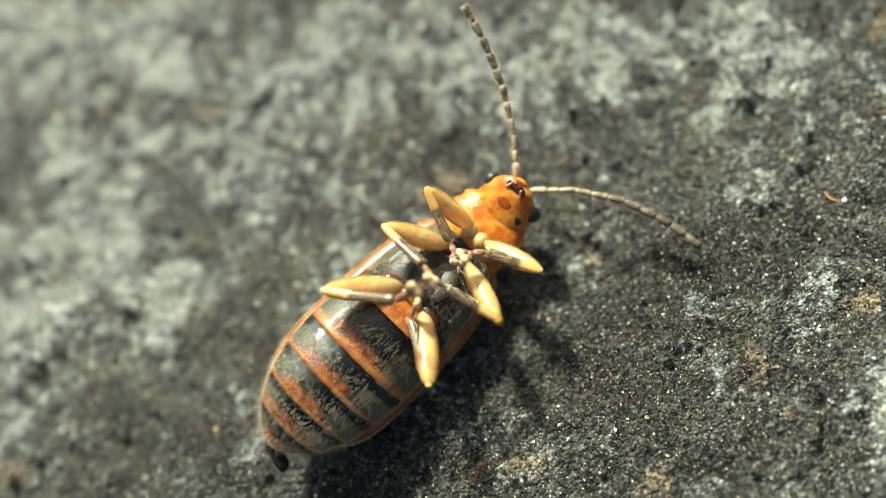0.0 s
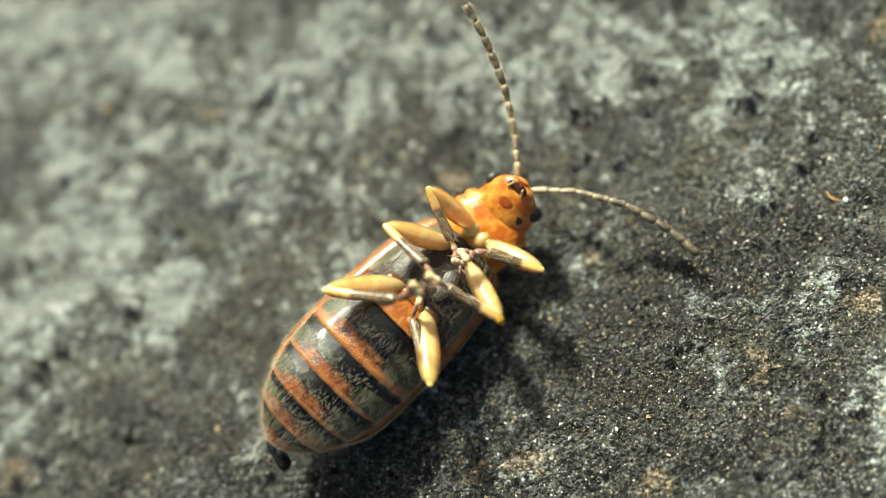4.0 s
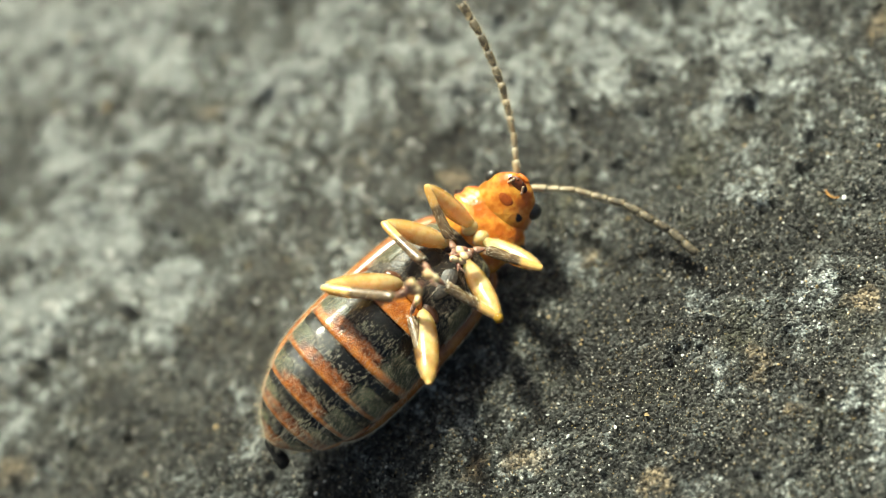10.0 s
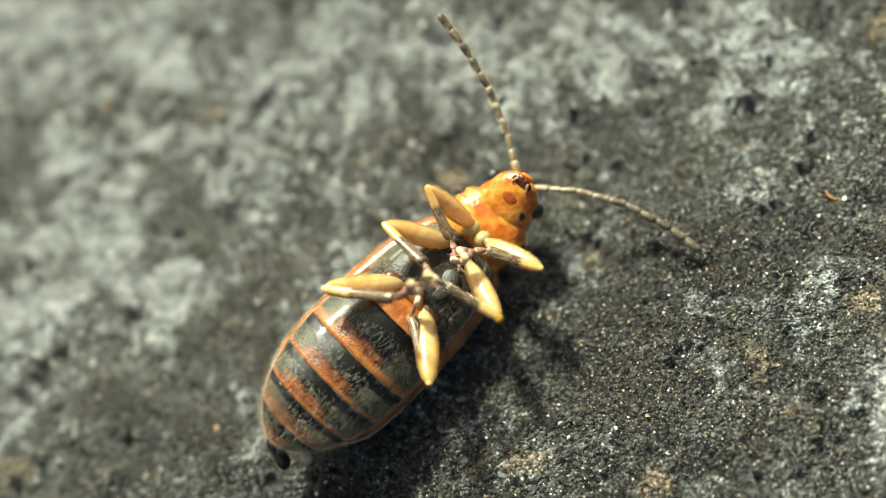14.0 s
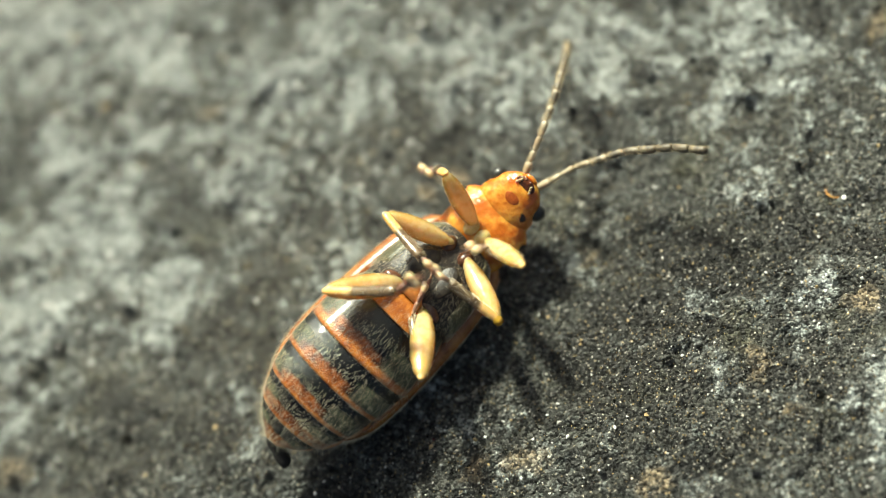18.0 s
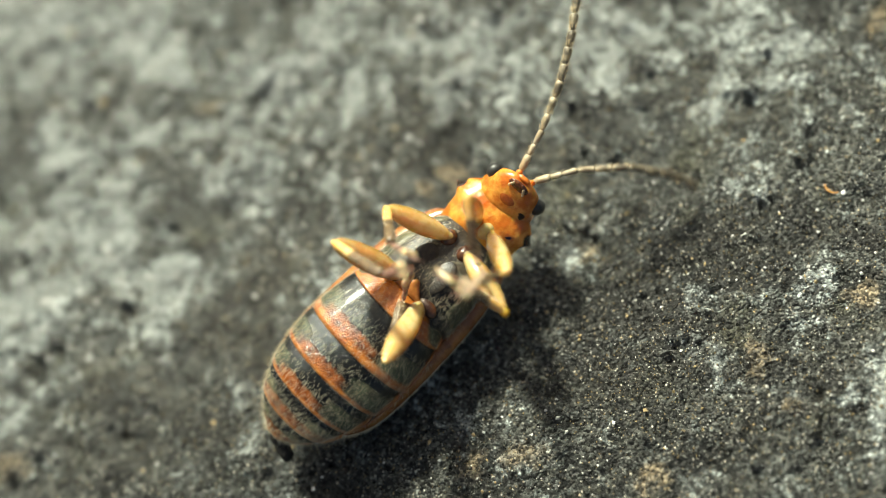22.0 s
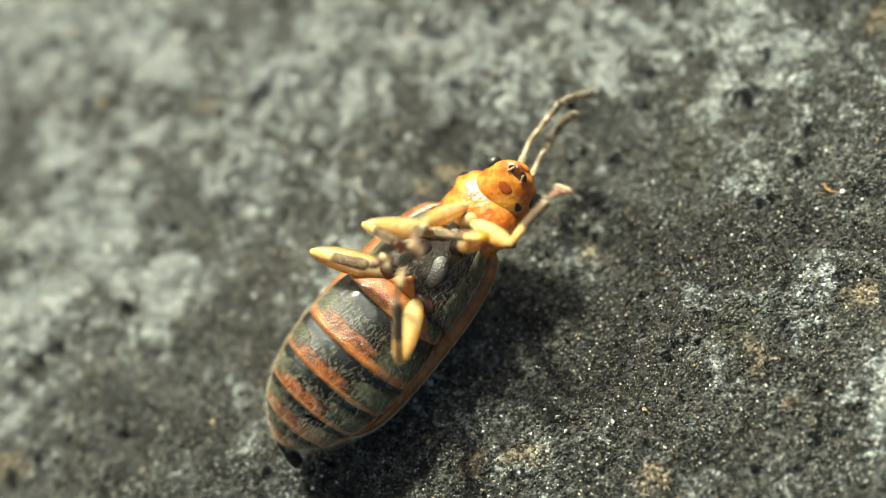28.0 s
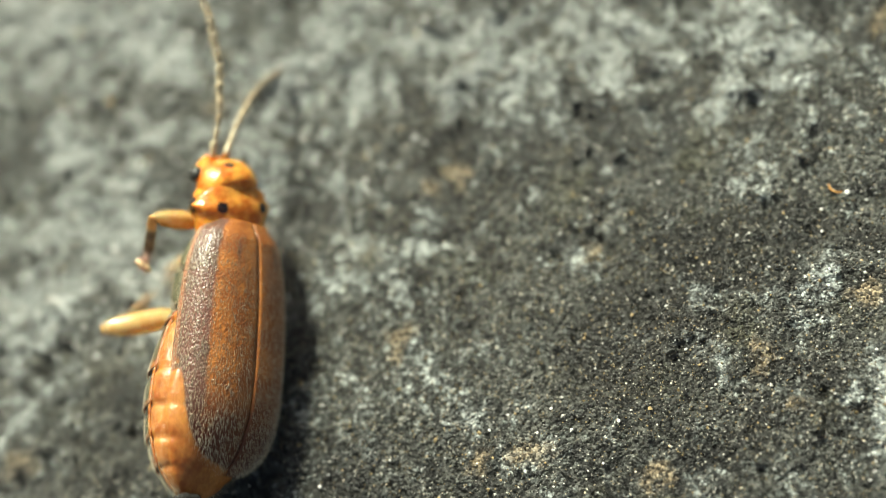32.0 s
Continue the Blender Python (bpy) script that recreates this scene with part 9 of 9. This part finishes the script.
    walk(FEELERS["L"][0], [
        (0, mm(3.292, 0.095, -0.447, 180, 10, 46.1)), (6, mm(3.292, 0.095, -0.447, 180, 9.4, 48.9)), (9, mm(3.313, 0.092, -0.403, 180, 8.6, 49.5)),
        (13, mm(3.336, 0.089, -0.341, 180, 7.8, 50)), (17, mm(3.356, 0.084, -0.278, 180, 6.9, 50.9)), (17.5, mm(3.346, 0.133, -0.293, 180, 3.4, 38.1)),
        (18, mm(3.333, 0.182, -0.308, 180, 9.5, 17.2)), (18.5, mm(3.32, 0.186, -0.328, -180, 7, 26.1)), (18.9, mm(3.307, 0.191, -0.342, 180, -22.4, 12.7)),
        (19, mm(3.304, 0.192, -0.345, 180, 11.7, 10.4)), (19.1, mm(3.302, 0.182, -0.35, -180, 12.7, 6.4)), (20, mm(3.281, 0.094, -0.4, -180, 8.9, 11.3)),
        (21, mm(3.264, 0.057, -0.44, 180, 9.5, 7.2)), (21.9, mm(3.263, 0.121, -0.421, 180, 11.4, 28.1)), (22, mm(3.263, 0.128, -0.418, 180, 9.9, 32.7)),
        (22.1, mm(3.262, 0.127, -0.418, 180, -2.7, 35.7)), (23, mm(3.261, 0.123, -0.409, -180, 3.4, 32.3)), (23.9, mm(3.203, 0.116, -0.493, 180, -35.1, -1.9)),
        (24, mm(3.196, 0.115, -0.502, 180, -39.7, 12.3)), (24.1, mm(3.2, 0.126, -0.496, 180, -38.8, 28.4)), (24.9, mm(3.223, 0.212, -0.442, 180, 7, 34.8)),
        (25, mm(3.225, 0.223, -0.435, 180, -2.2, 42.6)), (25.1, mm(3.229, 0.226, -0.435, 180, -0.6, 52.7)), (25.5, mm(3.242, 0.237, -0.434, 180, -24.6, 19.9)),
        (27.5, mm(3.29, 0.329, -0.384, -0, -126.1, 140.3)), (28, mm(3.294, 0.364, -0.362, -0, -119.4, 149.8)),
        (28.1, mm(3.257, 0.459, -0.385, 180, -49.3, -24.2)), (28.3, mm(3.178, 0.633, -0.386, 180, 4.7, -10.6)), (28.5, mm(3.181, 0.77, -0.263, 180, 51.8, -1.2)),
        (28.6, mm(3.259, 0.74, -0.213, 180, 55.6, -10.3)), (29, mm(3.253, 0.59, -0.328, -0, 119.7, 118.6)), (29.4, mm(3.206, 0.222, -0.578, 180, 23.9, -34.4)),
        (29.6, mm(3.141, -0.077, -0.964, -180, 3.4, -26.7)), (29.8, mm(3.018, -0.239, -1.066, 180, -11.2, -21.2)),
        (29.9, mm(2.943, -0.312, -1.111, 180, -16.5, -19)), (30, mm(2.861, -0.378, -1.151, 180, 10.7, -7.9)), (30.1, mm(2.842, -0.357, -1.165, 180, 55, 8.8)),
        (30.2, mm(2.823, -0.338, -1.178, 180, 50.2, 10)), (30.5, mm(2.762, -0.285, -1.212, 180, 34.2, 13)), (30.8, mm(2.696, -0.242, -1.24, 180, 17.1, 15.4)),
        (31, mm(2.651, -0.219, -1.255, 180, 6.6, 16.7)), (31.2, mm(2.903, -0.164, -1.138, -180, 1.1, 15.8)), (31.3, mm(2.977, -0.089, -1.028, 180, -1.7, 15.3)),
        (31.4, mm(3.039, -0.003, -0.905, 180, -4.5, 14.8)), (31.6, mm(3.124, 0.194, -0.623, 180, -10.1, 13.9)),
        (31.7, mm(3.184, 0.272, -0.496, 180, -12.9, 13.4)), (31.8, mm(3.226, 0.351, -0.362, 180, -15.7, 12.9)), (31.9, mm(3.25, 0.431, -0.22, 180, -18.4, 12.4)),
        (31.967, mm(3.255, 0.477, -0.133, 180, -20, 12.1)), (32, mm(3.254, 0.507, -0.074, 180, -21, 11.9)),
    ])
    walk(FEELERS["L"][1], [
        (0, mm(3.831, 0.656, -0.584, 180, 8.9, 59.5)), (6, mm(3.804, 0.683, -0.576, 180, 8.2, 62.6)), (9, mm(3.82, 0.686, -0.521, 180, 7.5, 63)),
        (13, mm(3.839, 0.688, -0.448, 180, 7, 62)), (17, mm(3.85, 0.693, -0.374, -180, 6.1, 62.7)), (17.5, mm(3.966, 0.62, -0.34, 180, 20.1, 49.3)),
        (18, mm(4.077, 0.412, -0.439, -180, 18.6, 30.3)), (18.5, mm(4.024, 0.531, -0.424, 180, 19.3, 36.2)), (18.9, mm(4.019, 0.352, -0.04, 180, -9.5, 29.9)),
        (19, mm(4.065, 0.332, -0.506, 180, 12.1, 22.9)), (19.1, mm(4.068, 0.268, -0.524, 180, 13.9, 16.3)), (20, mm(4.046, 0.247, -0.523, 180, 8.5, 21.8)),
        (21, mm(4.037, 0.155, -0.57, 180, 9.4, 16)), (21.9, mm(3.946, 0.486, -0.577, 180, -9, 34.7)), (22, mm(3.918, 0.549, -0.554, 180, -8.8, 39.9)),
        (22.1, mm(3.903, 0.587, -0.381, 180, 12.2, 49.2)), (23, mm(3.928, 0.544, -0.455, 180, 3.3, 42.5)), (23.9, mm(3.849, 0.095, -0.039, 180, -0.1, 15.8)),
        (24, mm(3.79, 0.245, 0.002, -180, -5.9, 31.7)), (24.1, mm(3.742, 0.419, -0.001, 180, -8.4, 46.5)), (24.9, mm(3.867, 0.659, -0.538, 180, -4.3, 41.6)),
        (25, mm(3.806, 0.757, -0.404, 180, 7.6, 53)), (25.1, mm(3.707, 0.855, -0.426, -180, -0.2, 60.8)), (25.5, mm(3.917, 0.481, -0.105, 180, 4.6, 35)),
        (27.5, mm(3.648, 0.032, 0.255, -180, -9.9, -28.2)), (28, mm(3.629, 0.169, 0.327, -180, -18.4, -11.9)), (28.1, mm(3.726, 0.248, 0.214, 180, -8.8, -3.8)),
        (28.3, mm(3.952, 0.488, -0.45, 180, 17.7, 8)), (28.5, mm(3.669, 0.76, -0.884, -180, 32.1, 18.4)), (28.6, mm(3.698, 0.66, -0.865, 180, 36, 15.2)),
        (29, mm(3.441, 0.246, -1.014, -180, 51.2, -2.6)), (29.4, mm(3.801, -0.186, -0.899, -180, 41.8, -0.4)),
        (29.6, mm(3.845, -0.431, -1.011, 180, 36.2, -0.3)), (29.8, mm(3.741, -0.519, -0.912, 180, 28.9, -0.4)),
        (29.9, mm(3.659, -0.558, -0.887, -180, 24.4, -0.5)), (30, mm(3.63, -0.484, -1.298, 180, 3, -16.1)), (30.1, mm(3.29, -0.288, -1.812, 180, 34.4, -8.4)),
        (30.2, mm(3.321, -0.25, -1.785, 180, 30.6, -5.2)), (30.5, mm(3.399, -0.138, -1.656, 180, 17.8, 3.1)), (30.8, mm(3.424, -0.042, -1.473, -180, 4.9, 10)),
        (31, mm(3.403, 0.006, -1.346, 180, -2.9, 13.9)), (31.2, mm(3.663, 0.05, -1.154, 180, -3.7, 13.7)), (31.3, mm(3.738, 0.12, -1.005, 180, -4.1, 13.7)),
        (31.4, mm(3.8, 0.199, -0.844, 180, -4.5, 13.6)), (31.6, mm(3.879, 0.381, -0.484, 180, -5.3, 13.4)), (31.7, mm(3.933, 0.45, -0.32, 180, -5.7, 13.3)),
        (31.8, mm(3.967, 0.521, -0.149, 180, -6.2, 13.3)), (31.9, mm(3.982, 0.592, 0.029, 180, -6.6, 13.2)), (31.967, mm(3.981, 0.632, 0.137, 180, -6.9, 13.1)),
        (32, mm(3.976, 0.659, 0.21, 180, -7, 13.1)),
    ])
    walk(FEELERS["L"][2], [
        (0, mm(4.282, 1.422, -0.724, 180, 7.2, 74.1)), (6, mm(4.214, 1.474, -0.704, 180, 6.3, 77.6)), (9, mm(4.226, 1.481, -0.639, 180, 5.8, 77.7)),
        (13, mm(4.259, 1.477, -0.558, 180, 5.8, 75)), (17, mm(4.26, 1.488, -0.469, 180, 4.9, 75.5)), (17.5, mm(4.518, 1.261, -0.649, -0, 141.8, -114.3)),
        (18, mm(4.814, 0.842, -0.725, 180, 27.4, 46.5)), (18.5, mm(4.709, 1.032, -0.722, -180, 32.3, 49.6)), (18.9, mm(4.789, 0.794, 0.109, 180, 6.5, 48.5)),
        (19, mm(4.875, 0.674, -0.694, 180, 11.9, 36.5)), (19.1, mm(4.906, 0.513, -0.74, 180, 14.6, 27.1)), (20, mm(4.873, 0.578, -0.655, -180, 7.7, 33.2)),
        (21, mm(4.89, 0.401, -0.717, 180, 9.2, 25.5)), (21.9, mm(4.677, 0.992, -0.436, -180, -32.8, 43.8)), (22, mm(4.6, 1.12, -0.415, 180, -30.4, 49.4)),
        (22.1, mm(4.478, 1.253, -0.571, -0, 151.5, -112.9)), (23, mm(4.59, 1.152, -0.506, 180, 3, 53.5)), (23.9, mm(4.715, 0.34, -0.038, -0, 126.1, -127.8)),
        (24, mm(4.552, 0.715, 0.095, -0, 133.3, -116.8)), (24.1, mm(4.355, 1.064, 0.13, -0, 143.9, -109.7)), (24.9, mm(4.539, 1.255, -0.47, 180, -16.7, 49.2)),
        (25, mm(4.344, 1.469, -0.523, 180, 18.1, 65)), (25.1, mm(4.146, 1.64, -0.423, 180, 0.3, 69.4)), (25.5, mm(4.652, 0.996, -0.177, -0, 135.8, -119.1)),
        (27.5, mm(4.429, -0.387, 0.41, -5.8, 99.7, -129.8)), (28, mm(4.464, -0.007, 0.611, 8.3, 102.3, -110.4)),
        (28.1, mm(4.614, 0.188, 0.352, -0, 113.9, -130.5)), (28.3, mm(4.801, 0.608, -0.724, 180, 30.4, 33.8)), (28.5, mm(4.393, 1.001, -1.362, -180, 5.6, 32.9)),
        (28.6, mm(4.401, 0.852, -1.394, -180, 7.5, 32.7)), (29, mm(4.004, 0.221, -1.716, -180, 14.6, 33)), (29.4, mm(4.472, -0.191, -1.499, 0, 139.1, -116)),
        (29.6, mm(4.572, -0.435, -1.543, -0, 130.3, -79.5)), (29.8, mm(4.528, -0.525, -1.348, -0, 132.5, -47.2)),
        (29.9, mm(4.479, -0.566, -1.259, -0, 134.8, -37.1)), (30, mm(4.493, -0.734, -1.345, 180, -5.5, -24.9)),
        (30.1, mm(4.024, -0.396, -2.321, 180, 7.7, -20.2)), (30.2, mm(4.092, -0.321, -2.243, 180, 5.6, -16.8)),
        (30.5, mm(4.254, -0.092, -1.932, -180, -1.5, -6.2)), (30.8, mm(4.307, 0.114, -1.549, 180, -8.6, 4.3)), (31, mm(4.275, 0.223, -1.301, 180, -13.1, 10.9)),
        (31.2, mm(4.536, 0.264, -1.095, -180, -8.9, 11.6)), (31.3, mm(4.61, 0.332, -0.94, 180, -6.7, 12)), (31.4, mm(4.672, 0.41, -0.773, 180, -4.6, 12.3)),
        (31.6, mm(4.75, 0.589, -0.401, 180, -0.3, 13)), (31.7, mm(4.805, 0.657, -0.23, 180, 1.8, 13.3)), (31.8, mm(4.838, 0.726, -0.052, 180, 4, 13.6)),
        (31.9, mm(4.853, 0.796, 0.133, 180, 6.2, 14.1)), (31.967, mm(4.851, 0.836, 0.244, 180, 7.5, 14.2)), (32, mm(4.846, 0.861, 0.32, 180, 8.4, 14.4)),
    ])
    walk(FEELERS["L"][3], [
        (0, mm(4.526, 2.281, -0.837, -0, 174.4, -94.9)), (6, mm(4.406, 2.347, -0.803, -0, 175.4, -91.2)), (9, mm(4.417, 2.356, -0.73, 0, 175.7, -91.2)),
        (13, mm(4.491, 2.342, -0.65, 180, 4.7, 85)), (17, mm(4.484, 2.357, -0.547, 180, 3.8, 85.4)), (17.5, mm(4.809, 1.905, -1.206, -0, 131.5, -98.7)),
        (18, mm(5.364, 1.421, -1.14, -0, 147.4, -120.1)), (18.5, mm(5.203, 1.611, -1.203, -0, 139.3, -118.3)), (18.9, mm(5.382, 1.463, 0.007, 180, 16.6, 61)),
        (19, mm(5.583, 1.198, -0.88, -180, 11.3, 47)), (19.1, mm(5.682, 0.909, -0.967, -180, 14.9, 35.7)), (20, mm(5.619, 1.066, -0.775, 180, 6.8, 42.1)),
        (21, mm(5.693, 0.782, -0.861, 180, 8.8, 33)), (21.9, mm(5.223, 1.516, 0.051, -0, -132.5, -127.6)), (22, mm(5.105, 1.709, 0.04, -0, -135.9, -121.9)),
        (22.1, mm(4.786, 1.981, -1.001, -0, 142.2, -98.1)), (23, mm(5.124, 1.874, -0.554, 180, 2.8, 62.3)), (23.9, mm(5.04, 0.758, -0.765, 0, 116, -102.1)),
        (24, mm(4.83, 1.266, -0.561, -0, 121.2, -97)), (24.1, mm(4.6, 1.749, -0.401, -0, 129.1, -94.6)), (24.9, mm(5.102, 1.908, -0.211, -180, -25.9, 55.7)),
        (25, mm(4.705, 2.245, -0.803, -0, 154.5, -105)), (25.1, mm(4.463, 2.483, -0.428, 180, 0.7, 76.4)), (25.5, mm(4.966, 1.56, -0.804, -0, 122.7, -98)),
        (27.5, mm(4.526, -0.27, -0.478, 6.7, 100.9, -86.4)), (28, mm(4.531, 0.173, -0.268, 6.5, 102.5, -82.6)),
        (28.1, mm(4.851, 0.466, -0.471, -7, 109.3, -103.1)), (28.3, mm(5.446, 1.04, -1.179, 180, 35.4, 52.7)),
        (28.5, mm(5.146, 1.487, -1.449, 180, -10.1, 40.3)), (28.6, mm(5.151, 1.334, -1.511, 180, -8.5, 40.8)), (29, mm(4.734, 0.696, -1.943, 180, -1.5, 42.2)),
        (29.4, mm(4.77, 0.421, -2.088, -0, 148.3, -96)), (29.6, mm(4.465, 0.138, -2.229, 0, 139.5, -63)), (29.8, mm(4.115, -0.079, -2.012, 0, 139.5, -39.8)),
        (29.9, mm(3.973, -0.183, -1.897, -0, 140.4, -32.4)), (30, mm(5.306, -1.111, -1.259, 180, -12.1, -32)),
        (30.1, mm(4.861, -0.704, -2.442, -180, -8.4, -26.2)), (30.2, mm(4.95, -0.58, -2.331, 180, -9.9, -23.1)),
        (30.5, mm(5.149, -0.189, -1.909, 180, -14.7, -12.5)), (30.8, mm(5.194, 0.181, -1.415, 180, -18.8, -0.2)),
        (31, mm(5.136, 0.389, -1.097, -180, -21.2, 8.4)), (31.2, mm(5.407, 0.443, -0.956, 180, -13.1, 9.8)), (31.3, mm(5.484, 0.518, -0.835, 180, -8.9, 10.6)),
        (31.4, mm(5.549, 0.602, -0.701, 180, -4.6, 11.3)), (31.6, mm(5.627, 0.791, -0.396, 180, 3.9, 12.6)), (31.7, mm(5.68, 0.864, -0.259, 180, 8, 13.3)),
        (31.8, mm(5.711, 0.938, -0.116, 180, 12.2, 13.9)), (31.9, mm(5.721, 1.013, 0.035, 180, 16.1, 14.7)), (31.967, mm(5.716, 1.055, 0.126, 180, 18.5, 15.1)),
        (32, mm(5.708, 1.083, 0.188, -180, 20, 15.4)),
    ])


motions()
